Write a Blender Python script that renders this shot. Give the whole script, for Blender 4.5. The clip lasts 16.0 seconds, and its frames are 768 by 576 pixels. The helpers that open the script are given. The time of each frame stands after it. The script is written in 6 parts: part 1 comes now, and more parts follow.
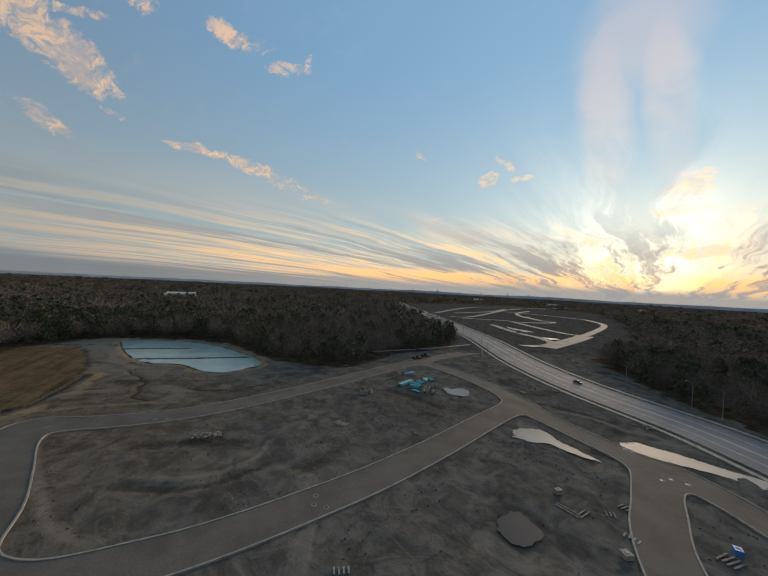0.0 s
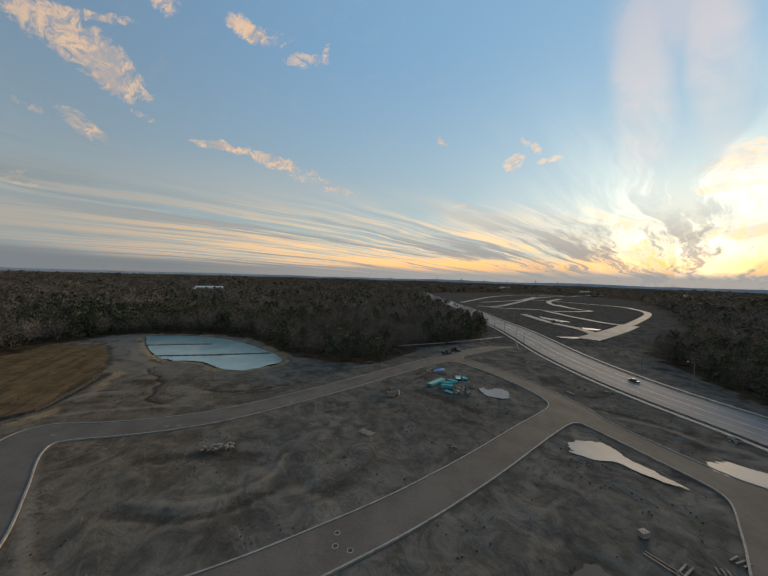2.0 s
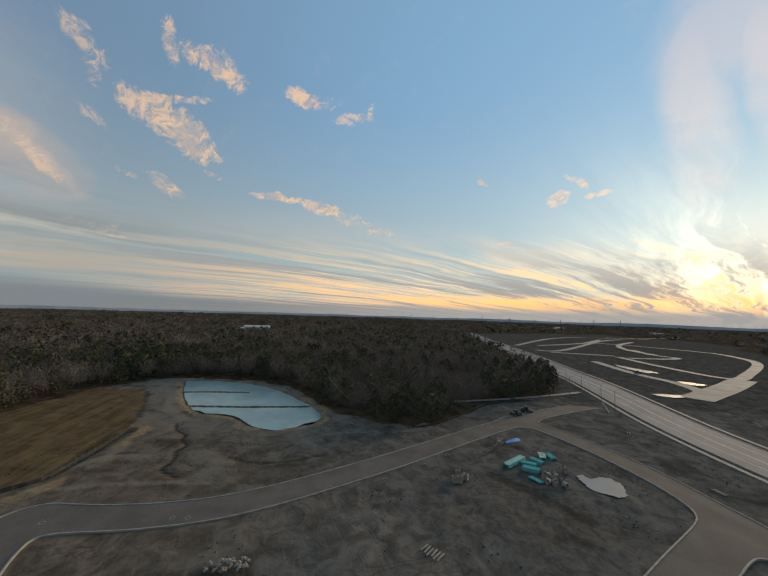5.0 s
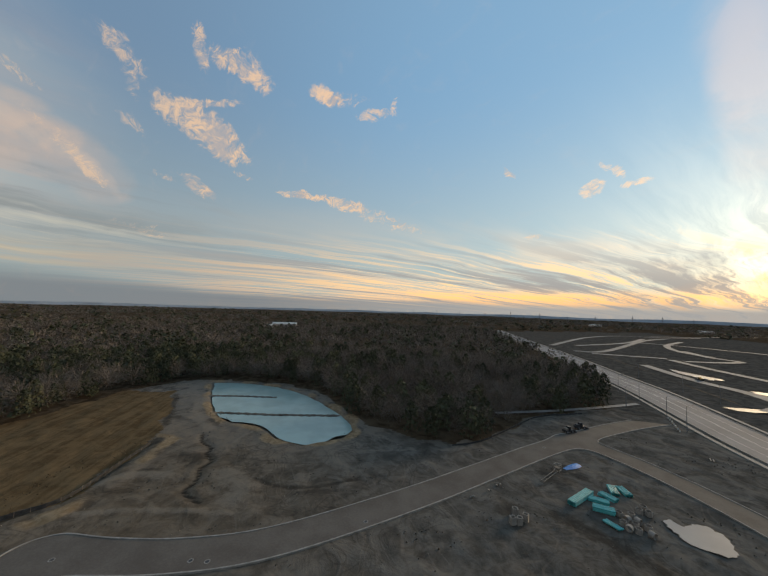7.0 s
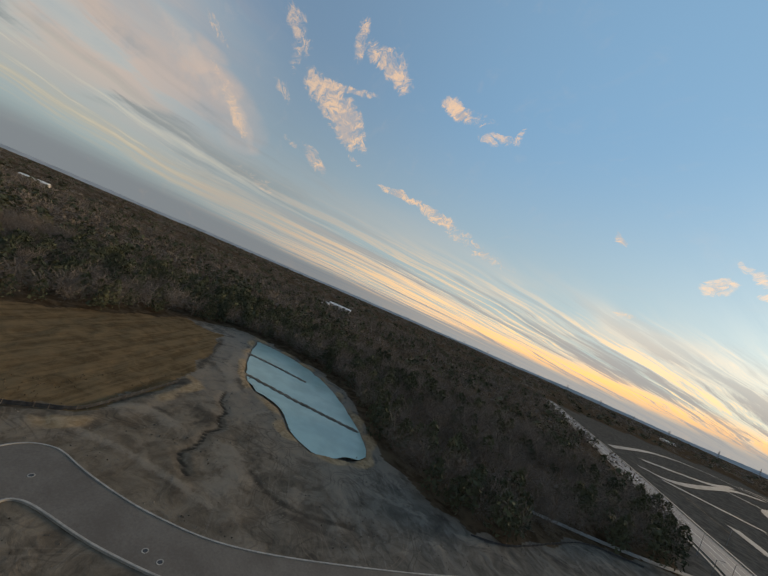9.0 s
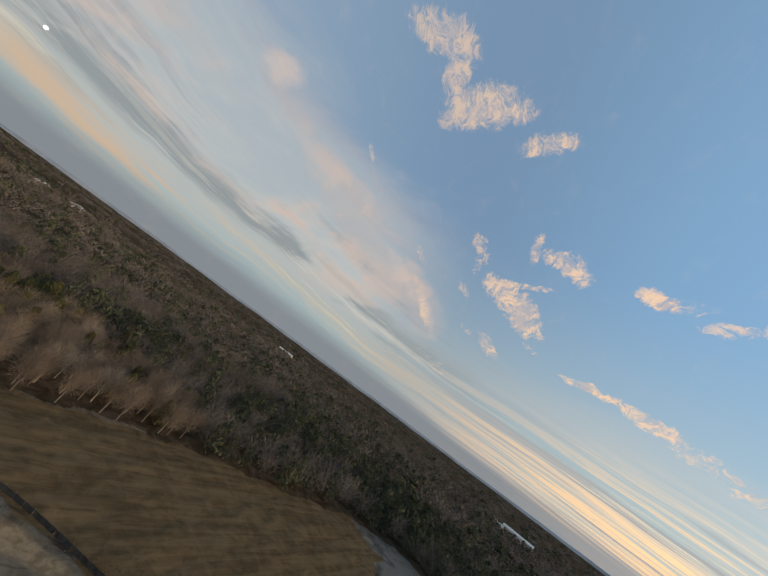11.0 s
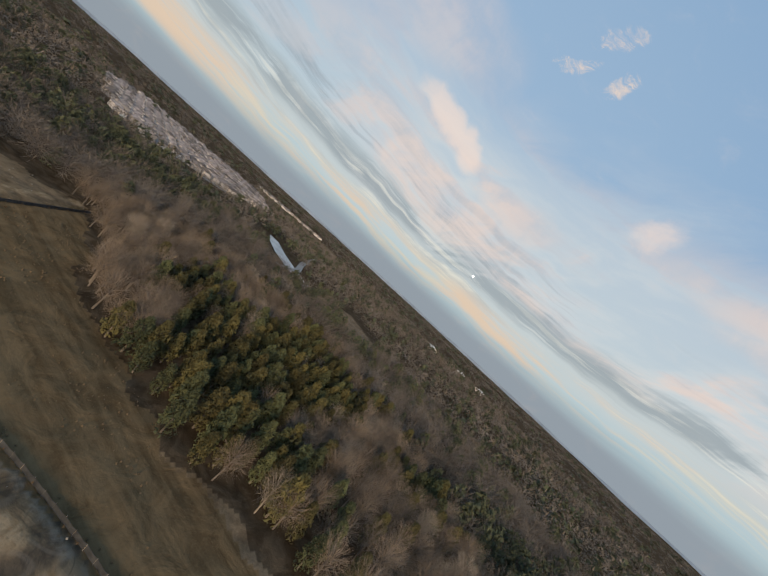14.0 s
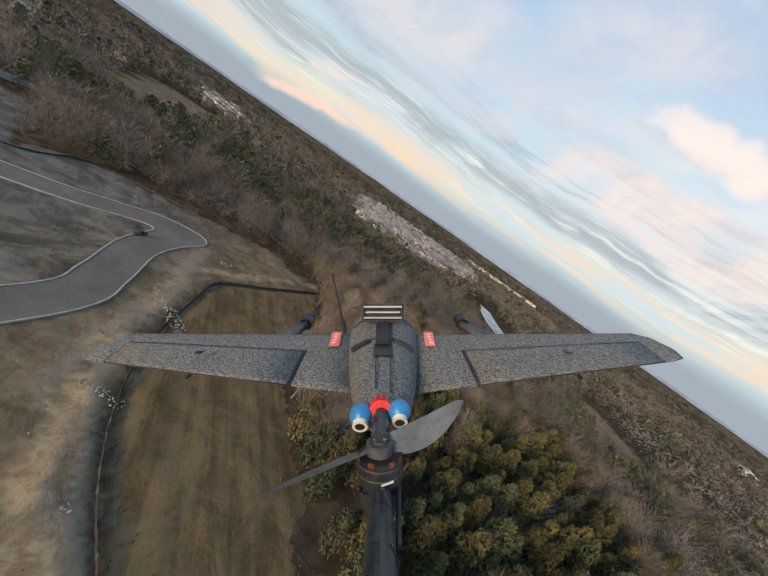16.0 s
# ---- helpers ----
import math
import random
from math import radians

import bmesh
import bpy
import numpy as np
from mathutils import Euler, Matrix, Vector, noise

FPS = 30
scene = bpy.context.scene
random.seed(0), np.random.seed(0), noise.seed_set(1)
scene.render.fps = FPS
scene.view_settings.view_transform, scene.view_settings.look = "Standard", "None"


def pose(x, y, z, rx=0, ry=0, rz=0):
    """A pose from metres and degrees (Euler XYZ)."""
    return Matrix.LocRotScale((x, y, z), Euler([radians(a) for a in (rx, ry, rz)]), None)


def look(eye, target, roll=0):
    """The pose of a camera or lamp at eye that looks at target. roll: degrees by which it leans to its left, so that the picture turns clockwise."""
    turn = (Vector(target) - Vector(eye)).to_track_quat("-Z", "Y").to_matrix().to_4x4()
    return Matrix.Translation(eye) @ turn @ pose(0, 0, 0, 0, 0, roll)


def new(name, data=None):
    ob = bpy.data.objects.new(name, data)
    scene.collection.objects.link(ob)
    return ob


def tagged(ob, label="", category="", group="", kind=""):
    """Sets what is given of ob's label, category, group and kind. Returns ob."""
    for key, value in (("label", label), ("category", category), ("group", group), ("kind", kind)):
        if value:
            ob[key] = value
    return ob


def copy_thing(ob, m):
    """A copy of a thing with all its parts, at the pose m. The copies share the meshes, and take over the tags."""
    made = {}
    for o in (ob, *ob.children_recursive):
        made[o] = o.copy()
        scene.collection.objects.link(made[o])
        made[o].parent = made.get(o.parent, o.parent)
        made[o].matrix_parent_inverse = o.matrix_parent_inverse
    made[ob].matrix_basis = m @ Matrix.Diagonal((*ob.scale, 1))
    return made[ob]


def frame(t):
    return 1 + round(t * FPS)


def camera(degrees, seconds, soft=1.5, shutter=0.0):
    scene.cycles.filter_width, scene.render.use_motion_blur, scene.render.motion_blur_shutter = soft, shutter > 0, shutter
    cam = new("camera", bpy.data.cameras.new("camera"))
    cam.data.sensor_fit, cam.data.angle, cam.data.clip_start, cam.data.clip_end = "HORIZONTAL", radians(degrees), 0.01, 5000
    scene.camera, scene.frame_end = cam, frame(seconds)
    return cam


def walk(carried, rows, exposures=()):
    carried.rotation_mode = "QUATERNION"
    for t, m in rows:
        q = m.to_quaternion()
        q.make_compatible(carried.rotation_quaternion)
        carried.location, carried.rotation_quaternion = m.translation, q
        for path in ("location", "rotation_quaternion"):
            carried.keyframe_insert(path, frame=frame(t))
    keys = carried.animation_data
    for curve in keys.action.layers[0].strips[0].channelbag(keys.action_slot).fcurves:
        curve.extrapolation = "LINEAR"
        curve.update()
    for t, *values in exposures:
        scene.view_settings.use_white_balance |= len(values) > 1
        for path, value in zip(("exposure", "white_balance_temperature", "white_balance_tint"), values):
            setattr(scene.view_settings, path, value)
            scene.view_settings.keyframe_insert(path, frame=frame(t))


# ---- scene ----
cam = camera(101.55, 16.0, soft=1.4)

# seconds, x, y, height, heading to the left of +y, pitch up, lean to the left
PATH = [
    (0.0, 0.06, 2.27, 44.29, 1.08, -0.11, 2.97),
    (0.5, 0.03, 5.37, 44.23, 2.42, -0.06, 2.08),
    (1.0, -0.37, 8.59, 44.24, 3.59, -0.84, 2.36),
    (1.5, -0.98, 12.18, 44.28, 5.85, -1.22, 2.77),
    (2.0, -1.72, 15.95, 44.35, 5.17, -2.10, 1.72),
    (2.5, -2.63, 19.80, 44.54, 6.20, -3.48, 2.36),
    (3.0, -3.85, 23.67, 44.54, 9.27, -1.27, 2.51),
    (3.5, -5.06, 27.34, 44.60, 11.87, 0.75, 2.32),
    (4.0, -6.29, 30.79, 44.73, 12.22, 2.92, 2.02),
    (4.5, -7.71, 33.58, 45.44, 12.57, 4.18, 1.86),
    (5.0, -9.31, 36.02, 46.49, 12.98, 4.75, 1.79),
    (5.5, -11.05, 38.31, 47.68, 13.60, 4.81, 1.79),
    (6.0, -12.88, 40.72, 48.79, 14.49, 4.56, 1.82),
    (6.5, -14.74, 43.56, 49.59, 15.72, 4.18, 1.82),
    (7.0, -16.55, 46.98, 49.86, 17.39, 3.83, 1.79),
    (7.5, -17.97, 50.01, 50.31, 17.01, 3.01, 2.03),
    (8.0, -20.02, 53.15, 50.62, 17.73, 8.76, 3.26),
    (8.5, -22.98, 55.97, 52.15, 22.10, 3.49, 15.77),
    (9.0, -26.96, 58.56, 53.10, 28.62, 2.94, 23.40),
    (9.5, -31.79, 60.44, 53.59, 37.59, 5.50, 27.89),
    (10.0, -37.53, 61.64, 53.87, 48.20, 9.71, 30.90),
    (10.5, -44.00, 62.27, 54.25, 59.62, 13.91, 33.64),
    (11.0, -50.87, 62.28, 55.27, 70.60, 16.34, 36.60),
    (11.5, -58.57, 61.64, 57.26, 79.62, 15.27, 39.32),
    (12.0, -67.40, 59.95, 58.80, 89.31, 11.06, 38.95),
    (12.5, -77.32, 57.54, 59.59, 98.00, 6.71, 41.43),
    (13.0, -86.80, 54.33, 59.72, 107.08, 3.24, 41.13),
    (13.5, -94.71, 50.11, 59.11, 118.05, -0.93, 42.67),
    (14.0, -100.92, 44.55, 58.19, 136.24, -1.73, 42.43),
    (14.5, -106.06, 37.13, 57.63, 146.45, -2.04, 40.97),
    (15.0, -109.93, 28.59, 56.48, 157.88, -9.98, 37.90),
    (15.5, -112.19, 19.25, 54.09, 165.00, -10.43, 36.48),
    (16.0, -113.98, 10.33, 51.50, 172.88, -15.60, 34.92),
]


def flight_pose(x, y, z, heading, pitch, lean):
    return pose(x, y, z, 90 + pitch, 0, heading) @ pose(0, 0, 0, 0, 0, lean)


walk(cam, [(row[0], flight_pose(*row[1:])) for row in PATH],
     exposures=[(0.0, 0.07, 6850, 5), (8.0, 0.17, 6980, 5), (11.0, 0.29, 6800, 6), (12.0, 0.44, 6690, 6), (14.0, 0.64, 6480, 5), (16.0, 1.02, 6480, 5)])

# ---------------------------------------------------------------- sky and sun
SUN_AZ, SUN_EL = 38.0, 6.5          # clockwise from +y, and height


def direction(az, el):
    a, e = radians(az), radians(el)
    return Vector((math.sin(a) * math.cos(e), math.cos(a) * math.cos(e), math.sin(e)))


class Nodes:
    """A small hand for building node trees."""

    def __init__(self, tree):
        self.tree = tree
        tree.nodes.clear()

    def add(self, kind, **settings):
        node = self.tree.nodes.new(kind)
        for key, value in settings.items():
            setattr(node, key, value)
        return node

    def link(self, a, b):
        self.tree.links.new(a, b)

    def put(self, socket, value):
        if isinstance(value, bpy.types.NodeSocket):
            self.link(value, socket)
        else:
            socket.default_value = value

    def math(self, op, a, b=0.0, c=0.0, clamp=False):
        node = self.add("ShaderNodeMath", operation=op, use_clamp=clamp)
        for i, v in enumerate((a, b, c)):
            self.put(node.inputs[i], v)
        return node.outputs[0]

    def vec(self, op, a, b=(0, 0, 0)):
        node = self.add("ShaderNodeVectorMath", operation=op)
        self.put(node.inputs[0], a)
        self.put(node.inputs[1], b)
        return node.outputs["Value"] if op in ("DOT_PRODUCT", "LENGTH", "DISTANCE") else node.outputs[0]

    def ramp(self, value, lo, hi, a=0.0, b=1.0):
        node = self.add("ShaderNodeMapRange", interpolation_type="SMOOTHSTEP")
        for i, v in enumerate((value, lo, hi, a, b)):
            self.put(node.inputs[i], v)
        return node.outputs[0]

    def noise(self, vector, scale, detail=4.0, rough=0.55, distortion=0.0):
        node = self.add("ShaderNodeTexNoise")
        self.put(node.inputs["Vector"], vector)
        node.inputs["Scale"].default_value = scale
        node.inputs["Detail"].default_value = detail
        node.inputs["Roughness"].default_value = rough
        node.inputs["Distortion"].default_value = distortion
        return node.outputs[0]

    def mix(self, fac, a, b, blend="MIX"):
        node = self.add("ShaderNodeMix", data_type="RGBA", blend_type=blend)
        self.put(node.inputs[0], fac)
        for socket, v in ((node.inputs[6], a), (node.inputs[7], b)):
            self.put(socket, v if isinstance(v, bpy.types.NodeSocket) else (*v, 1.0)[:4])
        return node.outputs[2]

    def mapped(self, vector, scale=(1, 1, 1), turn=0.0):
        for settings in (("Rotation", (0, 0, radians(turn))), ("Scale", scale)):
            node = self.add("ShaderNodeMapping")
            self.put(node.inputs[0], vector)
            node.inputs[settings[0]].default_value = settings[1]
            vector = node.outputs[0]
        return vector


world = bpy.data.worlds.new("dusk_sky")
scene.world = world
world.use_nodes = True
W = Nodes(world.node_tree)
sky = W.add("ShaderNodeTexSky", sky_type="NISHITA", sun_disc=False, sun_elevation=radians(SUN_EL), sun_rotation=radians(SUN_AZ),
            altitude=200.0, air_density=1.0, dust_density=1.2, ozone_density=2.0)
D = W.add("ShaderNodeTexCoord").outputs["Generated"]
xyz = W.add("ShaderNodeSeparateXYZ")
W.link(D, xyz.inputs[0])
height = xyz.outputs[2]
sunward = W.vec("DOT_PRODUCT", D, direction(SUN_AZ, SUN_EL))
GAIN = 10.0                          # the sky's strength is 0.1


def tone_of(r, g, b):
    return (r * GAIN, g * GAIN, b * GAIN)


col = sky.outputs[0]
elev = W.math("ARCSINE", height)
warm = W.ramp(sunward, -0.25, 0.95)
sunside = W.ramp(sunward, -0.40, 0.30)
farside = W.math("SUBTRACT", 1.0, sunside)
# clear blue, deeper overhead and greyer away from the sun
zenith = W.ramp(height, 0.05, 0.62)
deep = W.mix(W.ramp(sunward, -0.15, 0.7), W.mix(W.ramp(sunward, -0.75, -0.15), tone_of(0.235, 0.325, 0.455), tone_of(0.165, 0.265, 0.425)), tone_of(0.215, 0.395, 0.645))
blue = W.mix(zenith, W.mix(warm, tone_of(0.30, 0.375, 0.43), tone_of(0.44, 0.53, 0.57)), deep)
col = W.mix(0.84, col, blue)


def shaken(vector, scale, amount, detail=5.0):
    """The vector moved about by noise, to tear outlines."""
    node = W.add("ShaderNodeTexNoise")
    W.put(node.inputs["Vector"], vector)
    node.inputs["Scale"].default_value, node.inputs["Detail"].default_value = scale, detail
    shift = W.vec("SCALE", W.vec("SUBTRACT", node.outputs["Color"], (0.5, 0.5, 0.5)))
    shift.node.inputs["Scale"].default_value = amount
    return W.vec("ADD", vector, shift)


def times(*factors):
    made = factors[0]
    for f in factors[1:]:
        made = W.math("MULTIPLY", made, f)
    return made


def between(value, a, b, c, d):
    """Up from a to b, down from c to d."""
    return W.math("MULTIPLY", W.ramp(value, a, b), W.ramp(value, d, c))


def lifted(base, extra, amount):
    """base with some of the spread of another noise added."""
    return W.math("MULTIPLY_ADD", W.math("SUBTRACT", extra, 0.5), amount, base)


# the cloud deck on the sun's side, seen flat overhead, so that its streaks run together under the sun
over = W.math("ADD", W.math("MAXIMUM", height, 0.0), 0.062)
flat = W.add("ShaderNodeCombineXYZ")
W.link(W.math("DIVIDE", xyz.outputs[0], over), flat.inputs[0])
W.link(W.math("DIVIDE", xyz.outputs[1], over), flat.inputs[1])
deck = shaken(flat.outputs[0], 0.33, 0.95, 3.0)
STREAK_TURN = -50.0
streak = W.noise(W.mapped(deck, (0.085, 1.15, 1), STREAK_TURN), 1.0, 7.0, 0.60, 0.3)
thread = W.noise(W.mapped(shaken(deck, 1.6, 0.13), (0.24, 4.4, 1), STREAK_TURN), 1.0, 8.0, 0.66, 0.4)
veil = W.noise(W.mapped(deck, (0.14, 0.5, 1), STREAK_TURN), 1.0, 4.0, 0.55, 0.3)
lump = W.noise(shaken(D, 5.0, 0.10), 7.5, 6.0, 0.60, 0.6)

# the far side: layers that lie along the horizon, by heading and height
ahead = direction(-135.0, 0.0)
aside = direction(-45.0, 0.0)
turn_round = W.math("ARCTAN2", W.vec("DOT_PRODUCT", D, aside), W.vec("DOT_PRODUCT", D, ahead))
layer = W.add("ShaderNodeCombineXYZ")
W.link(turn_round, layer.inputs[0])
W.link(elev, layer.inputs[1])
layers = shaken(shaken(layer.outputs[0], 2.2, 0.085, 3.0), 9.0, 0.016, 4.0)
bands = W.noise(W.mapped(layers, (0.9, 11.5, 1), 3.5), 1.0, 6.0, 0.58, 0.25)
lines = W.noise(W.mapped(layers, (2.6, 52.0, 1), 3.0), 1.0, 7.0, 0.62, 0.3)
sheet = W.noise(W.mapped(shaken(layer.outputs[0], 1.5, 0.30, 3.0), (1.5, 5.5, 1), -12), 1.0, 6.0, 0.58, 0.5)
torn = W.add("ShaderNodeSeparateXYZ")
W.link(layers, torn.inputs[0])
level = torn.outputs[1]

# the wide lilac veil over the far side, thinning out upwards, with rosy patches
veil_top = W.math("MULTIPLY_ADD", W.math("SUBTRACT", sheet, 0.5), 0.50, elev)
far_veil = times(W.ramp(veil_top, 0.66, 0.38), W.ramp(elev, 0.10, 0.22), W.ramp(sunward, 0.02, -0.42))
far_veil = times(far_veil, W.ramp(lifted(sheet, bands, 0.6), 0.34, 0.58, 0.50, 0.97), W.ramp(turn_round, -0.85, -0.15, 0.30, 1.0))
rosy = W.mix(W.ramp(lifted(sheet, lump, 0.45), 0.42, 0.62), tone_of(0.375, 0.378, 0.412), tone_of(0.500, 0.415, 0.390))
col = W.mix(far_veil, col, W.mix(W.ramp(lifted(bands, sheet, 0.8), 0.56, 0.42), rosy, tone_of(0.430, 0.440, 0.455)))
# pale open sky low down, then grey streaks and cream ones in it
col = W.mix(times(between(level, 0.06, 0.13, 0.16, 0.28), farside, W.ramp(sheet, 0.35, 0.62, 0.85, 0.50)), col, tone_of(0.385, 0.400, 0.405))
murk = times(W.ramp(lifted(bands, lines, 0.45), 0.47, 0.62), between(level, 0.105, 0.15, 0.23, 0.40), farside)
col = W.mix(times(murk, W.ramp(lifted(sheet, lump, 0.5), 0.62, 0.40, 0.30, 0.80)), col, tone_of(0.200, 0.225, 0.255))
slab = times(between(lifted(level, bands, 0.10), 0.150, 0.180, 0.200, 0.245), W.ramp(lifted(sheet, lines, 0.5), 0.58, 0.44), farside)
col = W.mix(W.math("MULTIPLY", slab, 0.75), col, tone_of(0.200, 0.225, 0.250))
gleam = times(W.ramp(lifted(lines, bands, 0.5), 0.50, 0.66), between(level, 0.09, 0.125, 0.16, 0.25), farside, W.ramp(sheet, 0.36, 0.56, 0.35, 1.0))
col = W.mix(W.math("MULTIPLY", gleam, 0.85), col, tone_of(0.53, 0.510, 0.460))
cream = times(W.ramp(lifted(bands, lines, 0.9), 0.36, 0.60), between(lifted(level, bands, 0.05), 0.055, 0.085, 0.110, 0.160), farside, W.ramp(sheet, 0.34, 0.62, 1.0, 0.70))
col = W.mix(W.math("MULTIPLY", cream, 0.90), col, W.mix(W.ramp(sheet, 0.40, 0.60), tone_of(0.50, 0.370, 0.275), tone_of(0.47, 0.410, 0.315)))

# the sun's side: a thin veil low down, grey undersides, then bright edges
low = W.ramp(height, 0.36, 0.06)
lit = W.mix(warm, tone_of(0.37, 0.315, 0.305), tone_of(1.00, 0.70, 0.46))
cover = times(W.ramp(W.math("ADD", veil, W.math("MULTIPLY", low, 0.12)), 0.47, 0.74), low, sunside)
col = W.mix(W.math("MULTIPLY", cover, 0.70), col, lit)
dark = times(W.ramp(lifted(streak, thread, 0.55), 0.505, 0.40), W.ramp(height, 0.27, 0.06), sunside)
col = W.mix(W.math("MULTIPLY", dark, 0.85), col, W.mix(warm, tone_of(0.235, 0.275, 0.325), tone_of(0.335, 0.310, 0.325)))
edge_lit = times(W.ramp(lifted(streak, thread, 1.1), 0.505, 0.625), W.ramp(height, 0.25, 0.06), sunside)
col = W.mix(W.math("MULTIPLY", edge_lit, 0.88), col, W.mix(warm, tone_of(0.43, 0.340, 0.300), tone_of(1.20, 0.76, 0.38)))
# the orange layer low under the sun, with thin grey bars
ember = times(between(lifted(elev, thread, 0.02), 0.016, 0.026, 0.045, 0.075), W.ramp(sunward, 0.25, 0.9), W.ramp(lifted(thread, streak, 0.8), 0.38, 0.56, 0.10, 0.95))
col = W.mix(ember, col, W.mix(warm, tone_of(0.72, 0.43, 0.27), tone_of(1.30, 0.68, 0.24)))
# dull haze just over the land
haze_top = W.ramp(sunward, -0.75, 0.30, 0.098, 0.046)
haze = W.ramp(lifted(W.math("MULTIPLY_ADD", W.math("SUBTRACT", streak, 0.5), 0.012, elev), bands, 0.045), haze_top, W.math("MULTIPLY", haze_top, 0.30))
col = W.mix(W.math("MULTIPLY", haze, 0.93), col, W.mix(W.ramp(sunward, 0.1, 0.92), tone_of(0.185, 0.205, 0.238), tone_of(0.33, 0.330, 0.352)))
puffs = W.noise(W.mapped(D, (1, 1.8, 2.0), 25), 3.2, 6.0, 0.55, 0.5)
# soft sheets, then separate small clouds: heading, height, half length, half width, tilt of the long axis, how solid
SHEETS = [(33.2, 27.0, 12.0, 3.0, -88, 0.36), (40.5, 27.0, 11.0, 2.6, -84, 0.40), (36.5, 34.0, 6.0, 6.0, -80, 0.30), (-64.5, 18.2, 6.0, 2.6, -24, 0.85), (-60.0, 14.0, 2.4, 1.1, 8, 0.6),
          (-68.0, 22.3, 2.2, 0.9, 0, 0.5), (-79.0, 20.5, 13.0, 2.4, -14, 0.75), (-88.0, 25.5, 9.0, 2.4, -10, 0.60), (-64.0, 17.2, 4.0, 1.5, -38, 0.75),
          (-127.0, 22.0, 7.0, 2.6, 6, 0.55), (170.0, 23.0, 12.0, 5.0, 14, 0.45), (-160.0, 34.0, 12.0, 5.0, 12, 0.40),
          (160.0, 3.6, 7.0, 0.8, 8, 0.85), (163.0, 9.0, 5.0, 1.2, 10, 0.6)]
CLOUDS_ONE = [(-48.6, 26.2, 4.6, 1.7, -24, 1), (-46.2, 24.4, 2.2, 1.3, -52, 1), (-48.6, 29.5, 3.4, 0.45, 17, 0.8), (-53.8, 27.4, 2.4, 1.1, -38, 0.6), (-59.5, 32.0, 2.3, 0.9, -38, 0.7),
              (-58.5, 29.0, 2.0, 0.7, -72, 0.5), (-57.9, 24.3, 1.7, 0.6, -28, 0.55), (-50.2, 35.7, 2.1, 0.65, -80, 0.8), (-44.4, 35.3, 3.2, 1.2, -6, 0.85), (-41.4, 34.9, 2.0, 1.0, -58, 0.75),
              (-29.0, 34.6, 2.3, 0.9, -5, 0.95), (-24.8, 34.7, 2.6, 0.8, 2, 0.4), (-19.4, 32.7, 2.3, 0.7, 4, 0.75)]
CLOUDS_TWO = [(-16.2, 33.8, 1.2, 0.35, 62, 0.6), (-49.0, 18.0, 2.0, 0.75, -26, 0.85), (-53.4, 18.4, 1.3, 0.4, -18, 0.5), (-44.6, 22.3, 0.8, 0.5, -30, 0.6), (-42.6, 20.7, 1.3, 0.35, -8, 0.6),
              (-31.2, 19.1, 3.8, 0.45, -3, 0.9), (-24.6, 18.6, 3.6, 0.75, -8, 0.75), (-16.8, 16.3, 6.0, 0.9, -17, 0.5), (16.4, 18.8, 1.2, 0.9, 32, 0.9), (19.0, 20.9, 1.5, 0.4, -44, 0.75),
              (22.2, 18.8, 1.3, 0.4, 5, 0.85), (4.0, 23.3, 1.1, 0.35, -40, 0.8), (-55.0, 10.5, 3.2, 0.6, -12, 0.4), (8.0, 13.0, 1.2, 0.4, 10, 0.5)]
CLOUDS_THREE = [(42.6, 15.2, 1.6, 2.2, -65, 0.95), (42.0, 12.4, 2.3, 0.5, -6, 0.95), (-94.0, 51.6, 4.2, 1.9, 22, 0.95), (-87.0, 50.0, 2.6, 1.5, -55, 0.9), (-78.0, 48.8, 4.8, 2.5, 42, 1),
                (-71.0, 51.5, 2.6, 1.4, 20, 0.85), (-60.3, 49.9, 3.2, 1.3, 28, 0.85), (-134.3, 46.1, 2.6, 0.8, 34, 0.5), (-138.1, 41.7, 2.2, 0.6, 30, 0.6), (-129.2, 42.6, 1.8, 1.0, 50, 0.65),
                (-64.4, 19.6, 3.0, 0.7, -34, 0.7), (-61.5, 17.0, 2.2, 0.7, -48, 0.7), (-88.5, 32.8, 1.4, 0.35, -30, 0.5), (-68.8, 25.3, 1.6, 0.4, -26, 0.5)]
CLOUDS = CLOUDS_ONE + CLOUDS_TWO + CLOUDS_THREE


def patches(rows, vector, edge):
    """How deep a direction lies inside any of the long patches."""
    total = 0.0
    for az, el, half, wide, tilt, solid in rows:
        out_way = direction(az, el)
        east = Vector((math.cos(radians(az)), -math.sin(radians(az)), 0))
        north = east.cross(out_way)
        long_axis = (east * math.cos(radians(tilt)) + north * math.sin(radians(tilt))) / math.radians(half)
        short_axis = (north * math.cos(radians(tilt)) - east * math.sin(radians(tilt))) / math.radians(wide)
        a, b = W.vec("DOT_PRODUCT", vector, long_axis), W.vec("DOT_PRODUCT", vector, short_axis)
        off = W.math("ADD", W.math("MULTIPLY", a, a), W.math("MULTIPLY", b, b))
        front = W.math("GREATER_THAN", W.vec("DOT_PRODUCT", D, out_way), 0.5)
        total = W.math("MAXIMUM", total, W.math("MULTIPLY", W.ramp(off, edge, 0.0, 0.0, solid), front))
    return total


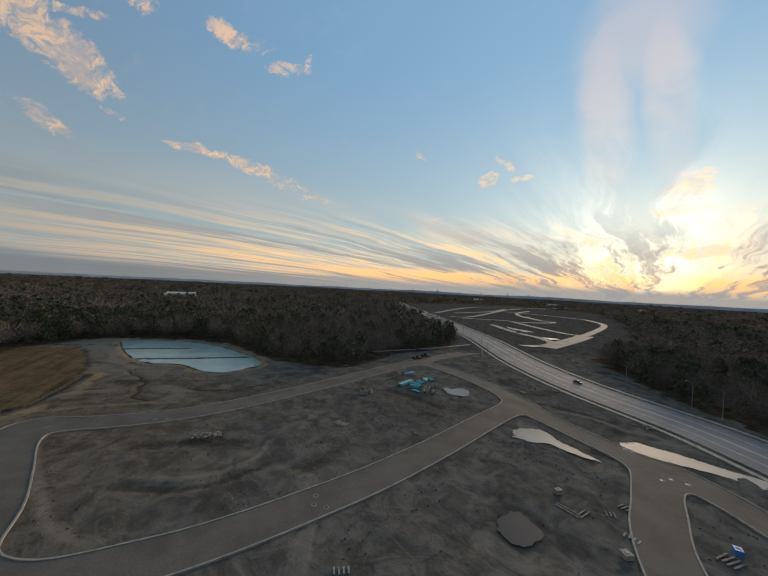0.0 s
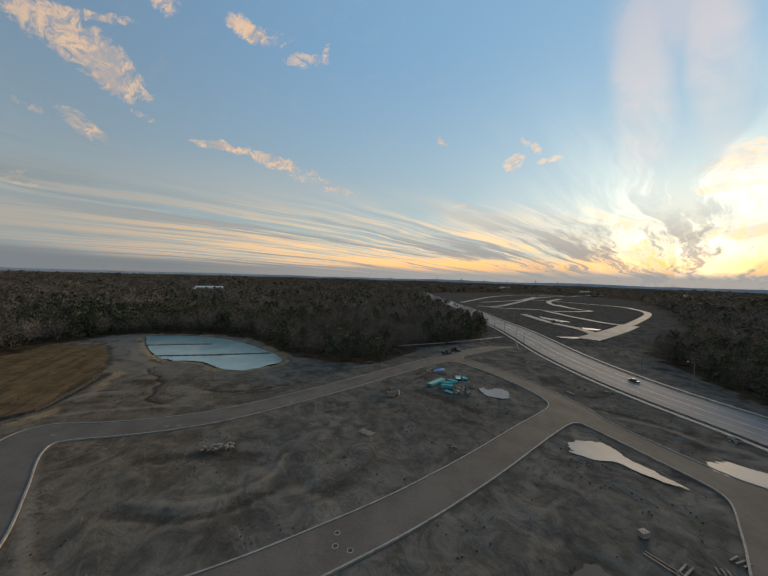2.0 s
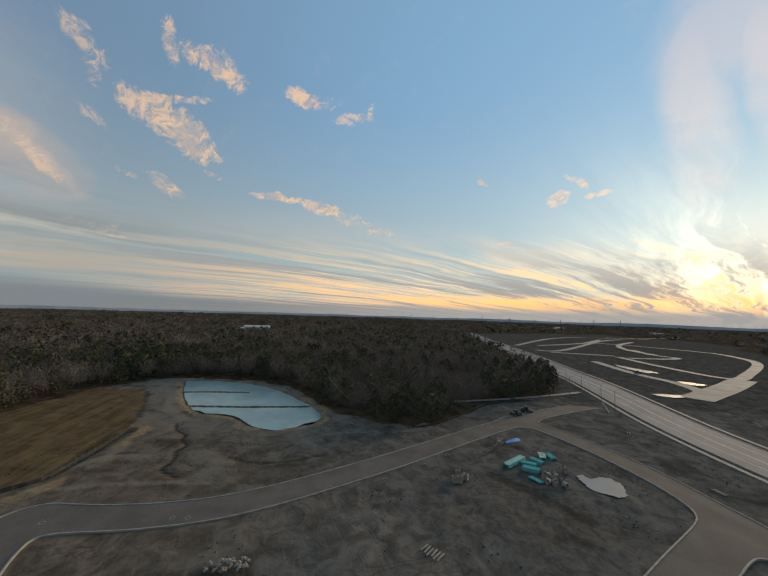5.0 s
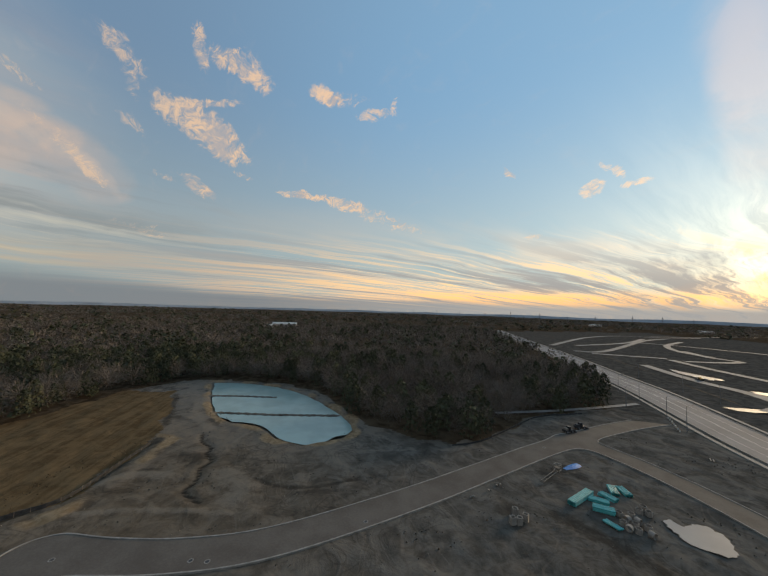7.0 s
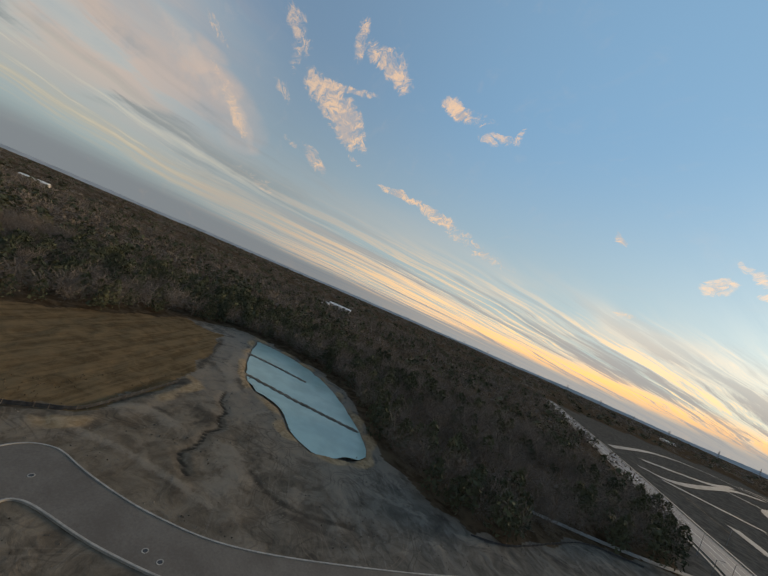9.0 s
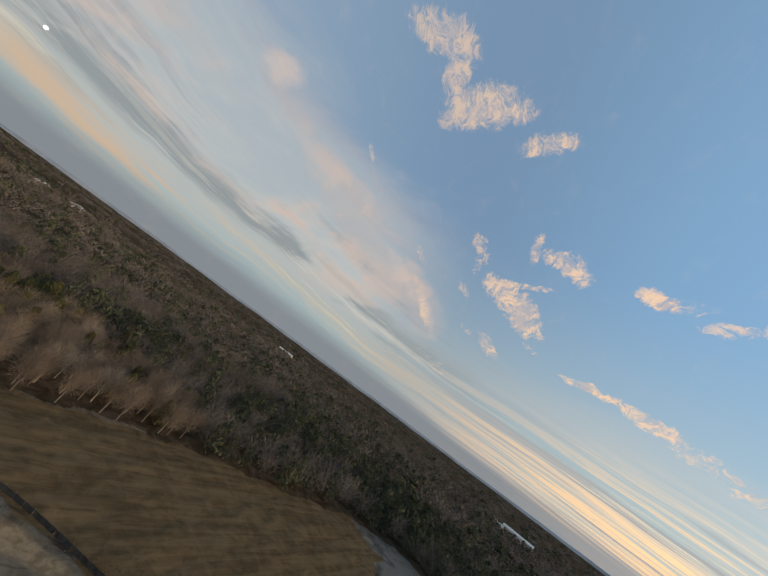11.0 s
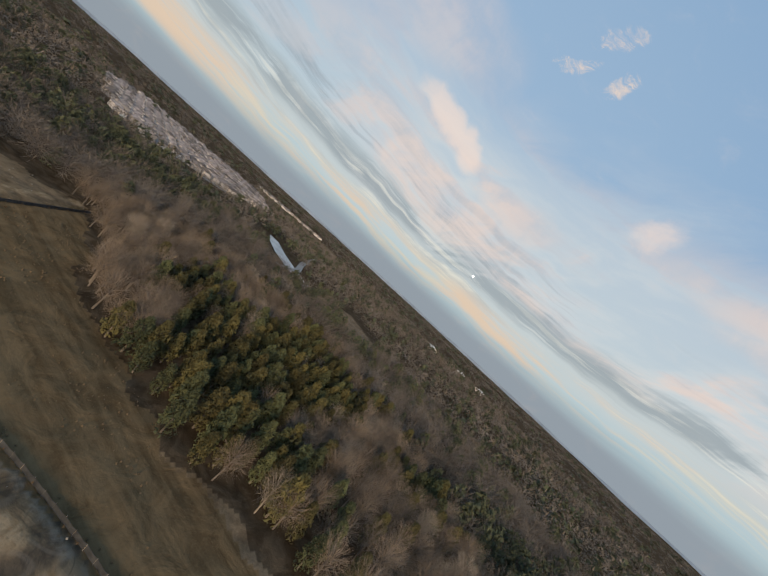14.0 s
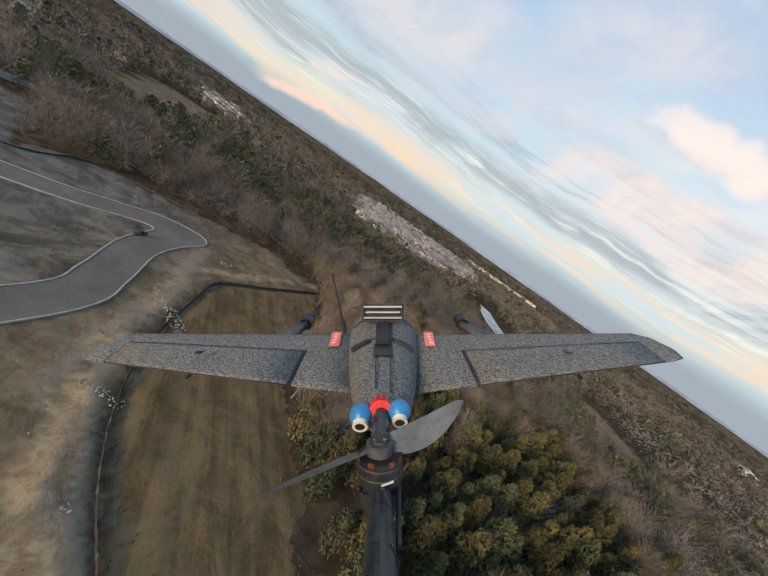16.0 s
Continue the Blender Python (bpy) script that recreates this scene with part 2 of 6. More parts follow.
strand_soft = W.noise(W.mapped(shaken(D, 6.0, 0.08), (0.6, 1.6, 2.0), 30), 11.0, 6.0, 0.62, 0.5)
soft = patches(SHEETS, shaken(D, 3.5, 0.10), 1.9)
soft = W.math("MULTIPLY", soft, W.ramp(lifted(puffs, lump, 0.6), 0.30, 0.60, 0.55, 1.0))
pink = W.mix(W.ramp(lifted(puffs, lump, 0.8), 0.40, 0.62), W.mix(warm, tone_of(0.40, 0.360, 0.370), tone_of(0.70, 0.58, 0.56)), W.mix(warm, tone_of(0.505, 0.405, 0.375), tone_of(0.92, 0.64, 0.54)))
col = W.mix(soft, col, pink)
# the few sheets that stand out clear and rosy
BRIGHT = [(-147.5, 26.2, 5.6, 1.7, -8, 1.0), (-142.0, 25.2, 3.0, 1.6, -40, 0.95), (-109.0, 30.6, 2.8, 1.8, 10, 0.7), (160.0, 3.8, 6.0, 0.7, 6, 0.9), (-62.5, 17.2, 3.6, 0.8, -40, 0.55), (-70.0, 20.6, 5.0, 0.8, -26, 0.40)]
clear_cut = patches(BRIGHT, shaken(shaken(D, 6.0, 0.07), 22.0, 0.028), 2.8)
col = W.mix(W.math("MULTIPLY", W.ramp(lifted(clear_cut, strand_soft, 1.1), 0.02, 1.15), 0.72), col, W.mix(W.ramp(elev, 0.06, 0.16), tone_of(0.58, 0.37, 0.27), tone_of(0.58, 0.460, 0.410)))
patch = patches(CLOUDS, shaken(shaken(D, 8.0, 0.045), 26.0, 0.030), 3.4)
strand = W.noise(W.mapped(shaken(D, 10.0, 0.09), (0.45, 1.9, 2.3), 40), 24.0, 10.0, 0.74, 0.9)
cloud = W.ramp(W.math("MULTIPLY_ADD", W.math("SUBTRACT", strand, 0.5), 2.9, patch), 0.26, 1.15)
cloud = W.math("MULTIPLY", cloud, W.ramp(patch, 0.02, 0.45))
tint = W.mix(W.ramp(lifted(W.noise(D, 16.0, 4.0), strand, 0.8), 0.38, 0.60), tone_of(0.46, 0.39, 0.385), W.mix(W.ramp(sunward, -0.5, 0.4), tone_of(0.56, 0.435, 0.365), tone_of(0.88, 0.57, 0.36)))
col = W.mix(W.math("MULTIPLY", cloud, 0.80), col, tint)
# the veiled sun: a hard glare, a wide pale glow, and lumps of cloud with bright rims in front of it
glow = W.math("MULTIPLY", W.math("POWER", W.math("MAXIMUM", sunward, 0.0), 180.0), 14.0)
halo = W.math("MULTIPLY", W.math("POWER", W.math("MAXIMUM", sunward, 0.0), 26.0), W.ramp(height, 0.05, 0.17, 0.55, 2.6))
shade = W.math("MULTIPLY", W.ramp(lifted(streak, thread, 0.6), 0.38, 0.58, 0.12, 1.0), W.math("MAXIMUM", W.ramp(lump, 0.42, 0.54, 0.05, 1.0), W.ramp(height, 0.13, 0.24)))
add = W.vec("SCALE", (1.0, 0.84, 0.58))
W.put(add.node.inputs["Scale"], times(W.math("ADD", glow, halo), shade, W.ramp(elev, 0.012, 0.035)))
col = W.mix(1.0, col, add, "ADD")
# the paler blue well round the sun
wide = W.vec("SCALE", (0.60, 0.85, 1.00))
W.put(wide.node.inputs["Scale"], times(W.math("POWER", W.math("MAXIMUM", sunward, 0.0), 5.0), 1.7, W.ramp(height, 0.06, 0.20)))
col = W.mix(1.0, col, wide, "ADD")
back = W.add("ShaderNodeBackground")
W.link(col, back.inputs[0])
back.inputs[1].default_value = 0.1
out = W.add("ShaderNodeOutputWorld")
W.link(back.outputs[0], out.inputs[0])

sun_data = bpy.data.lights.new("sun", "SUN")
sun_data.energy, sun_data.angle, sun_data.color = 2.6, radians(20), (1.0, 0.74, 0.48)
sun = new("sun", sun_data)
sun.matrix_world = look(direction(SUN_AZ, SUN_EL + 5) * 300, (0, 0, 0))

# ---------------------------------------------------------------- materials


def material(name, dark, light, scale=0.4, fine=6.0, rough=0.9, bump=0.3, metal=0.0, vary=0.0, spec=0.4, sharp=0.14):
    """Two tones mixed by large stains and fine grain, in metres, with fine relief."""
    mat = bpy.data.materials.new(name)
    mat.use_nodes = True
    n = Nodes(mat.node_tree)
    at = n.add("ShaderNodeTexCoord").outputs["Object"]
    if vary:
        at = n.vec("ADD", at, n.vec("SCALE", n.add("ShaderNodeObjectInfo").outputs["Location"]))
    big = n.noise(at, scale, 4.0, 0.6, 0.3)
    grain = n.noise(at, fine, 5.0, 0.65)
    both = n.math("ADD", n.math("MULTIPLY", big, 0.6), n.math("MULTIPLY", grain, 0.4))
    tone = n.mix(n.ramp(both, 0.5 - sharp, 0.5 + sharp), dark, light)
    if vary:
        shift = n.math("MULTIPLY_ADD", n.add("ShaderNodeObjectInfo").outputs["Random"], vary * 2, 1 - vary)
        hsv = n.add("ShaderNodeHueSaturation")
        n.link(tone, hsv.inputs["Color"])
        n.link(shift, hsv.inputs["Value"])
        tone = hsv.outputs[0]
    b = n.add("ShaderNodeBsdfPrincipled")
    n.link(tone, b.inputs["Base Color"])
    n.link(n.ramp(grain, 0.2, 0.8, max(rough - 0.12, 0.02), min(rough + 0.08, 1.0)), b.inputs["Roughness"])
    b.inputs["Metallic"].default_value = metal
    b.inputs["Specular IOR Level"].default_value = spec
    if bump:
        relief = n.add("ShaderNodeBump")
        relief.inputs["Strength"].default_value = bump
        relief.inputs["Distance"].default_value = 0.3 / fine
        n.link(grain, relief.inputs["Height"])
        n.link(relief.outputs[0], b.inputs["Normal"])
    o = n.add("ShaderNodeOutputMaterial")
    n.link(b.outputs[0], o.inputs[0])
    return mat


ASPHALT = material("worn_asphalt", (0.108, 0.090, 0.075), (0.152, 0.130, 0.109), 0.10, 2.0, 0.9, 0.2, spec=0.1)
PAVING = material("pale_asphalt", (0.13, 0.132, 0.14), (0.19, 0.192, 0.20), 0.05, 1.2, 0.85, 0.2, spec=0.2)
CONCRETE = material("kerb_concrete", (0.21, 0.188, 0.162), (0.335, 0.302, 0.262), 0.6, 8.0, 0.9, 0.2)
LINE = material("road_paint", (0.42, 0.42, 0.40), (0.62, 0.62, 0.58), 1.0, 9.0, 0.8, 0.1)
BARK = material("grey_bark", (0.085, 0.068, 0.055), (0.165, 0.135, 0.112), 1.5, 12.0, 0.95, 0.4, vary=0.25)
TWIG = material("bare_twigs", (0.120, 0.088, 0.063), (0.220, 0.166, 0.122), 0.5, 6.0, 0.95, 0.0, vary=0.3)
PALETWIG = material("pale_twigs", (0.19, 0.150, 0.112), (0.30, 0.244, 0.190), 0.5, 6.0, 0.95, 0.0, vary=0.2)
CEDAR = material("cedar_foliage", (0.040, 0.037, 0.013), (0.088, 0.074, 0.024), 0.8, 5.0, 0.9, 0.0, vary=0.35)
PINE = material("dark_foliage", (0.030, 0.037, 0.016), (0.088, 0.092, 0.038), 0.8, 5.0, 0.9, 0.0, vary=0.3)
# greyer than the near trees: some distance haze is mixed into these two tones
FARTWIG = material("far_bare_wood", (0.080, 0.065, 0.053), (0.172, 0.141, 0.117), 0.02, 0.3, 0.95, 0.0)
FARPINE = material("far_evergreens", (0.032, 0.038, 0.021), (0.080, 0.084, 0.044), 0.03, 0.3, 0.95, 0.0)
STONE = material("broken_stone", (0.14, 0.122, 0.102), (0.29, 0.255, 0.212), 0.8, 5.0, 0.9, 0.4, vary=0.25)
TEAL = material("teal_pipe_plastic", (0.04, 0.27, 0.27), (0.10, 0.42, 0.41), 0.8, 6.0, 0.55, 0.05, vary=0.2)
BLUE = material("blue_sheet", (0.03, 0.15, 0.42), (0.06, 0.26, 0.60), 0.8, 5.0, 0.5, 0.2)
YELLOW = material("machine_yellow", (0.34, 0.20, 0.03), (0.50, 0.31, 0.05), 0.8, 5.0, 0.5, 0.1)
DARKIRON = material("dark_iron", (0.018, 0.018, 0.020), (0.05, 0.05, 0.052), 1.0, 9.0, 0.55, 0.2)
GALV = material("galvanised_steel", (0.16, 0.16, 0.17), (0.26, 0.26, 0.27), 1.0, 9.0, 0.5, 0.1, metal=0.5)
WOOD = material("grey_timber", (0.13, 0.11, 0.09), (0.26, 0.22, 0.18), 0.8, 9.0, 0.9, 0.2, vary=0.2)
WALL = material("pale_siding", (0.40, 0.35, 0.32), (0.62, 0.55, 0.50), 0.2, 2.0, 0.9, 0.1, vary=0.4)
ROOF = material("shingle_roof", (0.10, 0.085, 0.078), (0.24, 0.20, 0.185), 0.2, 2.0, 0.9, 0.2, vary=0.5)
GLASS = material("dark_glass", (0.015, 0.017, 0.02), (0.03, 0.034, 0.04), 0.5, 3.0, 0.08, 0.0, spec=0.6)


def water_material(name, tone, rough, spec=0.5):
    mat = bpy.data.materials.new(name)
    mat.use_nodes = True
    n = Nodes(mat.node_tree)
    at = n.add("ShaderNodeTexCoord").outputs["Object"]
    b = n.add("ShaderNodeBsdfPrincipled")
    n.link(n.mix(n.ramp(n.noise(at, 0.08, 3.0), 0.35, 0.65), [c * 0.85 for c in tone], tone), b.inputs["Base Color"])
    b.inputs["Roughness"].default_value = rough
    b.inputs["Specular IOR Level"].default_value = spec
    relief = n.add("ShaderNodeBump")
    relief.inputs["Strength"].default_value = 0.05
    relief.inputs["Distance"].default_value = 0.05
    n.link(n.noise(n.mapped(at, (1, 3, 1), 25), 1.5, 3.0), relief.inputs["Height"])
    n.link(relief.outputs[0], b.inputs["Normal"])
    n.link(b.outputs[0], n.add("ShaderNodeOutputMaterial").inputs[0])
    return mat


POND = water_material("silty_water", (0.30, 0.40, 0.365), 0.2, 0.3)
PUDDLE = water_material("milky_puddle", (0.28, 0.28, 0.275), 0.5, 0.06)
DARKWATER = water_material("dark_puddle", (0.070, 0.070, 0.074), 0.6, 0.06)

# ---------------------------------------------------------------- plan of the place


def curve(points, step=2.0):
    """Evenly spaced points of a smooth line through a few corners of the plan."""
    p = np.array(points, float)
    q = np.vstack([2 * p[0] - p[1], p, 2 * p[-1] - p[-2]])
    made = []
    for i in range(1, len(q) - 2):
        a, b, c, d = q[i - 1:i + 3]
        n = max(2, int(np.linalg.norm(c - b) / step))
        for u in np.arange(n) / n:
            made.append(0.5 * (2 * b + (c - a) * u + (2 * a - 5 * b + 4 * c - d) * u * u + (3 * b - a - 3 * c + d) * u ** 3))
    made.append(p[-1])
    return np.array(made)


def away(x, y, line):
    """Distance of many points from a line of points."""
    best = np.full(x.shape, 1e9)
    for (ax, ay), (bx, by) in zip(line[:-1], line[1:]):
        dx, dy = bx - ax, by - ay
        u = np.clip(((x - ax) * dx + (y - ay) * dy) / (dx * dx + dy * dy + 1e-9), 0, 1)
        best = np.minimum(best, np.hypot(x - ax - u * dx, y - ay - u * dy))
    return best


def inside(x, y, corners):
    """True for the points inside a closed outline."""
    hit = np.zeros(x.shape, bool)
    for (ax, ay), (bx, by) in zip(corners, corners[1:] + corners[:1]):
        if ay != by:
            hit ^= ((ay > y) != (by > y)) & (x < (bx - ax) * (y - ay) / (by - ay) + ax)
    return hit


def ripple(x, y, size, seed=0.0):
    """Cheap smooth unevenness between -1 and 1, for many points at once."""
    a, b = x / size, y / size
    return (np.sin(a * 1.7 + 1.3 * np.sin(b * 1.1 + seed)) + np.sin(b * 2.1 + 1.7 * np.sin(a * 0.9 + seed * 2)) + np.sin((a + b) * 1.3 + seed * 3 + np.sin(a * 2.3))) / 3


STREETS = [
    curve([(-97.0, 83.5), (-98.5, 87.5), (-93.5, 90.6), (-75.0, 97.2), (-58.0, 107.6), (-34.6, 131.6), (-15.1, 154.5), (3.0, 176.1), (17.8, 192.2), (32.9, 208.1), (57.9, 229.1), (100.8, 256.3)]),
    curve([(-99.0, 88.5), (-96.5, 83.0), (-89.5, 75.8), (-78.5, 65.5), (-68.5, 54.5), (-65.5, 43.0), (-65.0, 25.0), (-64.0, 6.0), (-62.0, -14.0), (-70.1, -43.3), (-67.5, -56.1), (-61.7, -72.7), (-61.1, -89.2)]),
    curve([(-66.5, 47.5), (-59.0, 44.6), (-49.0, 44.8), (-36.0, 50.4), (-31.3, 52.8), (-24.0, 57.5), (-15.7, 63.6), (-3.8, 72.9), (6.6, 82.2), (18.1, 93.3), (35.4, 111.1), (55.0, 130.3)]),
    curve([(17.8, 192.2), (26.0, 187.9), (34.6, 178.5), (43.7, 164.2), (52.0, 145.5), (57.7, 121.0), (64.1, 105.0), (70.4, 91.9), (78.6, 77.8), (82.0, 28.0), (92.0, 0.0)]),
    curve([(71.3, 85.0), (60.8, 71.6), (49.7, 55.8), (35.0, 20.0), (18.0, -14.0), (0.0, -52.0), (-34.7, -76.1), (-43.5, -83.9), (-53.4, -92.4), (-62.3, -94.0)]),
]
STREET_HALF = 4.6
COLLECTOR = curve([(150.0, -60.0), (131.0, 5.0), (117.0, 60.0), (111.6, 112.0), (104.8, 133.0), (98.4, 153.0), (93.0, 181.0), (90.0, 215.0), (90.5, 260.0), (90.0, 310.0), (84.4, 373.6), (80.3, 438.9), (72.1, 521.7), (63.4, 604.9), (46.1, 754.7), (21.2, 989.8)], 6.0)
DITCH = curve([(-108.8, -112.3), (-92.6, -89.9), (-83.0, -77.4), (-84.3, -63.5), (-87.1, -48.1), (-92.5, -33.2), (-101.5, -19.5), (-115.9, -4.4), (-133.0, 18.2), (-137.3, 34.0), (-139.0, 52.8), (-119.5, 93.2), (-116.1, 101.8), (-120.5, 113.7), (-128.5, 133.0)], 3.0)
OPEN_LAND = [(24.9, -122.7), (-10.2, -84.1), (-17.0, -101.8), (-37.8, -110.2), (-58.9, -118.4), (-85.7, -121.5), (-108.7, -114.2), (-115.5, -56.3), (-125.7, -33.3), (-135.0, -15.6), (-154.9, 7.7), (-168.8, 32.4), (-181.3, 54.5),
             (-188.4, 77.1), (-197.6, 141.5), (-204.9, 171.7), (-198.2, 206.1), (-174.8, 219.6), (-131.0, 224.7), (-101.4, 213.0), (-82.0, 194.3), (-63.7, 177.7), (-45.0, 173.7), (-25.5, 171.4), (-14.4, 183.1), (8.5, 220.0),
             (26.2, 232.4), (46.8, 247.6), (68.0, 309.4), (67.6, 413.6), (52.8, 598.8), (1.1, 979.8), (543.4, 1435.9), (645.1, 964.3), (404.5, 543.7), (235.7, 301.7), (150.1, 234.0), (133.9, 156.5), (132.0, 60.0), (150.0, 0.0), (175.0, -60.0)]
FIELD = [(-83.0, -77.4), (-85.9, -53.1), (-92.5, -33.2), (-101.5, -19.5), (-115.9, -4.4), (-133.0, 18.2), (-137.3, 34.0), (-139.0, 52.8), (-119.5, 93.2), (-116.1, 101.8), (-120.5, 113.7), (-128.5, 133.0), (-148.3, 154.5), (-183.3, 185.8),
         (-207.3, 172.0), (-206.5, 136.1), (-188.4, 77.1), (-168.8, 32.4), (-135.0, -15.6), (-115.5, -56.3), (-108.7, -114.2), (-92.6, -89.9)]
POND_LINE = [(-179.2, 210.4), (-156.6, 186.2), (-133.2, 166.5), (-118.7, 160.8), (-104.7, 161.4), (-91.0, 153.9), (-79.0, 152.2), (-69.4, 161.4), (-68.0, 171.2), (-73.6, 180.2), (-87.2, 191.2), (-106.7, 205.2), (-132.3, 216.0), (-160.6, 216.5)]


def street_field(x, y):
    """Below zero on the streets; their meetings are rounded off."""
    total = np.zeros(x.shape)
    for line in STREETS:
        total = total + np.exp(-np.clip(away(x, y, line) - STREET_HALF, -30, 60) / 2.3)
    return -2.3 * np.log(total + 1e-12)


def smooth_mesh(name, verts, faces, mat):
    mesh = bpy.data.meshes.new(name)
    mesh.from_pydata([tuple(v) for v in verts], [], [tuple(int(i) for i in f) for f in faces])
    mesh.materials.append(mat)
    mesh.update()
    return mesh


def part(name, bm, mat, parent=None, label=""):
    """Link a bmesh as one object, under its thing."""
    mesh = bpy.data.meshes.new(name)
    bm.to_mesh(mesh)
    bm.free()
    mesh.materials.append(mat)
    ob = new(name, mesh)
    if parent:
        ob.parent = parent
    return tagged(ob, label)


# ---------------------------------------------------------------- ground


def spread(near, step, far, count):
    """Grid lines: even in the middle, wider and wider outwards."""
    lines = list(np.arange(near[0], near[1] + step / 2, step))
    grow_hi = near[1] + (far - near[1]) * (np.arange(1, count + 1) / count) ** 2.6
    grow_lo = near[0] - (far + near[0]) * (np.arange(1, count + 1) / count) ** 2.6
    return np.array(list(grow_lo[::-1]) + lines + list(grow_hi))


def far_height(x, y):
    """The slow rise and fall of the country farther off."""
    return np.clip((np.hypot(x, y - 60) - 500) / 900, 0, 1) * (7 * ripple(x, y, 240.0, 1.0) - 3)


POND_BANKS = [np.array([(-134.2, 166.7), (-108.0, 174.2), (-80.4, 184.4)], float), np.array([(-157.5, 187.1), (-142.9, 192.8), (-125.0, 197.9)], float)]
GULLY = curve([(-118.7, 145.3), (-113.1, 140.1), (-106.2, 137.6), (-104.5, 133.7), (-98.8, 130.4), (-98.2, 125.6), (-95.4, 122.7), (-92.8, 118.2), (-92.2, 114.8), (-88.2, 113.5), (-84.3, 112.2)], 2.0)
# marks that wheels, water and digging left on the open ground, and the ditch's painted shade: tone, width, line
POND_MARKS = [("dark", 2.4, [(-176.4, 181.3), (-151.9, 158.7), (-140.1, 146.8)]), ("pale", 3.2, [(-116.2, 108.4), (-112.3, 115.8), (-103.9, 118.8)]), ("dark", 1.2, [(-119.3, 107.3), (-115.2, 117.0), (-105.7, 121.2)]),
         ("pale", 1.3, [(-101.8, 143.6), (-103.3, 150.6), (-100.9, 157.2), (-91.9, 155.5)]), ("dark", 1.1, [(-94.5, 132.3), (-85.5, 131.2), (-80.0, 136.0), (-67.6, 139.9)]),
         ("dark", 1.3, [(-78.7, 126.8), (-70.7, 125.4), (-63.5, 127.3), (-57.1, 131.8), (-50.7, 137.4)]), ("pale", 1.0, [(-79.7, 128.0), (-70.6, 126.9), (-62.3, 129.2), (-54.9, 135.0)]),
         ("pale", 5.5, [(-89.0, 125.7), (-79.2, 122.0), (-77.7, 116.4)]), ("pale", 1.6, [(-113.1, 96.2), (-103.1, 101.1), (-91.2, 106.4), (-73.1, 111.5)]), ("pale", 4.0, [(-155.0, 177.1), (-135.6, 158.1), (-120.3, 151.3)])]
# the first row paints the ditch's shade as a dark band along it
DITCH_MARKS = [("dark", 1.5, [tuple(p) for p in DITCH[::6]]), ("pale", 1.7, [(-86.7, -37.3), (-92.3, -23.6), (-96.3, -17.6), (-100.8, -14.7), (-109.9, -10.2), (-121.9, 1.3)]), ("pale", 1.3, [(-86.5, -38.8), (-90.7, -29.9), (-97.0, -22.3), (-103.0, -15.3), (-111.4, -8.7), (-124.9, 9.1)]),
         ("pale", 1.4, [(-82.1, -42.9), (-90.8, -22.8), (-96.6, -15.8), (-100.3, -12.7), (-108.5, -8.4)]), ("pale", 4.5, [(-68.9, -91.3), (-74.6, -75.0), (-78.6, -62.7), (-81.2, -49.5), (-82.3, -40.7), (-87.0, -27.7)]),
         ("dark", 1.6, [(-85.5, -33.5), (-89.8, -24.3), (-95.0, -16.3), (-102.5, -9.8), (-116.5, 0.7)]), ("pale", 3.6, [(-56.2, -45.2), (-59.9, -43.3), (-62.6, -43.6)]), ("pale", 2.6, [(-54.2, -66.2), (-57.1, -69.5)])]
BLOCK_MARKS = [("pale", 1.6, [(-92.9, 85.0), (-80.7, 74.3), (-73.0, 67.5), (-60.1, 57.4), (-53.8, 53.7), (-45.6, 52.9)]), ("dark", 1.2, [(-89.0, 82.7), (-70.9, 68.1), (-59.0, 59.0), (-51.7, 55.5)]),
         ("dark", 1.0, [(-18.9, 80.1), (-13.0, 77.4), (-9.8, 74.1), (-13.6, 69.4)]), ("dark", 1.0, [(-21.9, 77.8), (-15.7, 75.8), (-12.6, 71.7), (-16.8, 67.1)]), ("pale", 0.9, [(-25.0, 76.3), (-17.9, 73.9), (-15.7, 69.4)]),
         ("dark", 1.1, [(27.0, 86.2), (34.5, 94.1), (48.3, 93.7), (52.3, 84.2), (51.0, 74.8), (41.7, 65.3)]), ("pale", 1.0, [(30.1, 86.1), (36.6, 92.0), (46.2, 90.5), (49.1, 82.3), (47.3, 73.5), (40.4, 67.6)]),
         ("dark", 1.0, [(38.7, 87.4), (45.0, 86.0), (44.8, 78.1), (41.6, 71.4)])]
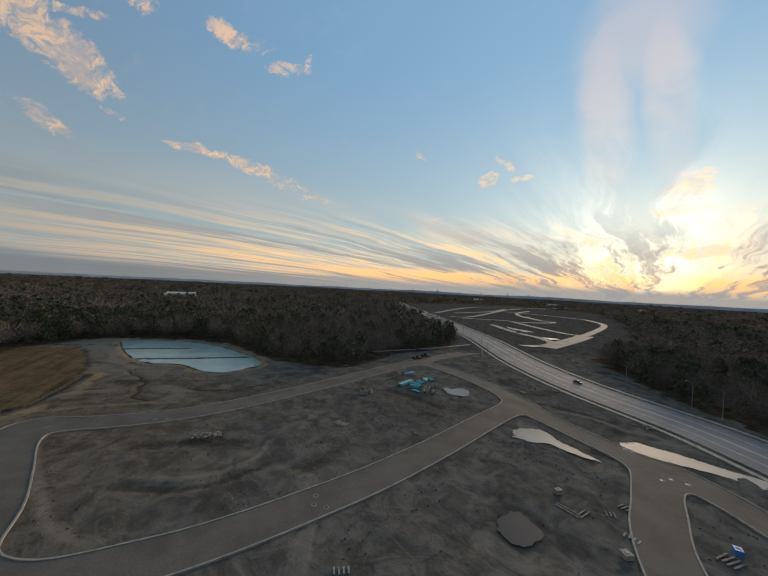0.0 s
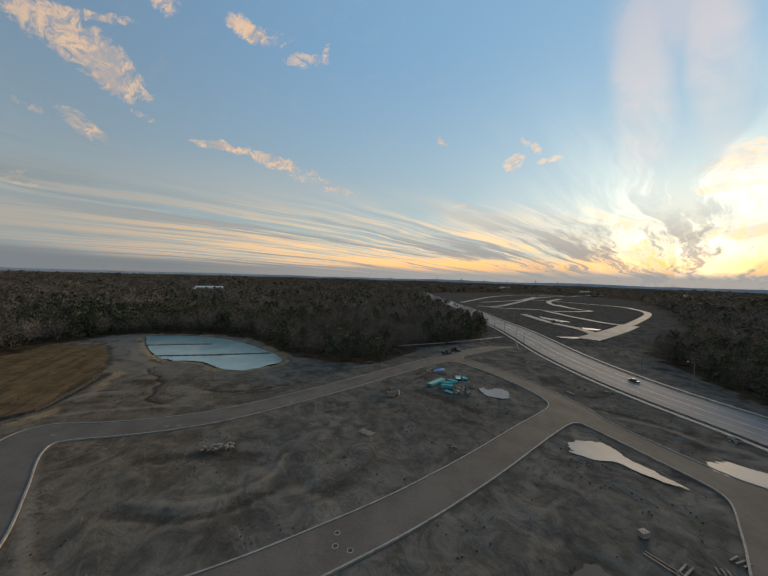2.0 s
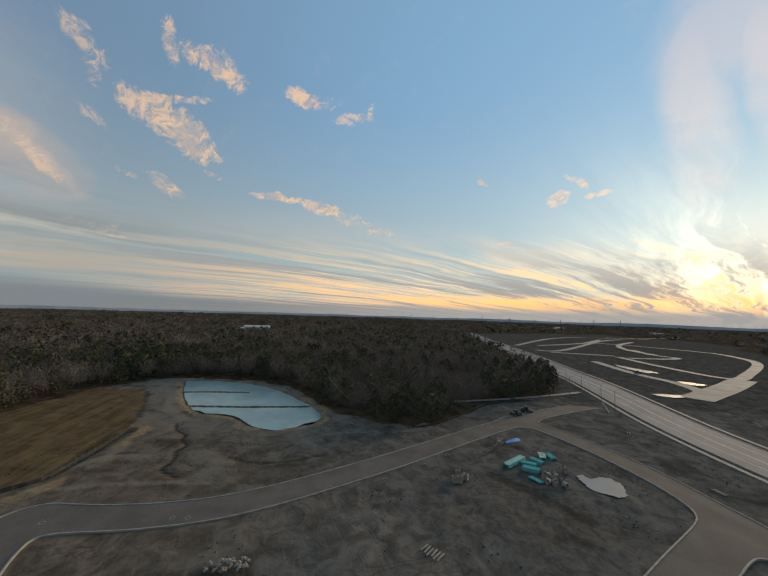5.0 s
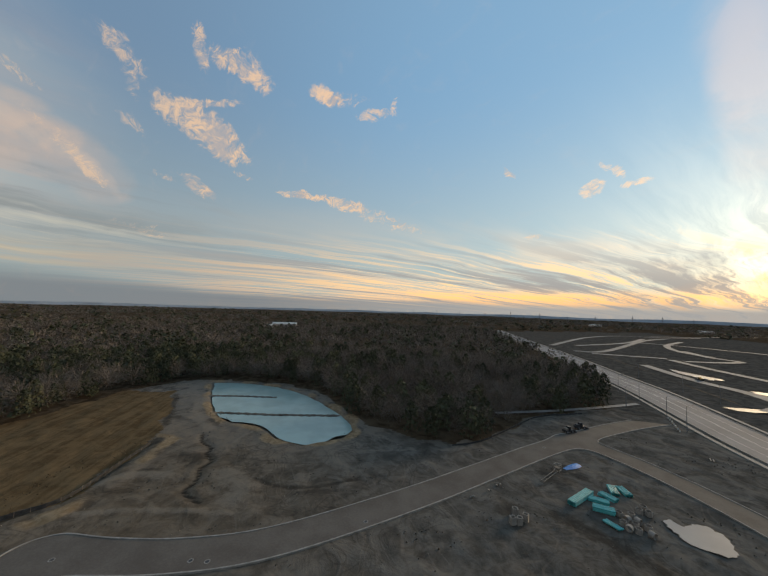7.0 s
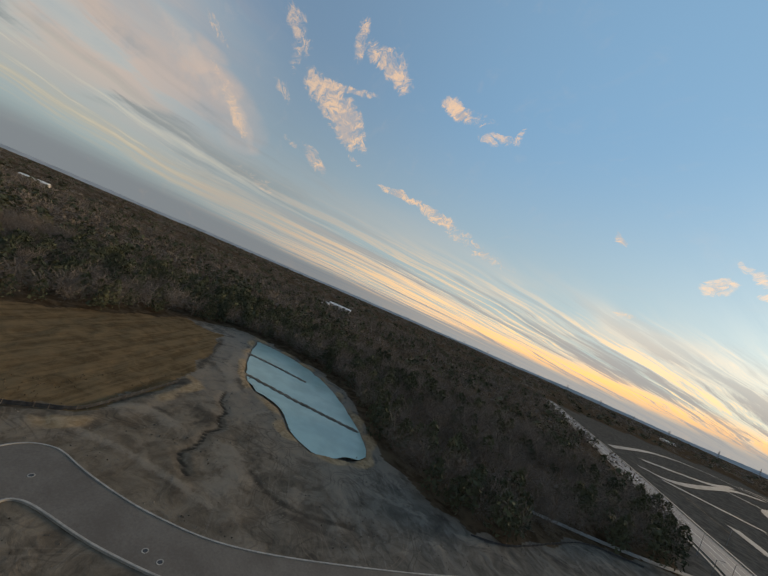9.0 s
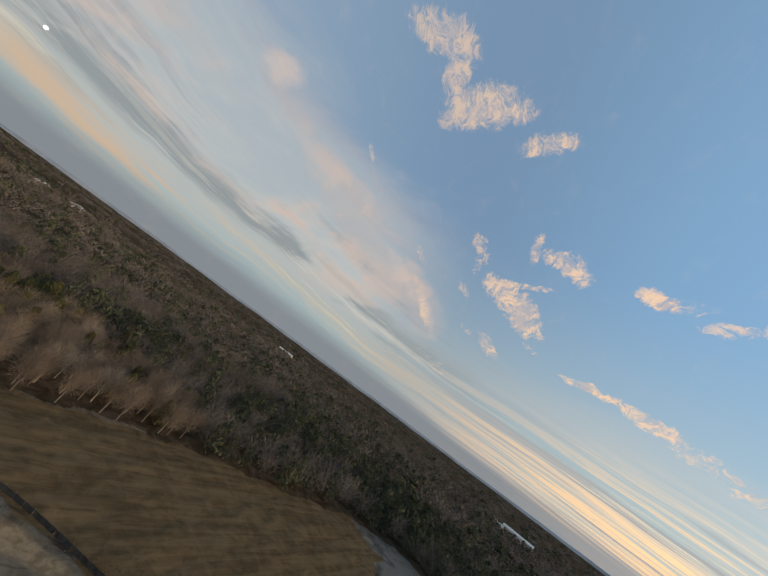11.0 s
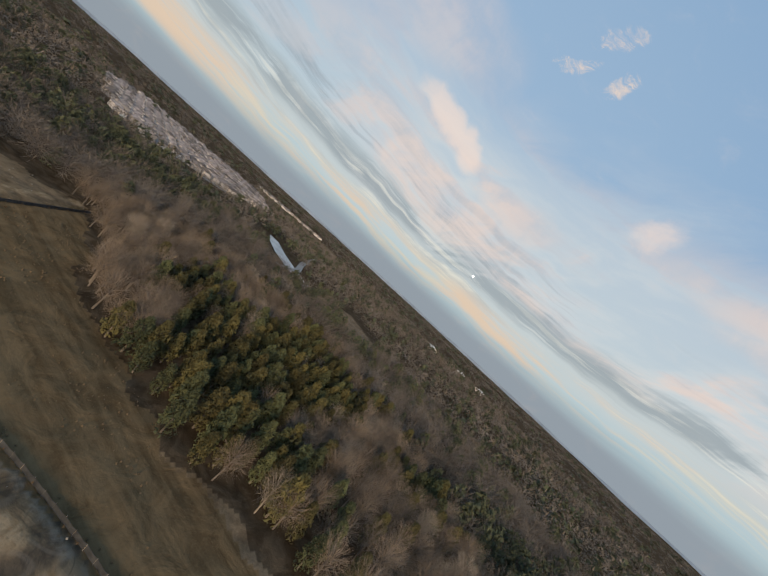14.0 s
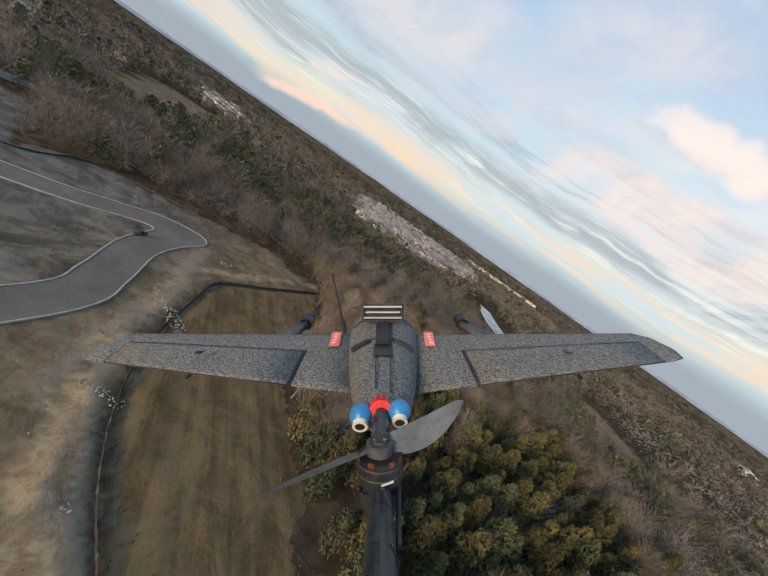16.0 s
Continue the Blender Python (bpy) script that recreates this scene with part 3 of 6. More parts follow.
BLOCK_MARKS += [("pale", 1.2, [(18.6, 66.9), (22.8, 74.7), (31.2, 82.3), (39.6, 83.0)]), ("pale", 1.3, [(-54.4, 69.7), (-41.7, 70.8), (-32.4, 78.9), (-31.1, 89.0)]),
         ("dark", 1.5, [(-56.2, 66.7), (-39.7, 67.4), (-29.2, 75.8)]), ("pale", 1.6, [(68.4, 125.5), (76.9, 119.0), (81.6, 109.7), (88.9, 107.0)]), ("dark", 2.0, [(64.5, 132.3), (75.0, 126.0), (83.0, 116.4)]),
         ("pale", 1.1, [(-2.9, 152.9), (8.6, 162.5), (25.6, 167.8), (33.4, 156.9), (36.8, 139.1), (36.3, 123.0)]), ("dark", 1.2, [(-3.0, 149.5), (8.5, 159.0), (23.3, 163.5), (29.4, 154.6), (32.3, 138.6), (27.6, 120.1)]),
         ("dark", 4.0, [(2.0, 138.5), (12.3, 131.7), (21.1, 123.4)]), ("dark", 3.5, [(-62.1, 82.3), (-51.8, 86.3), (-39.3, 87.9)])]
MARKS = POND_MARKS + DITCH_MARKS + BLOCK_MARKS


# bare meadows and strips between the woods
CLEARED = [[(-303.1, -207.8), (-338.8, -216.3), (-344.3, -172.4), (-334.9, -143.4), (-285.4, -119.5), (-277.1, -152.1)], [(120.0, -95.0), (65.0, -147.0), (170.7, -227.0), (272.3, -318.0), (341.9, -333.8), (205.5, -207.1), (220.0, -110.0)],
           [(107.3, -231.1), (168.4, -339.1), (182.4, -394.1), (126.9, -398.1), (79.2, -312.1), (57.2, -229.6), (55.7, -196.0)]]


def build_ground():
    xs, ys = spread((-215, 130), 1.1, 4700, 46), spread((-135, 250), 1.1, 4700, 46)
    gx, gy = np.meshgrid(xs, ys)
    x, y = gx.ravel(), gy.ravel()
    near = (np.abs(x + 40) < 260) & (np.abs(y - 60) < 260)
    street, ditch, pond = np.full(x.shape, 60.0), np.full(x.shape, 60.0), np.full(x.shape, 60.0)
    street[near] = street_field(x[near], y[near])
    ditch[near] = away(x[near], y[near], DITCH)
    pond_edge = away(x[near], y[near], np.array(POND_LINE + POND_LINE[:1], float))
    pond[near] = np.where(inside(x[near], y[near], POND_LINE), -pond_edge, pond_edge)
    collector = away(x, y, COLLECTOR)
    clear = np.clip(np.minimum(street - 1.0, collector - 15) / 6, 0, 1)
    z = -0.22 + clear * (0.16 * ripple(x, y, 4.0) + 0.22 * ripple(x, y, 11.0, 2.0) + 0.12 * ripple(x, y, 1.9, 5.0))
    z -= 0.5 * np.exp(-(ditch / 0.9) ** 2)
    z += 0.22 * np.exp(-((ditch - 5.0) / 2.6) ** 2) * np.clip((street - 3) / 4, 0, 1) * (0.7 + 0.5 * ripple(x, y, 3.0))
    z -= 1.4 * np.clip(1 - pond / 2.0, 0, 1)
    for bank in POND_BANKS:
        z[near] = np.maximum(z[near], np.where(away(x[near], y[near], bank) < 1.6, -0.45, -9))
    gully = np.full(x.shape, 60.0)
    gully[near] = away(x[near], y[near], GULLY)
    z -= 0.7 * np.exp(-(gully / 0.8) ** 2)
    marks = {"dark": np.zeros(x.shape), "pale": np.zeros(x.shape)}
    for tone, width, points in MARKS:
        line = curve(points, 3.0)
        box_in = (x > line[:, 0].min() - 12) & (x < line[:, 0].max() + 12) & (y > line[:, 1].min() - 12) & (y < line[:, 1].max() + 12)
        strength = np.exp(-(away(x[box_in], y[box_in], line) / width) ** 2) * (0.62 if width < 1.25 else 0.9)
        marks[tone][box_in] = np.maximum(marks[tone][box_in], strength)
    z += clear * (0.22 * marks["pale"] - 0.25 * marks["dark"])
    z += far_height(x, y)
    rows, cols = gx.shape
    a = np.arange(rows * cols).reshape(rows, cols)
    faces = np.stack([a[:-1, :-1], a[:-1, 1:], a[1:, 1:], a[1:, :-1]], -1).reshape(-1, 4)
    mesh = bpy.data.meshes.new("ground")
    mesh.vertices.add(len(x))
    mesh.vertices.foreach_set("co", np.stack([x, y, z], 1).astype(np.float32).ravel())
    mesh.loops.add(faces.size)
    mesh.loops.foreach_set("vertex_index", faces.ravel().astype(np.int32))
    mesh.polygons.add(len(faces))
    mesh.polygons.foreach_set("loop_start", (np.arange(len(faces)) * 4).astype(np.int32))
    mesh.update()
    wobble_x, wobble_y = x + 3 * ripple(x, y, 7.0, 4.0), y + 3 * ripple(x, y, 6.0, 8.0)
    kinds = {
        "grass_field": inside(wobble_x, wobble_y, FIELD),
        "woodland": ~inside(wobble_x, wobble_y, OPEN_LAND),
        "flats": np.clip(1 - np.abs(pond - 6) / 26, 0, 1) * (pond > 0) + 0.45 * np.exp(-((ditch - 8.0) / 7.0) ** 2),
        "dark_marks": marks["dark"],
        "pale_marks": marks["pale"],
        # south-west side, where a warm cast of the light is put into the colour
        "warm_cast": np.clip((-34 - x) / 50, 0, 1) * np.clip((185 - y) / 60, 0, 1) * (0.5 + 0.5 * np.clip((45 - y) / 50, 0, 1)),
        "silt": np.exp(-(((x - 6) / 34) ** 2 + ((y - 122) / 24) ** 2)) + 0.7 * np.exp(-(((x - 36) / 20) ** 2 + ((y - 74) / 16) ** 2)),
        "cleared": np.any([inside(wobble_x, wobble_y, c) for c in CLEARED], axis=0),
        "gully": np.exp(-(gully / 0.75) ** 2),
        "far_open": np.clip((y - 215) / 60, 0, 1) * (x > 50),
        "sand": (np.exp(-((ditch - 6.0) / 3.5) ** 2) + np.exp(-((pond - 3.0) / 4.0) ** 2)) * ~inside(x, y, FIELD) * (0.55 + 0.45 * ripple(x, y, 5.0, 6.0)),
    }
    for key, value in kinds.items():
        layer = mesh.attributes.new(key, "FLOAT", "POINT")
        layer.data.foreach_set("value", value.astype(np.float32))
    mat = bpy.data.materials.new("bare_earth_and_grass")
    mat.use_nodes = True
    n = Nodes(mat.node_tree)
    at = n.add("ShaderNodeTexCoord").outputs["Object"]

    def kind(key):
        return n.add("ShaderNodeAttribute", attribute_name=key).outputs["Fac"]

    big, mid, grain = n.noise(at, 0.022, 5.0, 0.6, 0.6), n.noise(at, 0.16, 6.0, 0.62, 0.8), n.noise(at, 1.7, 5.0, 0.7)
    mottle = n.noise(at, 0.45, 6.0, 0.66, 0.6)
    ruts = n.noise(n.mapped(at, (0.10, 1.0, 1), 48), 0.40, 4.0, 0.6, 1.6)
    earth = n.mix(n.ramp(mid, 0.36, 0.64), (0.080, 0.071, 0.060), (0.146, 0.130, 0.110))
    earth = n.mix(n.math("MULTIPLY", n.ramp(big, 0.50, 0.66), 0.55), earth, (0.108, 0.096, 0.081))
    earth = n.mix(n.math("MULTIPLY", n.ramp(ruts, 0.56, 0.68), 0.35), earth, (0.186, 0.166, 0.140))
    earth = n.mix(n.math("MULTIPLY", n.ramp(mottle, 0.52, 0.66), 0.25), earth, (0.160, 0.138, 0.112))
    earth = n.mix(n.math("MULTIPLY", n.ramp(mottle, 0.45, 0.33), 0.35), earth, (0.045, 0.038, 0.027))
    # broad pale flats of dried silt, with ragged edges
    lumpy = n.math("ADD", n.math("MULTIPLY", mid, 0.55), n.math("MULTIPLY", mottle, 0.45))
    pale = n.noise(at, 0.055, 7.0, 0.66, 1.2)
    earth = n.mix(n.math("MULTIPLY", n.ramp(n.math("MULTIPLY_ADD", kind("flats"), 0.20, pale), 0.55, 0.66), 0.7), earth, (0.205, 0.174, 0.142))
    # the warm cast of the light, painted into the earth
    earth = n.mix(n.math("MULTIPLY", kind("warm_cast"), 0.75), earth, n.mix(n.ramp(lumpy, 0.36, 0.64), (0.104, 0.064, 0.031), (0.212, 0.137, 0.070)))
    silt = n.math("MULTIPLY", n.ramp(n.math("MULTIPLY_ADD", n.math("SUBTRACT", pale, 0.5), 1.4, kind("silt")), 0.40, 0.75), 0.8)
    earth = n.mix(silt, earth, n.mix(n.ramp(mottle, 0.36, 0.62), (0.071, 0.062, 0.051), (0.124, 0.110, 0.093)))
    damp = n.math("MULTIPLY", n.ramp(n.noise(at, 0.05, 5.0, 0.6, 0.6), 0.56, 0.66), 0.65)
    earth = n.mix(damp, earth, (0.044, 0.037, 0.030))
    # pairs of wheel tracks that wander over the open ground
    for scale, where, strength, tone in ((0.045, 0.03, 0.35, (0.040, 0.033, 0.026)), (0.028, 0.0, 0.28, (0.200, 0.160, 0.122)), (0.07, -0.02, 0.28, (0.046, 0.038, 0.030))):
        way = n.noise(at, scale, 1.0, 0.4, 1.5)
        off = n.math("ABSOLUTE", n.math("SUBTRACT", n.math("ABSOLUTE", n.math("SUBTRACT", way, 0.5 + where)), 0.026 * scale / 0.045))
        trail = n.math("MULTIPLY", n.ramp(off, 0.011 * scale / 0.045, 0.003 * scale / 0.045), n.ramp(big, 0.46, 0.56))
        earth = n.mix(n.math("MULTIPLY", trail, strength), earth, tone)
    rub = n.math("SUBTRACT", n.noise(at, 0.6, 6.0, 0.65, 0.5), 0.5)
    earth = n.mix(n.math("MULTIPLY", n.ramp(n.math("MULTIPLY_ADD", rub, 1.5, kind("pale_marks")), 0.35, 0.95), 0.6), earth, (0.225, 0.184, 0.142))
    earth = n.mix(n.math("MULTIPLY", n.ramp(n.math("MULTIPLY_ADD", rub, 1.5, kind("dark_marks")), 0.35, 0.95), 0.7), earth, (0.042, 0.034, 0.026))
    earth = n.mix(n.math("MULTIPLY", n.ramp(kind("gully"), 0.25, 0.8), 0.85), earth, (0.035, 0.028, 0.021))
    earth = n.mix(n.math("MULTIPLY", n.ramp(kind("far_open"), 0.0, 1.0), 0.75), earth, n.mix(n.ramp(mid, 0.4, 0.6), (0.052, 0.048, 0.042), (0.088, 0.080, 0.070)))
    rows_of_cut = n.noise(n.mapped(at, (1.0, 0.06, 1), -28), 0.45, 4.0, 0.6, 0.5)
    straw = n.mix(n.ramp(n.math("ADD", n.math("MULTIPLY", rows_of_cut, 0.5), n.math("MULTIPLY", mid, 0.5)), 0.38, 0.62), (0.086, 0.056, 0.029), (0.160, 0.106, 0.056))
    straw = n.mix(n.math("MULTIPLY", n.ramp(grain, 0.48, 0.70), 0.45), straw, (0.146, 0.099, 0.052))
    # brown woodland floor, darkened to carry the shade between the trunks
    floor = n.mix(n.ramp(mid, 0.35, 0.65), (0.042, 0.029, 0.018), (0.090, 0.065, 0.042))
    sand = n.mix(n.ramp(n.noise(at, 0.5, 5.0, 0.6, 0.8), 0.35, 0.65), (0.205, 0.136, 0.075), (0.330, 0.235, 0.142))
    tone = n.mix(n.ramp(kind("grass_field"), 0.3, 0.7), earth, straw)
    tone = n.mix(n.ramp(kind("woodland"), 0.3, 0.7), tone, floor)
    tone = n.mix(n.math("MULTIPLY", n.ramp(n.math("ADD", kind("sand"), n.math("MULTIPLY", mid, 0.6)), 0.62, 0.95), 0.85), tone, sand)
    tone = n.mix(n.ramp(kind("cleared"), 0.3, 0.7), tone, n.mix(n.ramp(mid, 0.36, 0.64), (0.130, 0.088, 0.054), (0.210, 0.148, 0.096)))
    b = n.add("ShaderNodeBsdfPrincipled")
    n.link(tone, b.inputs["Base Color"])
    b.inputs["Specular IOR Level"].default_value = 0.0
    n.link(n.ramp(damp, 0.1, 0.6, 0.95, 0.55), b.inputs["Roughness"])
    relief = n.add("ShaderNodeBump")
    relief.inputs["Strength"].default_value = 0.55
    relief.inputs["Distance"].default_value = 0.5
    n.link(n.math("ADD", n.math("MULTIPLY", mid, 1.2), n.math("MULTIPLY", grain, 0.25)), relief.inputs["Height"])
    n.link(relief.outputs[0], b.inputs["Normal"])
    n.link(b.outputs[0], n.add("ShaderNodeOutputMaterial").inputs[0])
    mesh.materials.append(mat)
    mesh.polygons.foreach_set("use_smooth", np.ones(len(faces), bool))
    return tagged(new("ground", mesh), "brown graded earth, straw field and woodland floor", "ground", kind="structure")


build_ground()

# ---------------------------------------------------------------- streets


def contour(x0, x1, y0, y1, step):
    """Fill of the street plan, and the chains of its edge."""
    xs, ys = np.arange(x0, x1, step), np.arange(y0, y1, step)
    gx, gy = np.meshgrid(xs, ys)
    f = street_field(gx, gy)
    verts, faces, index, edges = [], [], {}, []

    def corner(i, j):
        key = (i, j)
        if key not in index:
            index[key] = len(verts)
            verts.append((xs[j], ys[i], 0.0))
        return index[key]

    def cut(p, q):
        key = (p, q) if p < q else (q, p)
        if key not in index:
            (i, j), (k, m) = key
            u = f[i, j] / (f[i, j] - f[k, m])
            index[key] = len(verts)
            verts.append((xs[j] + u * (xs[m] - xs[j]), ys[i] + u * (ys[k] - ys[i]), 0.0))
        return index[key]

    for i in range(len(ys) - 1):
        if not (f[i:i + 2] < 0).any():
            continue
        for j in np.where((f[i, :-1] < 0) | (f[i, 1:] < 0) | (f[i + 1, :-1] < 0) | (f[i + 1, 1:] < 0))[0]:
            ring = [(i, j), (i, j + 1), (i + 1, j + 1), (i + 1, j)]
            if all(f[c] < 0 for c in ring):
                faces.append([corner(*c) for c in ring])
                continue
            for tri in ((ring[0], ring[1], ring[2]), (ring[0], ring[2], ring[3])):
                poly, ends = [], []
                for a, b in zip(tri, tri[1:] + tri[:1]):
                    if f[a] < 0:
                        poly.append(corner(*a))
                    if (f[a] < 0) != (f[b] < 0):
                        v = cut(a, b)
                        poly.append(v)
                        ends.append(v)
                if len(poly) >= 3:
                    faces.append(poly)
                if len(ends) == 2:
                    edges.append(ends)
    links = {}
    for a, b in edges:
        links.setdefault(a, []).append(b)
        links.setdefault(b, []).append(a)
    chains, used = [], set()
    for start in sorted(links, key=lambda v: len(links[v])):
        if start in used:
            continue
        chain, at = [start], start
        used.add(start)
        while True:
            step_to = [v for v in links[at] if v not in used]
            if not step_to:
                break
            at = step_to[0]
            used.add(at)
            chain.append(at)
        closed = len(chain) > 3 and chain[0] in links[chain[-1]]
        pts = np.array([verts[v][:2] for v in chain])
        if len(pts) > 8:
            chains.append((pts, closed))
    return verts, faces, chains


def sweep_line(pts, closed, width, bottom, top, offset=0.0):
    """A raised strip with a flat top along a line of the plan."""
    p = np.array(pts, float)
    for _ in range(3):
        q = p.copy()
        q[1:-1] = (p[:-2] + 2 * p[1:-1] + p[2:]) / 4
        if closed:
            q[0], q[-1] = (p[-1] + 2 * p[0] + p[1]) / 4, (p[-2] + 2 * p[-1] + p[0]) / 4
        p = q
    if closed:
        p = np.vstack([p, p[:1]])
    d = np.gradient(p, axis=0)
    d /= np.linalg.norm(d, axis=1)[:, None] + 1e-9
    nrm = np.stack([-d[:, 1], d[:, 0]], 1)
    bm = bmesh.new()
    rows = []
    for c, n in zip(p, nrm):
        ring = []
        for s, zz in ((-0.5, bottom), (-0.5, top - 0.03), (-0.38, top), (0.38, top), (0.5, top - 0.03), (0.5, bottom)):
            xy = c + n * (offset + s * width)
            ring.append(bm.verts.new((xy[0], xy[1], zz)))
        rows.append(ring)
    for a, b in zip(rows[:-1], rows[1:]):
        for k in range(5):
            bm.faces.new((a[k], a[k + 1], b[k + 1], b[k]))
    return bm


fill_verts, fill_faces, street_edges = contour(-125, 104, -118, 232, 1.0)
tagged(new("road", smooth_mesh("road", fill_verts, fill_faces, ASPHALT)), "brown-grey asphalt of the new residential streets", "road", kind="structure")
for pts, closed in street_edges:
    tagged(part("kerb", sweep_line(pts, closed, 0.36, -0.3, 0.14), CONCRETE), "pale concrete kerb beside the street", "kerb", kind="structure")


def ribbon(line, width, z, offset=0.0):
    d = np.gradient(line, axis=0)
    d /= np.linalg.norm(d, axis=1)[:, None]
    nrm = np.stack([-d[:, 1], d[:, 0]], 1)
    bm = bmesh.new()
    rows = [[bm.verts.new((*(c + n * (offset + s * width)), z)) for s in (-0.5, 0.5)] for c, n in zip(line, nrm)]
    for a, b in zip(rows[:-1], rows[1:]):
        bm.faces.new((a[0], a[1], b[1], b[0]))
    return bm


tagged(part("road", ribbon(COLLECTOR, 23.0, 0.03), PAVING), "wide pale grey main road with painted lanes", "road", kind="structure")
for side in (-1, 1):
    tagged(part("kerb", sweep_line(COLLECTOR, False, 0.5, -0.3, 0.18, side * 11.7), CONCRETE), "pale concrete kerb beside the main road", "kerb", kind="structure")
    tagged(part("pavement", sweep_line(COLLECTOR, False, 1.8, -0.3, 0.10, side * 15.0), CONCRETE), "pale concrete footpath along the main road", "pavement", kind="structure")
    tagged(part("trim", ribbon(COLLECTOR, 0.22, 0.036, side * 0.35), LINE), "painted centre line on the main road", "marking", kind="structure")
    tagged(part("trim", ribbon(COLLECTOR, 0.2, 0.036, side * 6.0), LINE), "painted lane line on the main road", "marking", kind="structure")


# ---------------------------------------------------------------- water


def pool(name, outline, z, mat, label, edge=1.0, seed=0):
    """A flat sheet of water with an uneven shore."""
    line = curve(list(outline) + [outline[0]], edge)[:-1]
    mid = line.mean(axis=0)
    bm = bmesh.new()
    ring = []
    for i, p in enumerate(line):
        rough = (0.16, 0.16) if name == "puddle" else (0.05, 0.03)
        u = 1 + rough[0] * noise.noise(Vector((p[0] * 0.3, p[1] * 0.3, seed))) + rough[1] * noise.noise(Vector((p[0] * 1.1, p[1] * 1.1, seed + 9)))
        q = mid + (p - mid) * u
        ring.append(bm.verts.new((q[0], q[1], z)))
    bm.faces.new(ring)
    bmesh.ops.triangulate(bm, faces=bm.faces[:])
    return tagged(part(name, bm, mat), label, "water", kind="structure")


pool("water", POND_LINE, -0.62, POND, "pale turquoise silty water of the settling pond", 4.0)
pool("puddle", [(40.3, 101.1), (43.2, 105.2), (47.6, 107.2), (51.0, 107.0), (53.3, 105.0), (54.0, 99.6), (56.2, 95.9), (58.0, 92.0), (60.2, 88.2), (56.2, 90.4), (52.9, 93.6), (50.2, 97.2), (46.1, 97.4), (43.4, 98.8)], 0.02, PUDDLE, "pale milky puddle on bare earth", 0.6, 1)
pool("puddle", [(73.6, 100.0), (77.0, 102.0), (81.8, 99.4), (86.2, 95.6), (91.6, 89.8), (98.2, 83.0), (94.6, 79.6), (89.6, 84.0), (84.8, 87.6), (79.0, 90.8), (75.4, 93.0), (72.6, 96.4)], 0.02, PUDDLE, "long pale puddle between street and main road", 0.6, 2)
pool("puddle", [(26.6, 144.6), (28.2, 146.6), (29.6, 144.4), (31.4, 144.6), (33.4, 146.2), (36.6, 145.4), (37.4, 141.2), (35.4, 137.0), (32.8, 135.2), (30.2, 136.2), (28.6, 137.8), (27.0, 141.0)], 0.02, PUDDLE, "pale puddle beside the stored pipes", 0.6, 3)
pool("puddle", [(22.3, 61.4), (24.0, 64.6), (27.7, 66.6), (30.0, 64.4), (31.0, 61.1), (28.1, 58.7), (24.6, 58.4)], 0.02, DARKWATER, "dark still puddle in a hollow", 0.6, 4)

# ---------------------------------------------------------------- woods


def random_tris(rng, centres, size, up=0.0):
    """Small triangles of many directions round the given centres."""
    n = len(centres)
    a, b = rng.normal(size=(n, 3)), rng.normal(size=(n, 3))
    a /= np.linalg.norm(a, axis=1)[:, None]
    b /= np.linalg.norm(b, axis=1)[:, None]
    a[:, 2] += up
    size = np.asarray(size).reshape(-1, 1)
    return np.stack([centres + a * size, centres - a * size * 0.6 + b * size * 0.8, centres - a * size * 0.4 - b * size * 0.8], 1)


def cedar_tris(rng, count, size):
    """A blunt cone of leaf clumps, one unit high and about 0.36 wide."""
    h = rng.random(count) ** 0.8
    r = 0.19 * np.sqrt(np.clip(1 - h ** 2.4, 0, 1)) * (0.65 + 0.4 * rng.random(count))
    lobes = 1 + 0.22 * np.sin(h * 19 + rng.random() * 6)
    a = rng.random(count) * 2 * np.pi
    c = np.stack([np.cos(a) * r * lobes, np.sin(a) * r * lobes, 0.10 + 0.88 * h], 1)
    return random_tris(rng, c, size * (0.7 + 0.6 * rng.random(count)), 0.7)


def bare_tris(rng, count, thick, spread_to=0.36):
    """Thin bare twigs that fan up and out, one unit high."""
    base = np.stack([rng.normal(0, 0.07, count), rng.normal(0, 0.07, count), 0.28 + 0.42 * rng.random(count)], 1)
    a = rng.random(count) * 2 * np.pi
    lean = spread_to * (0.25 + 0.75 * rng.random(count))
    tip = base + np.stack([np.cos(a) * lean, np.sin(a) * lean, 0.12 + 0.34 * rng.random(count)], 1)
    tip[:, 2] = np.minimum(tip[:, 2], 1.0)
    side = rng.normal(size=(count, 3))
    side /= np.linalg.norm(side, axis=1)[:, None]
    w = thick * (0.6 + 0.8 * rng.random(count))[:, None]
    return np.stack([base + side * w, base - side * w, tip], 1)


def haze_tris(r, count, thick):
    """The soft round crown of a bare tree far off: short fine twigs through an egg shape, denser towards its skin."""
    d = r.normal(size=(count, 3))
    d /= np.linalg.norm(d, axis=1)[:, None]
    c = d * (r.random(count) ** 0.45)[:, None] * np.array([0.30, 0.30, 0.36]) + np.array([0, 0, 0.62])
    tip = c + d * 0.16 + np.stack([np.zeros(count), np.zeros(count), 0.10 * r.random(count)], 1)
    side = r.normal(size=(count, 3))
    side *= thick / np.linalg.norm(side, axis=1)[:, None]
    return np.stack([c + side, c - side, tip], 1)


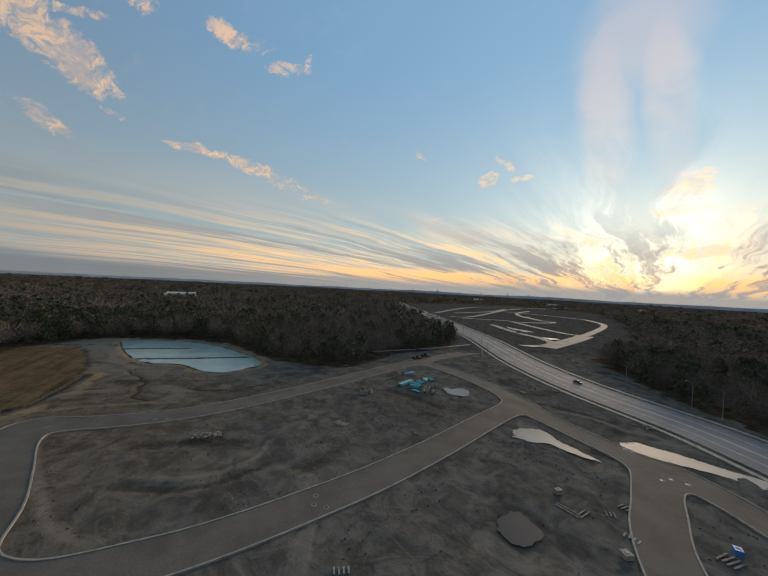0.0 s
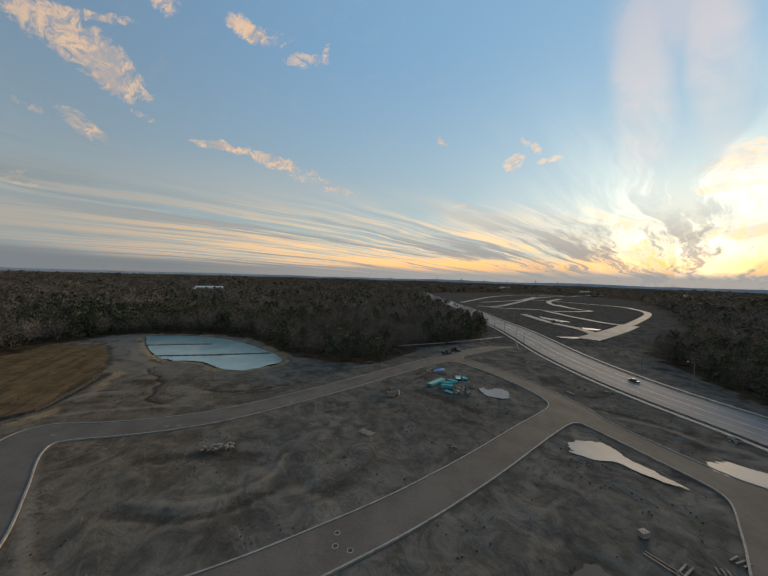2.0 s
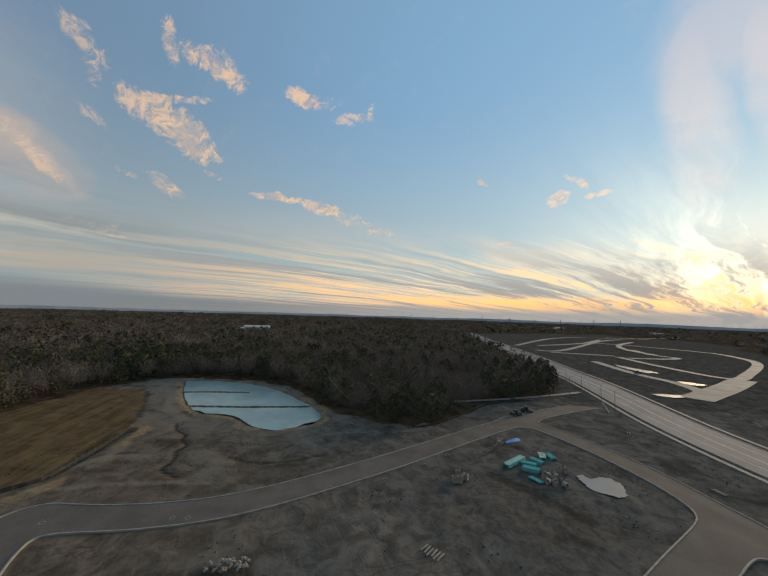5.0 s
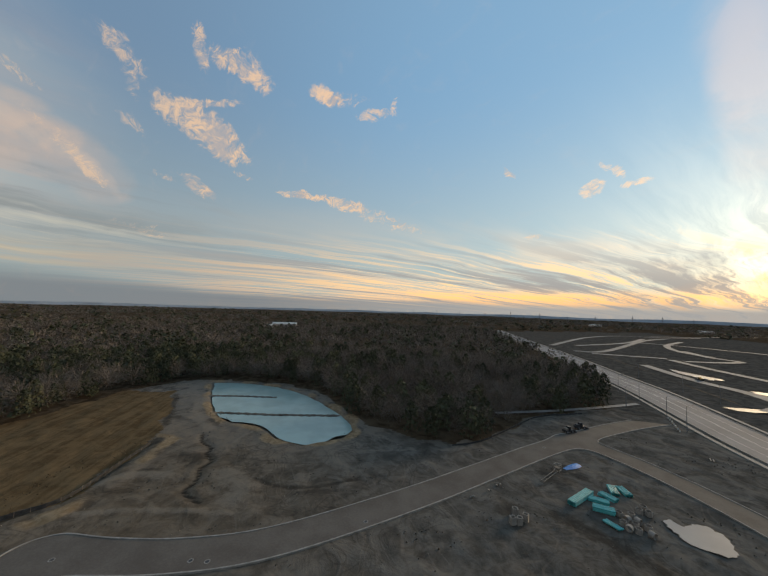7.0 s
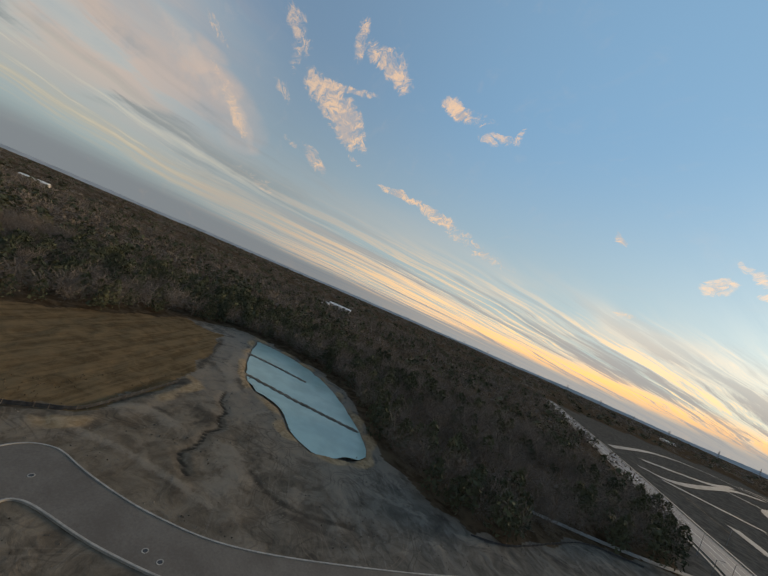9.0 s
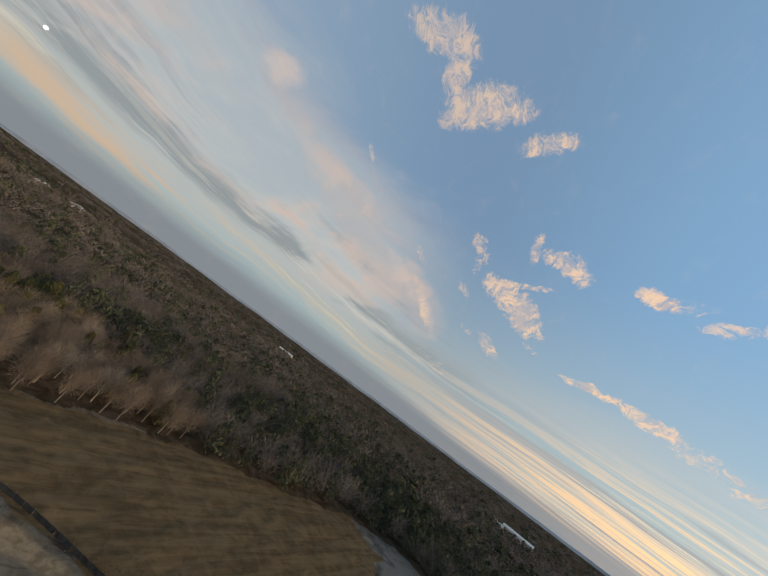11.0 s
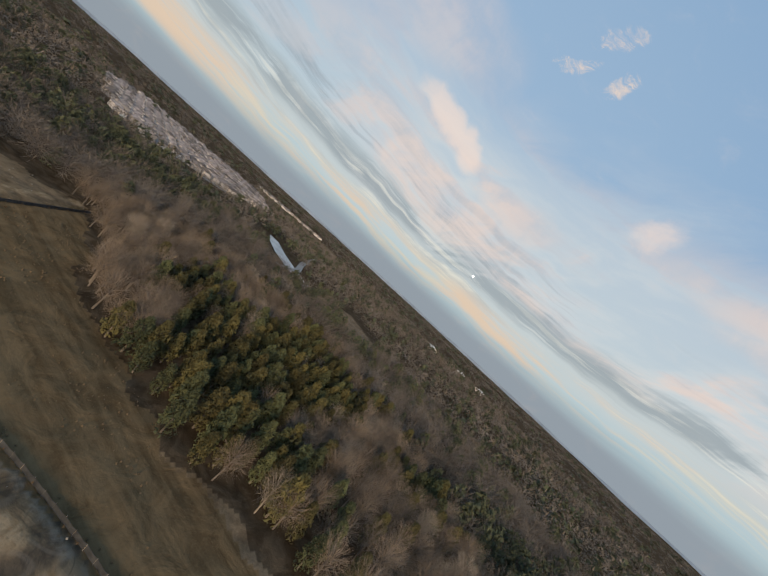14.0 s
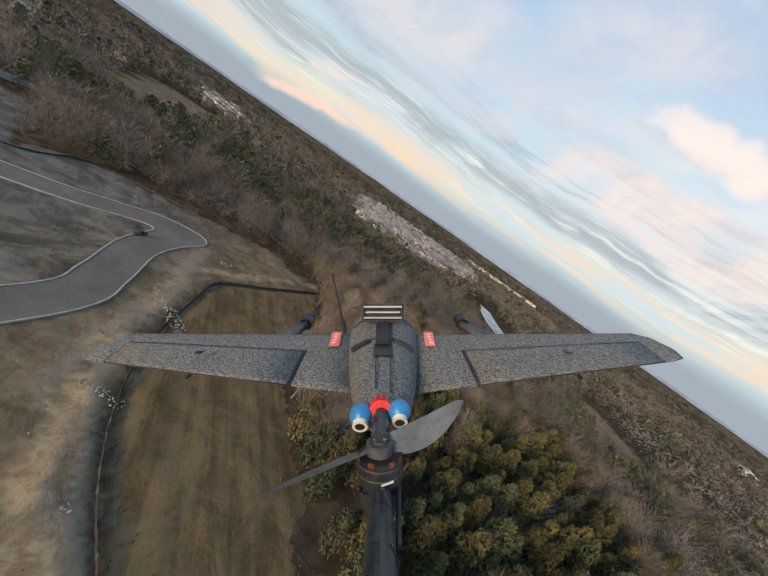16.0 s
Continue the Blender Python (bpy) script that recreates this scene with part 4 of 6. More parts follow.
def tri_mesh(name, tris, mat):
    v = np.asarray(tris, np.float32).reshape(-1, 3)
    n = len(v) // 3
    mesh = bpy.data.meshes.new(name)
    mesh.vertices.add(len(v))
    mesh.vertices.foreach_set("co", v.ravel())
    mesh.loops.add(len(v))
    mesh.loops.foreach_set("vertex_index", np.arange(len(v), dtype=np.int32))
    mesh.polygons.add(n)
    mesh.polygons.foreach_set("loop_start", (np.arange(n) * 3).astype(np.int32))
    mesh.materials.append(mat)
    mesh.update()
    return mesh


def limb(bm, a, b, r0, r1, sides=5):
    a, b = Vector(a), Vector(b)
    turn = (b - a).to_track_quat("Z", "Y").to_matrix()
    rings = []
    for p, r in ((a, r0), (b, r1)):
        rings.append([bm.verts.new(p + turn @ Vector((r * math.cos(k * 2 * math.pi / sides), r * math.sin(k * 2 * math.pi / sides), 0))) for k in range(sides)])
    for k in range(sides):
        bm.faces.new((rings[0][k], rings[0][(k + 1) % sides], rings[1][(k + 1) % sides], rings[1][k]))
    bm.faces.new(rings[1])


def tree_kind(name, kind, seed):
    """One tree, one metre high, as a thing with a trunk and a crown."""
    rng = np.random.default_rng(seed)
    holder = new(name)
    bm = bmesh.new()
    limb(bm, (0, 0, -0.03), (0.01, 0, 0.35), 0.022, 0.015)
    if kind == "bare":
        limb(bm, (0.01, 0, 0.35), (0, 0.01, 0.75), 0.015, 0.006)
        for k in range(9):
            a, h = k * 2.4 + rng.random(), 0.26 + 0.05 * k
            limb(bm, (0, 0, h), (0.24 * math.cos(a), 0.24 * math.sin(a), h + 0.22 + 0.1 * rng.random()), 0.009, 0.003, 4)
    part("trunk", bm, PALETWIG if seed == 5 else BARK, holder)
    if kind == "bare":
        crown = np.concatenate([bare_tris(rng, 200, 0.0024), haze_tris(rng, 760, 0.0021)])
        mat = PALETWIG if seed == 5 else TWIG
    else:
        crown = cedar_tris(rng, 1100, 0.032)
        mat = CEDAR if kind == "cedar" else PINE
    tagged(new("crown", tri_mesh("crown", crown, mat)), "").parent = holder
    return holder


def wooded(x, y):
    return ~inside(x, y, OPEN_LAND)


WOOD_EDGE = np.array([(23.0, -116.2), (-2.8, -94.2), (-29.6, -109.7), (-47.5, -124.8), (-80.1, -141.0)], float)
GROVE = [(-153.3, -21.7), (-154.4, -58.7), (-195.6, -94.1), (-223.1, -104.6), (-220.8, -72.2), (-247.4, -59.0), (-247.8, -37.3)]
BARE_BELT = [(-115.5, -56.3), (-108.7, -114.2), (-67.3, -121.3), (-43.2, -113.7), (-46.0, -148.9), (-111.8, -160.7), (-151.8, -107.0)]


def evergreen_share(x, y):
    """How much of the wood is evergreen, over the plan."""
    share = 0.20 + 0.36 * ripple(x, y, 42.0, 3.0) + 0.25 * ripple(x, y, 15.0, 1.0)
    share = share + 0.75 * np.exp(-(((x + 158) / 26) ** 2 + ((y + 30) / 50) ** 2))
    share = share + 0.5 * np.exp(-(away(x, y, np.array([(41.1, -206.1), (-4.5, -208.4), (-66.8, -276.1), (-120.3, -231.2)], float)) / 40) ** 2)
    share = share + 0.6 * np.exp(-(((x + 250) / 110) ** 2 + ((y - 240) / 120) ** 2))
    share = share + 0.75 * inside(x, y, GROVE)
    share = share - 0.5 * inside(x, y, BARE_BELT) - 0.7 * np.exp(-(away(x, y, WOOD_EDGE) / 26) ** 2)
    return np.clip(share, 0.03, 0.93)


rng = np.random.default_rng(11)
KINDS = {"cedar": [tree_kind("cedar_tree", "cedar", s) for s in (1, 2, 3)], "pine": [tree_kind("evergreen_tree", "pine", s) for s in (4, 6)],
         "bare": [tree_kind("bare_tree", "bare", s) for s in (5, 7, 8, 9)]}
TREE_LABELS = {"cedar": "yellow-green columnar cedar in the mixed wood", "pine": "dark green evergreen in the mixed wood", "bare": "leafless grey-brown deciduous tree in the wood"}
first = {k: list(v) for k, v in KINDS.items()}
placed = []
spots = []
for gx in np.arange(-246, -98, 5.7):
    for gy in np.arange(-150, 90, 5.7):
        spots.append((gx + rng.uniform(-2.5, 2.5), gy + rng.uniform(-2.5, 2.5)))
spots = np.array(spots)
spots = spots[wooded(spots[:, 0], spots[:, 1])]
close = np.hypot(spots[:, 0] + 150, (spots[:, 1] + 20) * 0.8)
spots = spots[np.argsort(close)][:620]
NEAR_REACH = float(np.hypot(spots[-1, 0] + 150, (spots[-1, 1] + 20) * 0.8))
for (px, py), share in zip(spots, evergreen_share(spots[:, 0], spots[:, 1])):
    kind = ("cedar" if rng.random() < 0.68 else "pine") if rng.random() < share else "bare"
    tall = rng.uniform(9.5, 14.5) if kind != "bare" else rng.uniform(9.0, 13.5)
    place = pose(px, py, -0.3, rng.uniform(-4, 4), rng.uniform(-4, 4), rng.uniform(5.7, 331.3)) @ Matrix.Diagonal((tall * rng.uniform(0.9, 1.15), tall * rng.uniform(0.9, 1.15), tall, 1))
    if first[kind]:
        ob = first[kind].pop()
        ob.matrix_basis = place
    else:
        choice = int(rng.integers(len(KINDS[kind])))
        if kind == "bare" and choice == 0 and rng.random() < 0.7:
            choice = 1 + int(rng.integers(3))
        ob = copy_thing(KINDS[kind][choice], Matrix.Identity(4))
        ob.matrix_basis = place
    tagged(ob, TREE_LABELS[kind], "tree", "trees of the mixed wood")


def scatter(count, reach_lo, reach_hi, step):
    """Tree spots over the wooded land between two distances from the middle of the flight."""
    g = np.arange(-reach_hi, reach_hi, step)
    gx, gy = np.meshgrid(g - 50, g + 40)
    x, y = gx.ravel(), gy.ravel()
    x, y = x + rng.uniform(-0.45, 0.45, x.shape) * step, y + rng.uniform(-0.45, 0.45, x.shape) * step
    r = np.hypot(x + 50, y - 40)
    keep = (r >= reach_lo) & (r < reach_hi)
    x, y = x[keep], y[keep]
    near_wood = (np.hypot(x + 150, (y + 20) * 0.8) < NEAR_REACH) & (x > -249) & (y > -153) & (y < 93)
    keep = wooded(x, y) & ~near_wood & (away(x, y, COLLECTOR) > 20) & ~clearing(x, y)
    x, y = x[keep], y[keep]
    if len(x) > count:
        pick = rng.choice(len(x), count, replace=False)
        x, y = x[pick], y[pick]
    return x, y


def wood_mass(name, x, y, tall, templates, mat, wide, label):
    """Many far trees in one mesh."""
    groups = []
    order = rng.integers(len(templates), size=len(x))
    for k, tri in enumerate(templates):
        sel = np.where(order == k)[0]
        if not len(sel):
            continue
        a = rng.random(len(sel)) * 2 * np.pi
        s = tall * rng.uniform(0.7, 1.3, len(sel))
        ca, sa = np.cos(a), np.sin(a)
        t = tri.reshape(-1, 3)
        px = (ca[:, None] * t[None, :, 0] - sa[:, None] * t[None, :, 1]) * s[:, None] * wide + x[sel][:, None]
        py = (sa[:, None] * t[None, :, 0] + ca[:, None] * t[None, :, 1]) * s[:, None] * wide + y[sel][:, None]
        far = np.clip((np.hypot(x[sel], y[sel] - 60) - 500) / 900, 0, 1)
        pz = t[None, :, 2] * s[:, None] - 0.4 + (far * (7 * ripple(x[sel], y[sel], 240.0, 1.0) - 3))[:, None]
        groups.append(np.stack([px, py, pz], -1).reshape(-1, 3))
    return tagged(new(name, tri_mesh(name, np.concatenate(groups), mat)), label, "wood", kind="stuff")


HOUSE_FIELDS = [[(-83.9, -364.9), (-40.3, -684.5), (-120.6, -831.9), (-343.4, -871.5), (-318.7, -536.0), (-201.5, -384.6)], [(147.1, -484.9), (190.5, -476.1), (303.5, -654.2), (268.2, -700.8), (164.2, -570.7)],
                [(-677.9, -892.8), (-441.9, -965.2), (-421.8, -1080.9), (-689.4, -1056.2)]]
WHITE_LOT = [(-262.0, -340.0), (-250.0, -302.0), (-246.0, -264.0), (-250.0, -226.0), (-262.0, -196.0), (-272.0, -206.0), (-268.0, -246.0), (-267.0, -288.0), (-271.0, -326.0)]
LOT_CLEARING = [(-252.0, -352.0), (-224.0, -310.0), (-216.0, -262.0), (-222.0, -206.0), (-254.0, -180.0), (-280.0, -200.0), (-278.0, -250.0), (-276.0, -300.0), (-280.0, -340.0)]
SIDE_CLEARINGS = [LOT_CLEARING] + CLEARED + [[(-491.0, 661.5), (-415.5, 653.0), (-419.1, 723.3), (-512.3, 735.4)]]


def clearing(x, y):
    found = np.zeros(x.shape, bool)
    for outline in HOUSE_FIELDS + SIDE_CLEARINGS:
        found |= inside(x, y, outline)
    return found & (np.sin(x * 12.9 + y * 78.2) * 4375.5 % 1.0 > np.where(y < -380, 0.10, 0.0))


trng = np.random.default_rng(5)
bare_near = [np.concatenate([bare_tris(trng, 50, 0.004, 0.38), haze_tris(trng, 150, 0.0055)]) for _ in range(4)]
green_near = [cedar_tris(trng, 190, 0.052) for _ in range(4)]
bare_far = [haze_tris(trng, 36, 0.032) for _ in range(5)]
green_far = [cedar_tris(trng, 40, 0.11) for _ in range(4)]
for lo, hi, step, count, tall, bare_t, green_t, wide in ((0, 330, 5.8, 9000, 12.0, bare_near, green_near, 1.15), (330, 900, 9.5, 16000, 10.5, bare_far, green_far, 1.5),
                                                          (900, 3200, 34.0, 15000, 12.0, bare_far, green_far, 3.2)):
    x, y = scatter(count, lo, hi, step)
    green = rng.random(len(x)) < evergreen_share(x, y)
    wood_mass("woodland", x[~green], y[~green], tall, bare_t, FARTWIG, wide, "leafless grey-brown woodland reaching to the horizon")
    wood_mass("woodland", x[green], y[green], tall, green_t, FARPINE, wide * 1.1, "dark evergreens scattered through the woodland")


# ---------------------------------------------------------------- building site


def box(bm, size, at=(0, 0, 0), turn=(0, 0, 0), taper=1.0, bevel=0.0):
    """A block with its underside at the given height, narrowed towards its top."""
    made = bmesh.ops.create_cube(bm, size=1.0)["verts"]
    for v in made:
        k = taper if v.co.z > 0 else 1.0
        v.co = Vector((v.co.x * size[0] * k, v.co.y * size[1] * k, (v.co.z + 0.5) * size[2]))
    if bevel:
        edges = {e for v in made for e in v.link_edges}
        made = list({v for f in bmesh.ops.bevel(bm, geom=list(edges), offset=bevel, segments=2, affect="EDGES")["faces"] for v in f.verts} | {v for v in made if v.is_valid})
    bmesh.ops.transform(bm, matrix=pose(*at, *turn), verts=made)
    return made


def tube(bm, a, b, radius, sides=10, wall=0.0, cap=True):
    """A pipe between two points, hollow if it has a wall."""
    a, b = Vector(a), Vector(b)
    turn = (b - a).to_track_quat("Z", "Y").to_matrix()

    def ring(p, r):
        return [bm.verts.new(p + turn @ Vector((r * math.cos(k * 2 * math.pi / sides), r * math.sin(k * 2 * math.pi / sides), 0))) for k in range(sides)]

    o0, o1 = ring(a, radius), ring(b, radius)
    for k in range(sides):
        bm.faces.new((o0[k], o0[(k + 1) % sides], o1[(k + 1) % sides], o1[k]))
    if wall:
        i0, i1 = ring(a, radius - wall), ring(b, radius - wall)
        for k in range(sides):
            m = (k + 1) % sides
            bm.faces.new((i0[m], i0[k], i1[k], i1[m]))
            bm.faces.new((o0[m], o0[k], i0[k], i0[m]))
            bm.faces.new((o1[k], o1[m], i1[m], i1[k]))
    elif cap:
        bm.faces.new(o0[::-1])
        bm.faces.new(o1)


def thing(name, x, y, turn, label, category, group="", z=0.0):
    ob = new(name)
    ob.matrix_basis = pose(x, y, z, 0, 0, turn)
    return tagged(ob, label, category, group)


GROUND_Z = -0.15


def pipe_bundle(x0, y0, x1, y1, across, layers):
    """Teal plastic pipes stacked on two timber bearers."""
    length = math.hypot(x1 - x0, y1 - y0)
    ob = thing("pipe_stack", (x0 + x1) / 2, (y0 + y1) / 2, math.degrees(math.atan2(y1 - y0, x1 - x0)), "stack of teal plastic drain pipes on timber bearers on bare earth", "pipes", "pipe stacks", GROUND_Z)
    for s in (-0.32, 0.32):
        bm = bmesh.new()
        box(bm, (0.16, across * 0.42 + 0.3, 0.16), (s * length, 0, -0.05), bevel=0.02)
        part("bearer", bm, WOOD, ob)
    shared = None
    for layer in range(layers):
        for k in range(across):
            if shared is None:
                bm = bmesh.new()
                tube(bm, (-length / 2, 0, 0), (length / 2, 0, 0), 0.2, 10, 0.02)
                tube(bm, (length / 2 - 0.35, 0, 0), (length / 2, 0, 0), 0.225, 10, 0.02)
                pipe = part("pipe", bm, TEAL, ob)
                shared = pipe.data
            else:
                pipe = new("pipe", shared)
                pipe.parent = ob
            pipe.matrix_basis = pose(random.uniform(-0.15, 0.15), (k - (across - 1) / 2) * 0.42, 0.32 + layer * 0.40, 0, 0, 180 * ((k + layer) % 2))


for row in ((6.4, 144.0, 12.8, 152.0, 5, 3), (11.6, 149.0, 16.2, 148.0, 5, 2), (11.4, 144.4, 16.0, 143.6, 5, 3), (15.6, 152.8, 18.6, 149.8, 5, 2),
            (19.9, 158.0, 19.5, 153.4, 5, 2), (22.0, 158.2, 23.0, 154.0, 5, 2), (12.6, 140.0, 15.2, 137.2, 4, 1)):
    pipe_bundle(*row)


def manhole_ring(x, y, lying):
    ob = thing("concrete_ring", x, y, random.uniform(5.7, 331.3), "pale precast concrete manhole ring stored on bare earth", "concrete ring", "stored concrete rings", GROUND_Z)
    bm = bmesh.new()
    if lying:
        tube(bm, (-0.55, 0, 0.72), (0.55, 0, 0.72), 0.75, 16, 0.13)
    else:
        tube(bm, (0, 0, -0.05), (0, 0, 1.1), 0.75, 16, 0.13)
    part("ring", bm, CONCRETE, ob)
    bm = bmesh.new()
    if lying:
        tube(bm, (0.55, 0, 0.72), (0.63, 0, 0.72), 0.69, 16, 0.06)
    else:
        tube(bm, (0, 0, 1.1), (0, 0, 1.18), 0.69, 16, 0.06)
    part("lip", bm, CONCRETE, ob)


for k, (x, y) in enumerate([(16.9, 143.6), (17.9, 141.6), (19.6, 143.9), (18.9, 139.9), (20.1, 141.6), (18.7, 137.8), (21.4, 139.6), (21.0, 136.9), (22.4, 146.8), (24.0, 148.7),
                            (16.9, 137.8), (16.4, 139.7), (24.3, 146.4)]):
    manhole_ring(x, y, k % 3 == 1)


def catch_basin(x, y, turn):
    ob = thing("catch_basin", x, y, turn, "pale precast concrete catch basin box on bare earth", "concrete box", "stored catch basins", GROUND_Z)
    for sx, sy, w, d in ((0, -0.55, 1.3, 0.18), (0, 0.55, 1.3, 0.18), (-0.56, 0, 0.18, 0.92), (0.56, 0, 0.18, 0.92)):
        bm = bmesh.new()
        box(bm, (w, d, 1.7), (sx, sy, -0.05), bevel=0.03)
        part("wall", bm, CONCRETE, ob)
    bm = bmesh.new()
    box(bm, (0.94, 0.92, 0.15), (0, 0, -0.04))
    part("base", bm, CONCRETE, ob)


for x, y, t in ((-8.1, 135.0, 10), (-9.0, 131.2, 30), (-7.4, 131.6, 5), (-5.9, 133.4, 70)):
    catch_basin(x, y, t)


def stone_heap(x, y, wide, deep, count, biggest, label, seed):
    """A heap of broken stone: every block is a piece of its own."""
    r = random.Random(seed)
    ob = thing("stone_heap", x, y, r.uniform(1.0, 175.0), label, "stone heap", "", GROUND_Z)
    shapes = []
    for k in range(4):
        bm = bmesh.new()
        bmesh.ops.create_icosphere(bm, subdivisions=1, radius=0.5)
        for v in bm.verts:
            v.co *= 1 + 0.35 * noise.noise(v.co * 2.1 + Vector((k * 7, seed, 0)))
            v.co.z *= 0.7
        mesh = bpy.data.meshes.new("stone")
        bm.to_mesh(mesh)
        bm.free()
        mesh.materials.append(STONE)
        shapes.append(mesh)
    for k in range(count):
        a, d = r.uniform(0, 6.283), r.random() ** 0.6
        size = biggest * r.uniform(0.35, 1.0)
        stone = new("stone", r.choice(shapes))
        stone.parent = ob
        stone.matrix_basis = pose(math.cos(a) * d * wide / 2, math.sin(a) * d * deep / 2, size * 0.2 + (1 - d) * biggest * 0.5, r.uniform(-30.0, 30.0), r.uniform(-30.0, 30.0), r.uniform(5.7, 331.3)) @ Matrix.Diagonal((size, size * r.uniform(0.6, 1), size * r.uniform(0.6, 1), 1))


stone_heap(-49.1, 89.7, 8.5, 3.4, 60, 1.1, "heap of pale broken stone beside the street", 1)
stone_heap(79.4, 149.8, 5, 3, 26, 0.9, "heap of pale broken stone on rough grass", 2)
stone_heap(92.8, 114.1, 5, 3, 26, 0.9, "heap of pale broken stone near the main road", 3)
stone_heap(-14.1, 143.6, 1, 1, 3, 0.9, "few pale boulders at the kerb", 4)
stone_heap(-18.7, 138.8, 1.2, 1, 2, 1.3, "single large pale boulder at the kerb", 5)
stone_heap(-11.4, 147.7, 3.5, 1.6, 9, 1.0, "small heap of pale rubble at the kerb", 6)
stone_heap(-84.3, -55.1, 3.4, 19, 190, 0.62, "long bank of pale broken stone along the ditch", 7)
stone_heap(-78.3, -90.4, 4.5, 2.5, 26, 0.7, "heap of pale broken stone past the street's end", 8)
stone_heap(-92.3, -30.2, 2.4, 10, 70, 0.5, "scattered pale stones along the ditch", 9)
stone_heap(-100.9, -15.5, 2, 1.6, 8, 0.6, "few pale stones on bare earth", 10)
stone_heap(10.5, 98.4, 5, 2, 22, 0.7, "flat spill of pale stone beside the street", 11)


def timber_pile(x, y, turn, count, length, label, mat):
    ob = thing("timber_pile", x, y, turn, label, "timber", "", GROUND_Z)
    for k in range(count):
        bm = bmesh.new()
        box(bm, (length * random.uniform(0.8, 1.0), 0.3, 0.22), (random.uniform(-0.2, 0.2), (k - count / 2) * 0.75, 0.0), (0, 0, random.uniform(-5, 5)), bevel=0.02)
        part("beam", bm, mat, ob)


timber_pile(-13.6, 102.9, 60, 6, 2.6, "row of pale concrete beams on bare earth", CONCRETE)
timber_pile(52.5, 70.5, 25, 3, 2.4, "row of pale timber beams on bare earth", WOOD)
timber_pile(47.5, 67.8, 70, 3, 1.8, "few pale timber beams on bare earth", WOOD)
timber_pile(47.3, 61.8, 40, 4, 1.6, "few short pale timber beams on bare earth", CONCRETE)
timber_pile(-5.6, 50.9, 100, 4, 1.5, "few short pale concrete beams on bare earth", CONCRETE)
timber_pile(39.2, 67.8, 130, 2, 5.0, "two long weathered timbers on bare earth", WOOD)
timber_pile(41.8, 67.6, 35, 2, 4.0, "two weathered timbers on bare earth", WOOD)
timber_pile(61.5, 58.1, 20, 4, 4.0, "loose pale boards beside the street", WOOD)
timber_pile(61.7, 192.1, 70, 2, 3.0, "two pale boards on rough ground", CONCRETE)
timber_pile(62.5, 146.3, 110, 2, 3.6, "two pale boards beside the street", CONCRETE)


def site_box(x, y, turn, size, mat, label, name="equipment_box"):
    ob = thing(name, x, y, turn, label, "box", "", GROUND_Z)
    bm = bmesh.new()
    box(bm, size, (0, 0, -0.03), bevel=0.05)
    part("body", bm, mat, ob)
    bm = bmesh.new()
    box(bm, (size[0] * 1.06, size[1] * 1.06, 0.12), (0, 0, size[2] - 0.04), bevel=0.03)
    part("lid", bm, mat, ob)
    bm = bmesh.new()
    box(bm, (size[0] * 0.3, size[1] * 0.4, 0.06), (0, 0, size[2] + 0.06), bevel=0.02)
    part("hatch", bm, DARKIRON, ob)


site_box(40.4, 73.8, 20, (1.5, 1.1, 0.9), CONCRETE, "small pale concrete box on bare earth")
site_box(43.3, 57.2, 8, (1.6, 1.5, 0.8), CONCRETE, "square pale concrete box on bare earth")
site_box(64.7, 59.5, 60, (1.4, 1.2, 1.0), BLUE, "small blue plastic tank beside loose boards")

# blue sheet thrown over a low heap
sheet_thing = thing("blue_tarpaulin", 12.1, 167.6, 44, "crumpled bright blue tarpaulin lying on bare earth", "tarpaulin", "", GROUND_Z)
bm = bmesh.new()
bmesh.ops.create_grid(bm, x_segments=22, y_segments=8, size=1.0)
for v in bm.verts:
    w = 0.55 + 0.45 * math.cos(v.co.x * 1.3 - 0.5)
    v.co = Vector((v.co.x * 3.6, v.co.y * 1.3 * w, 0.12 + 0.45 * (1 - v.co.y ** 2) * w + 0.12 * noise.noise(Vector((v.co.x * 5, v.co.y * 4, 0)))))
bmesh.ops.solidify(bm, geom=bm.faces[:], thickness=0.03)
part("sheet", bm, BLUE, sheet_thing)


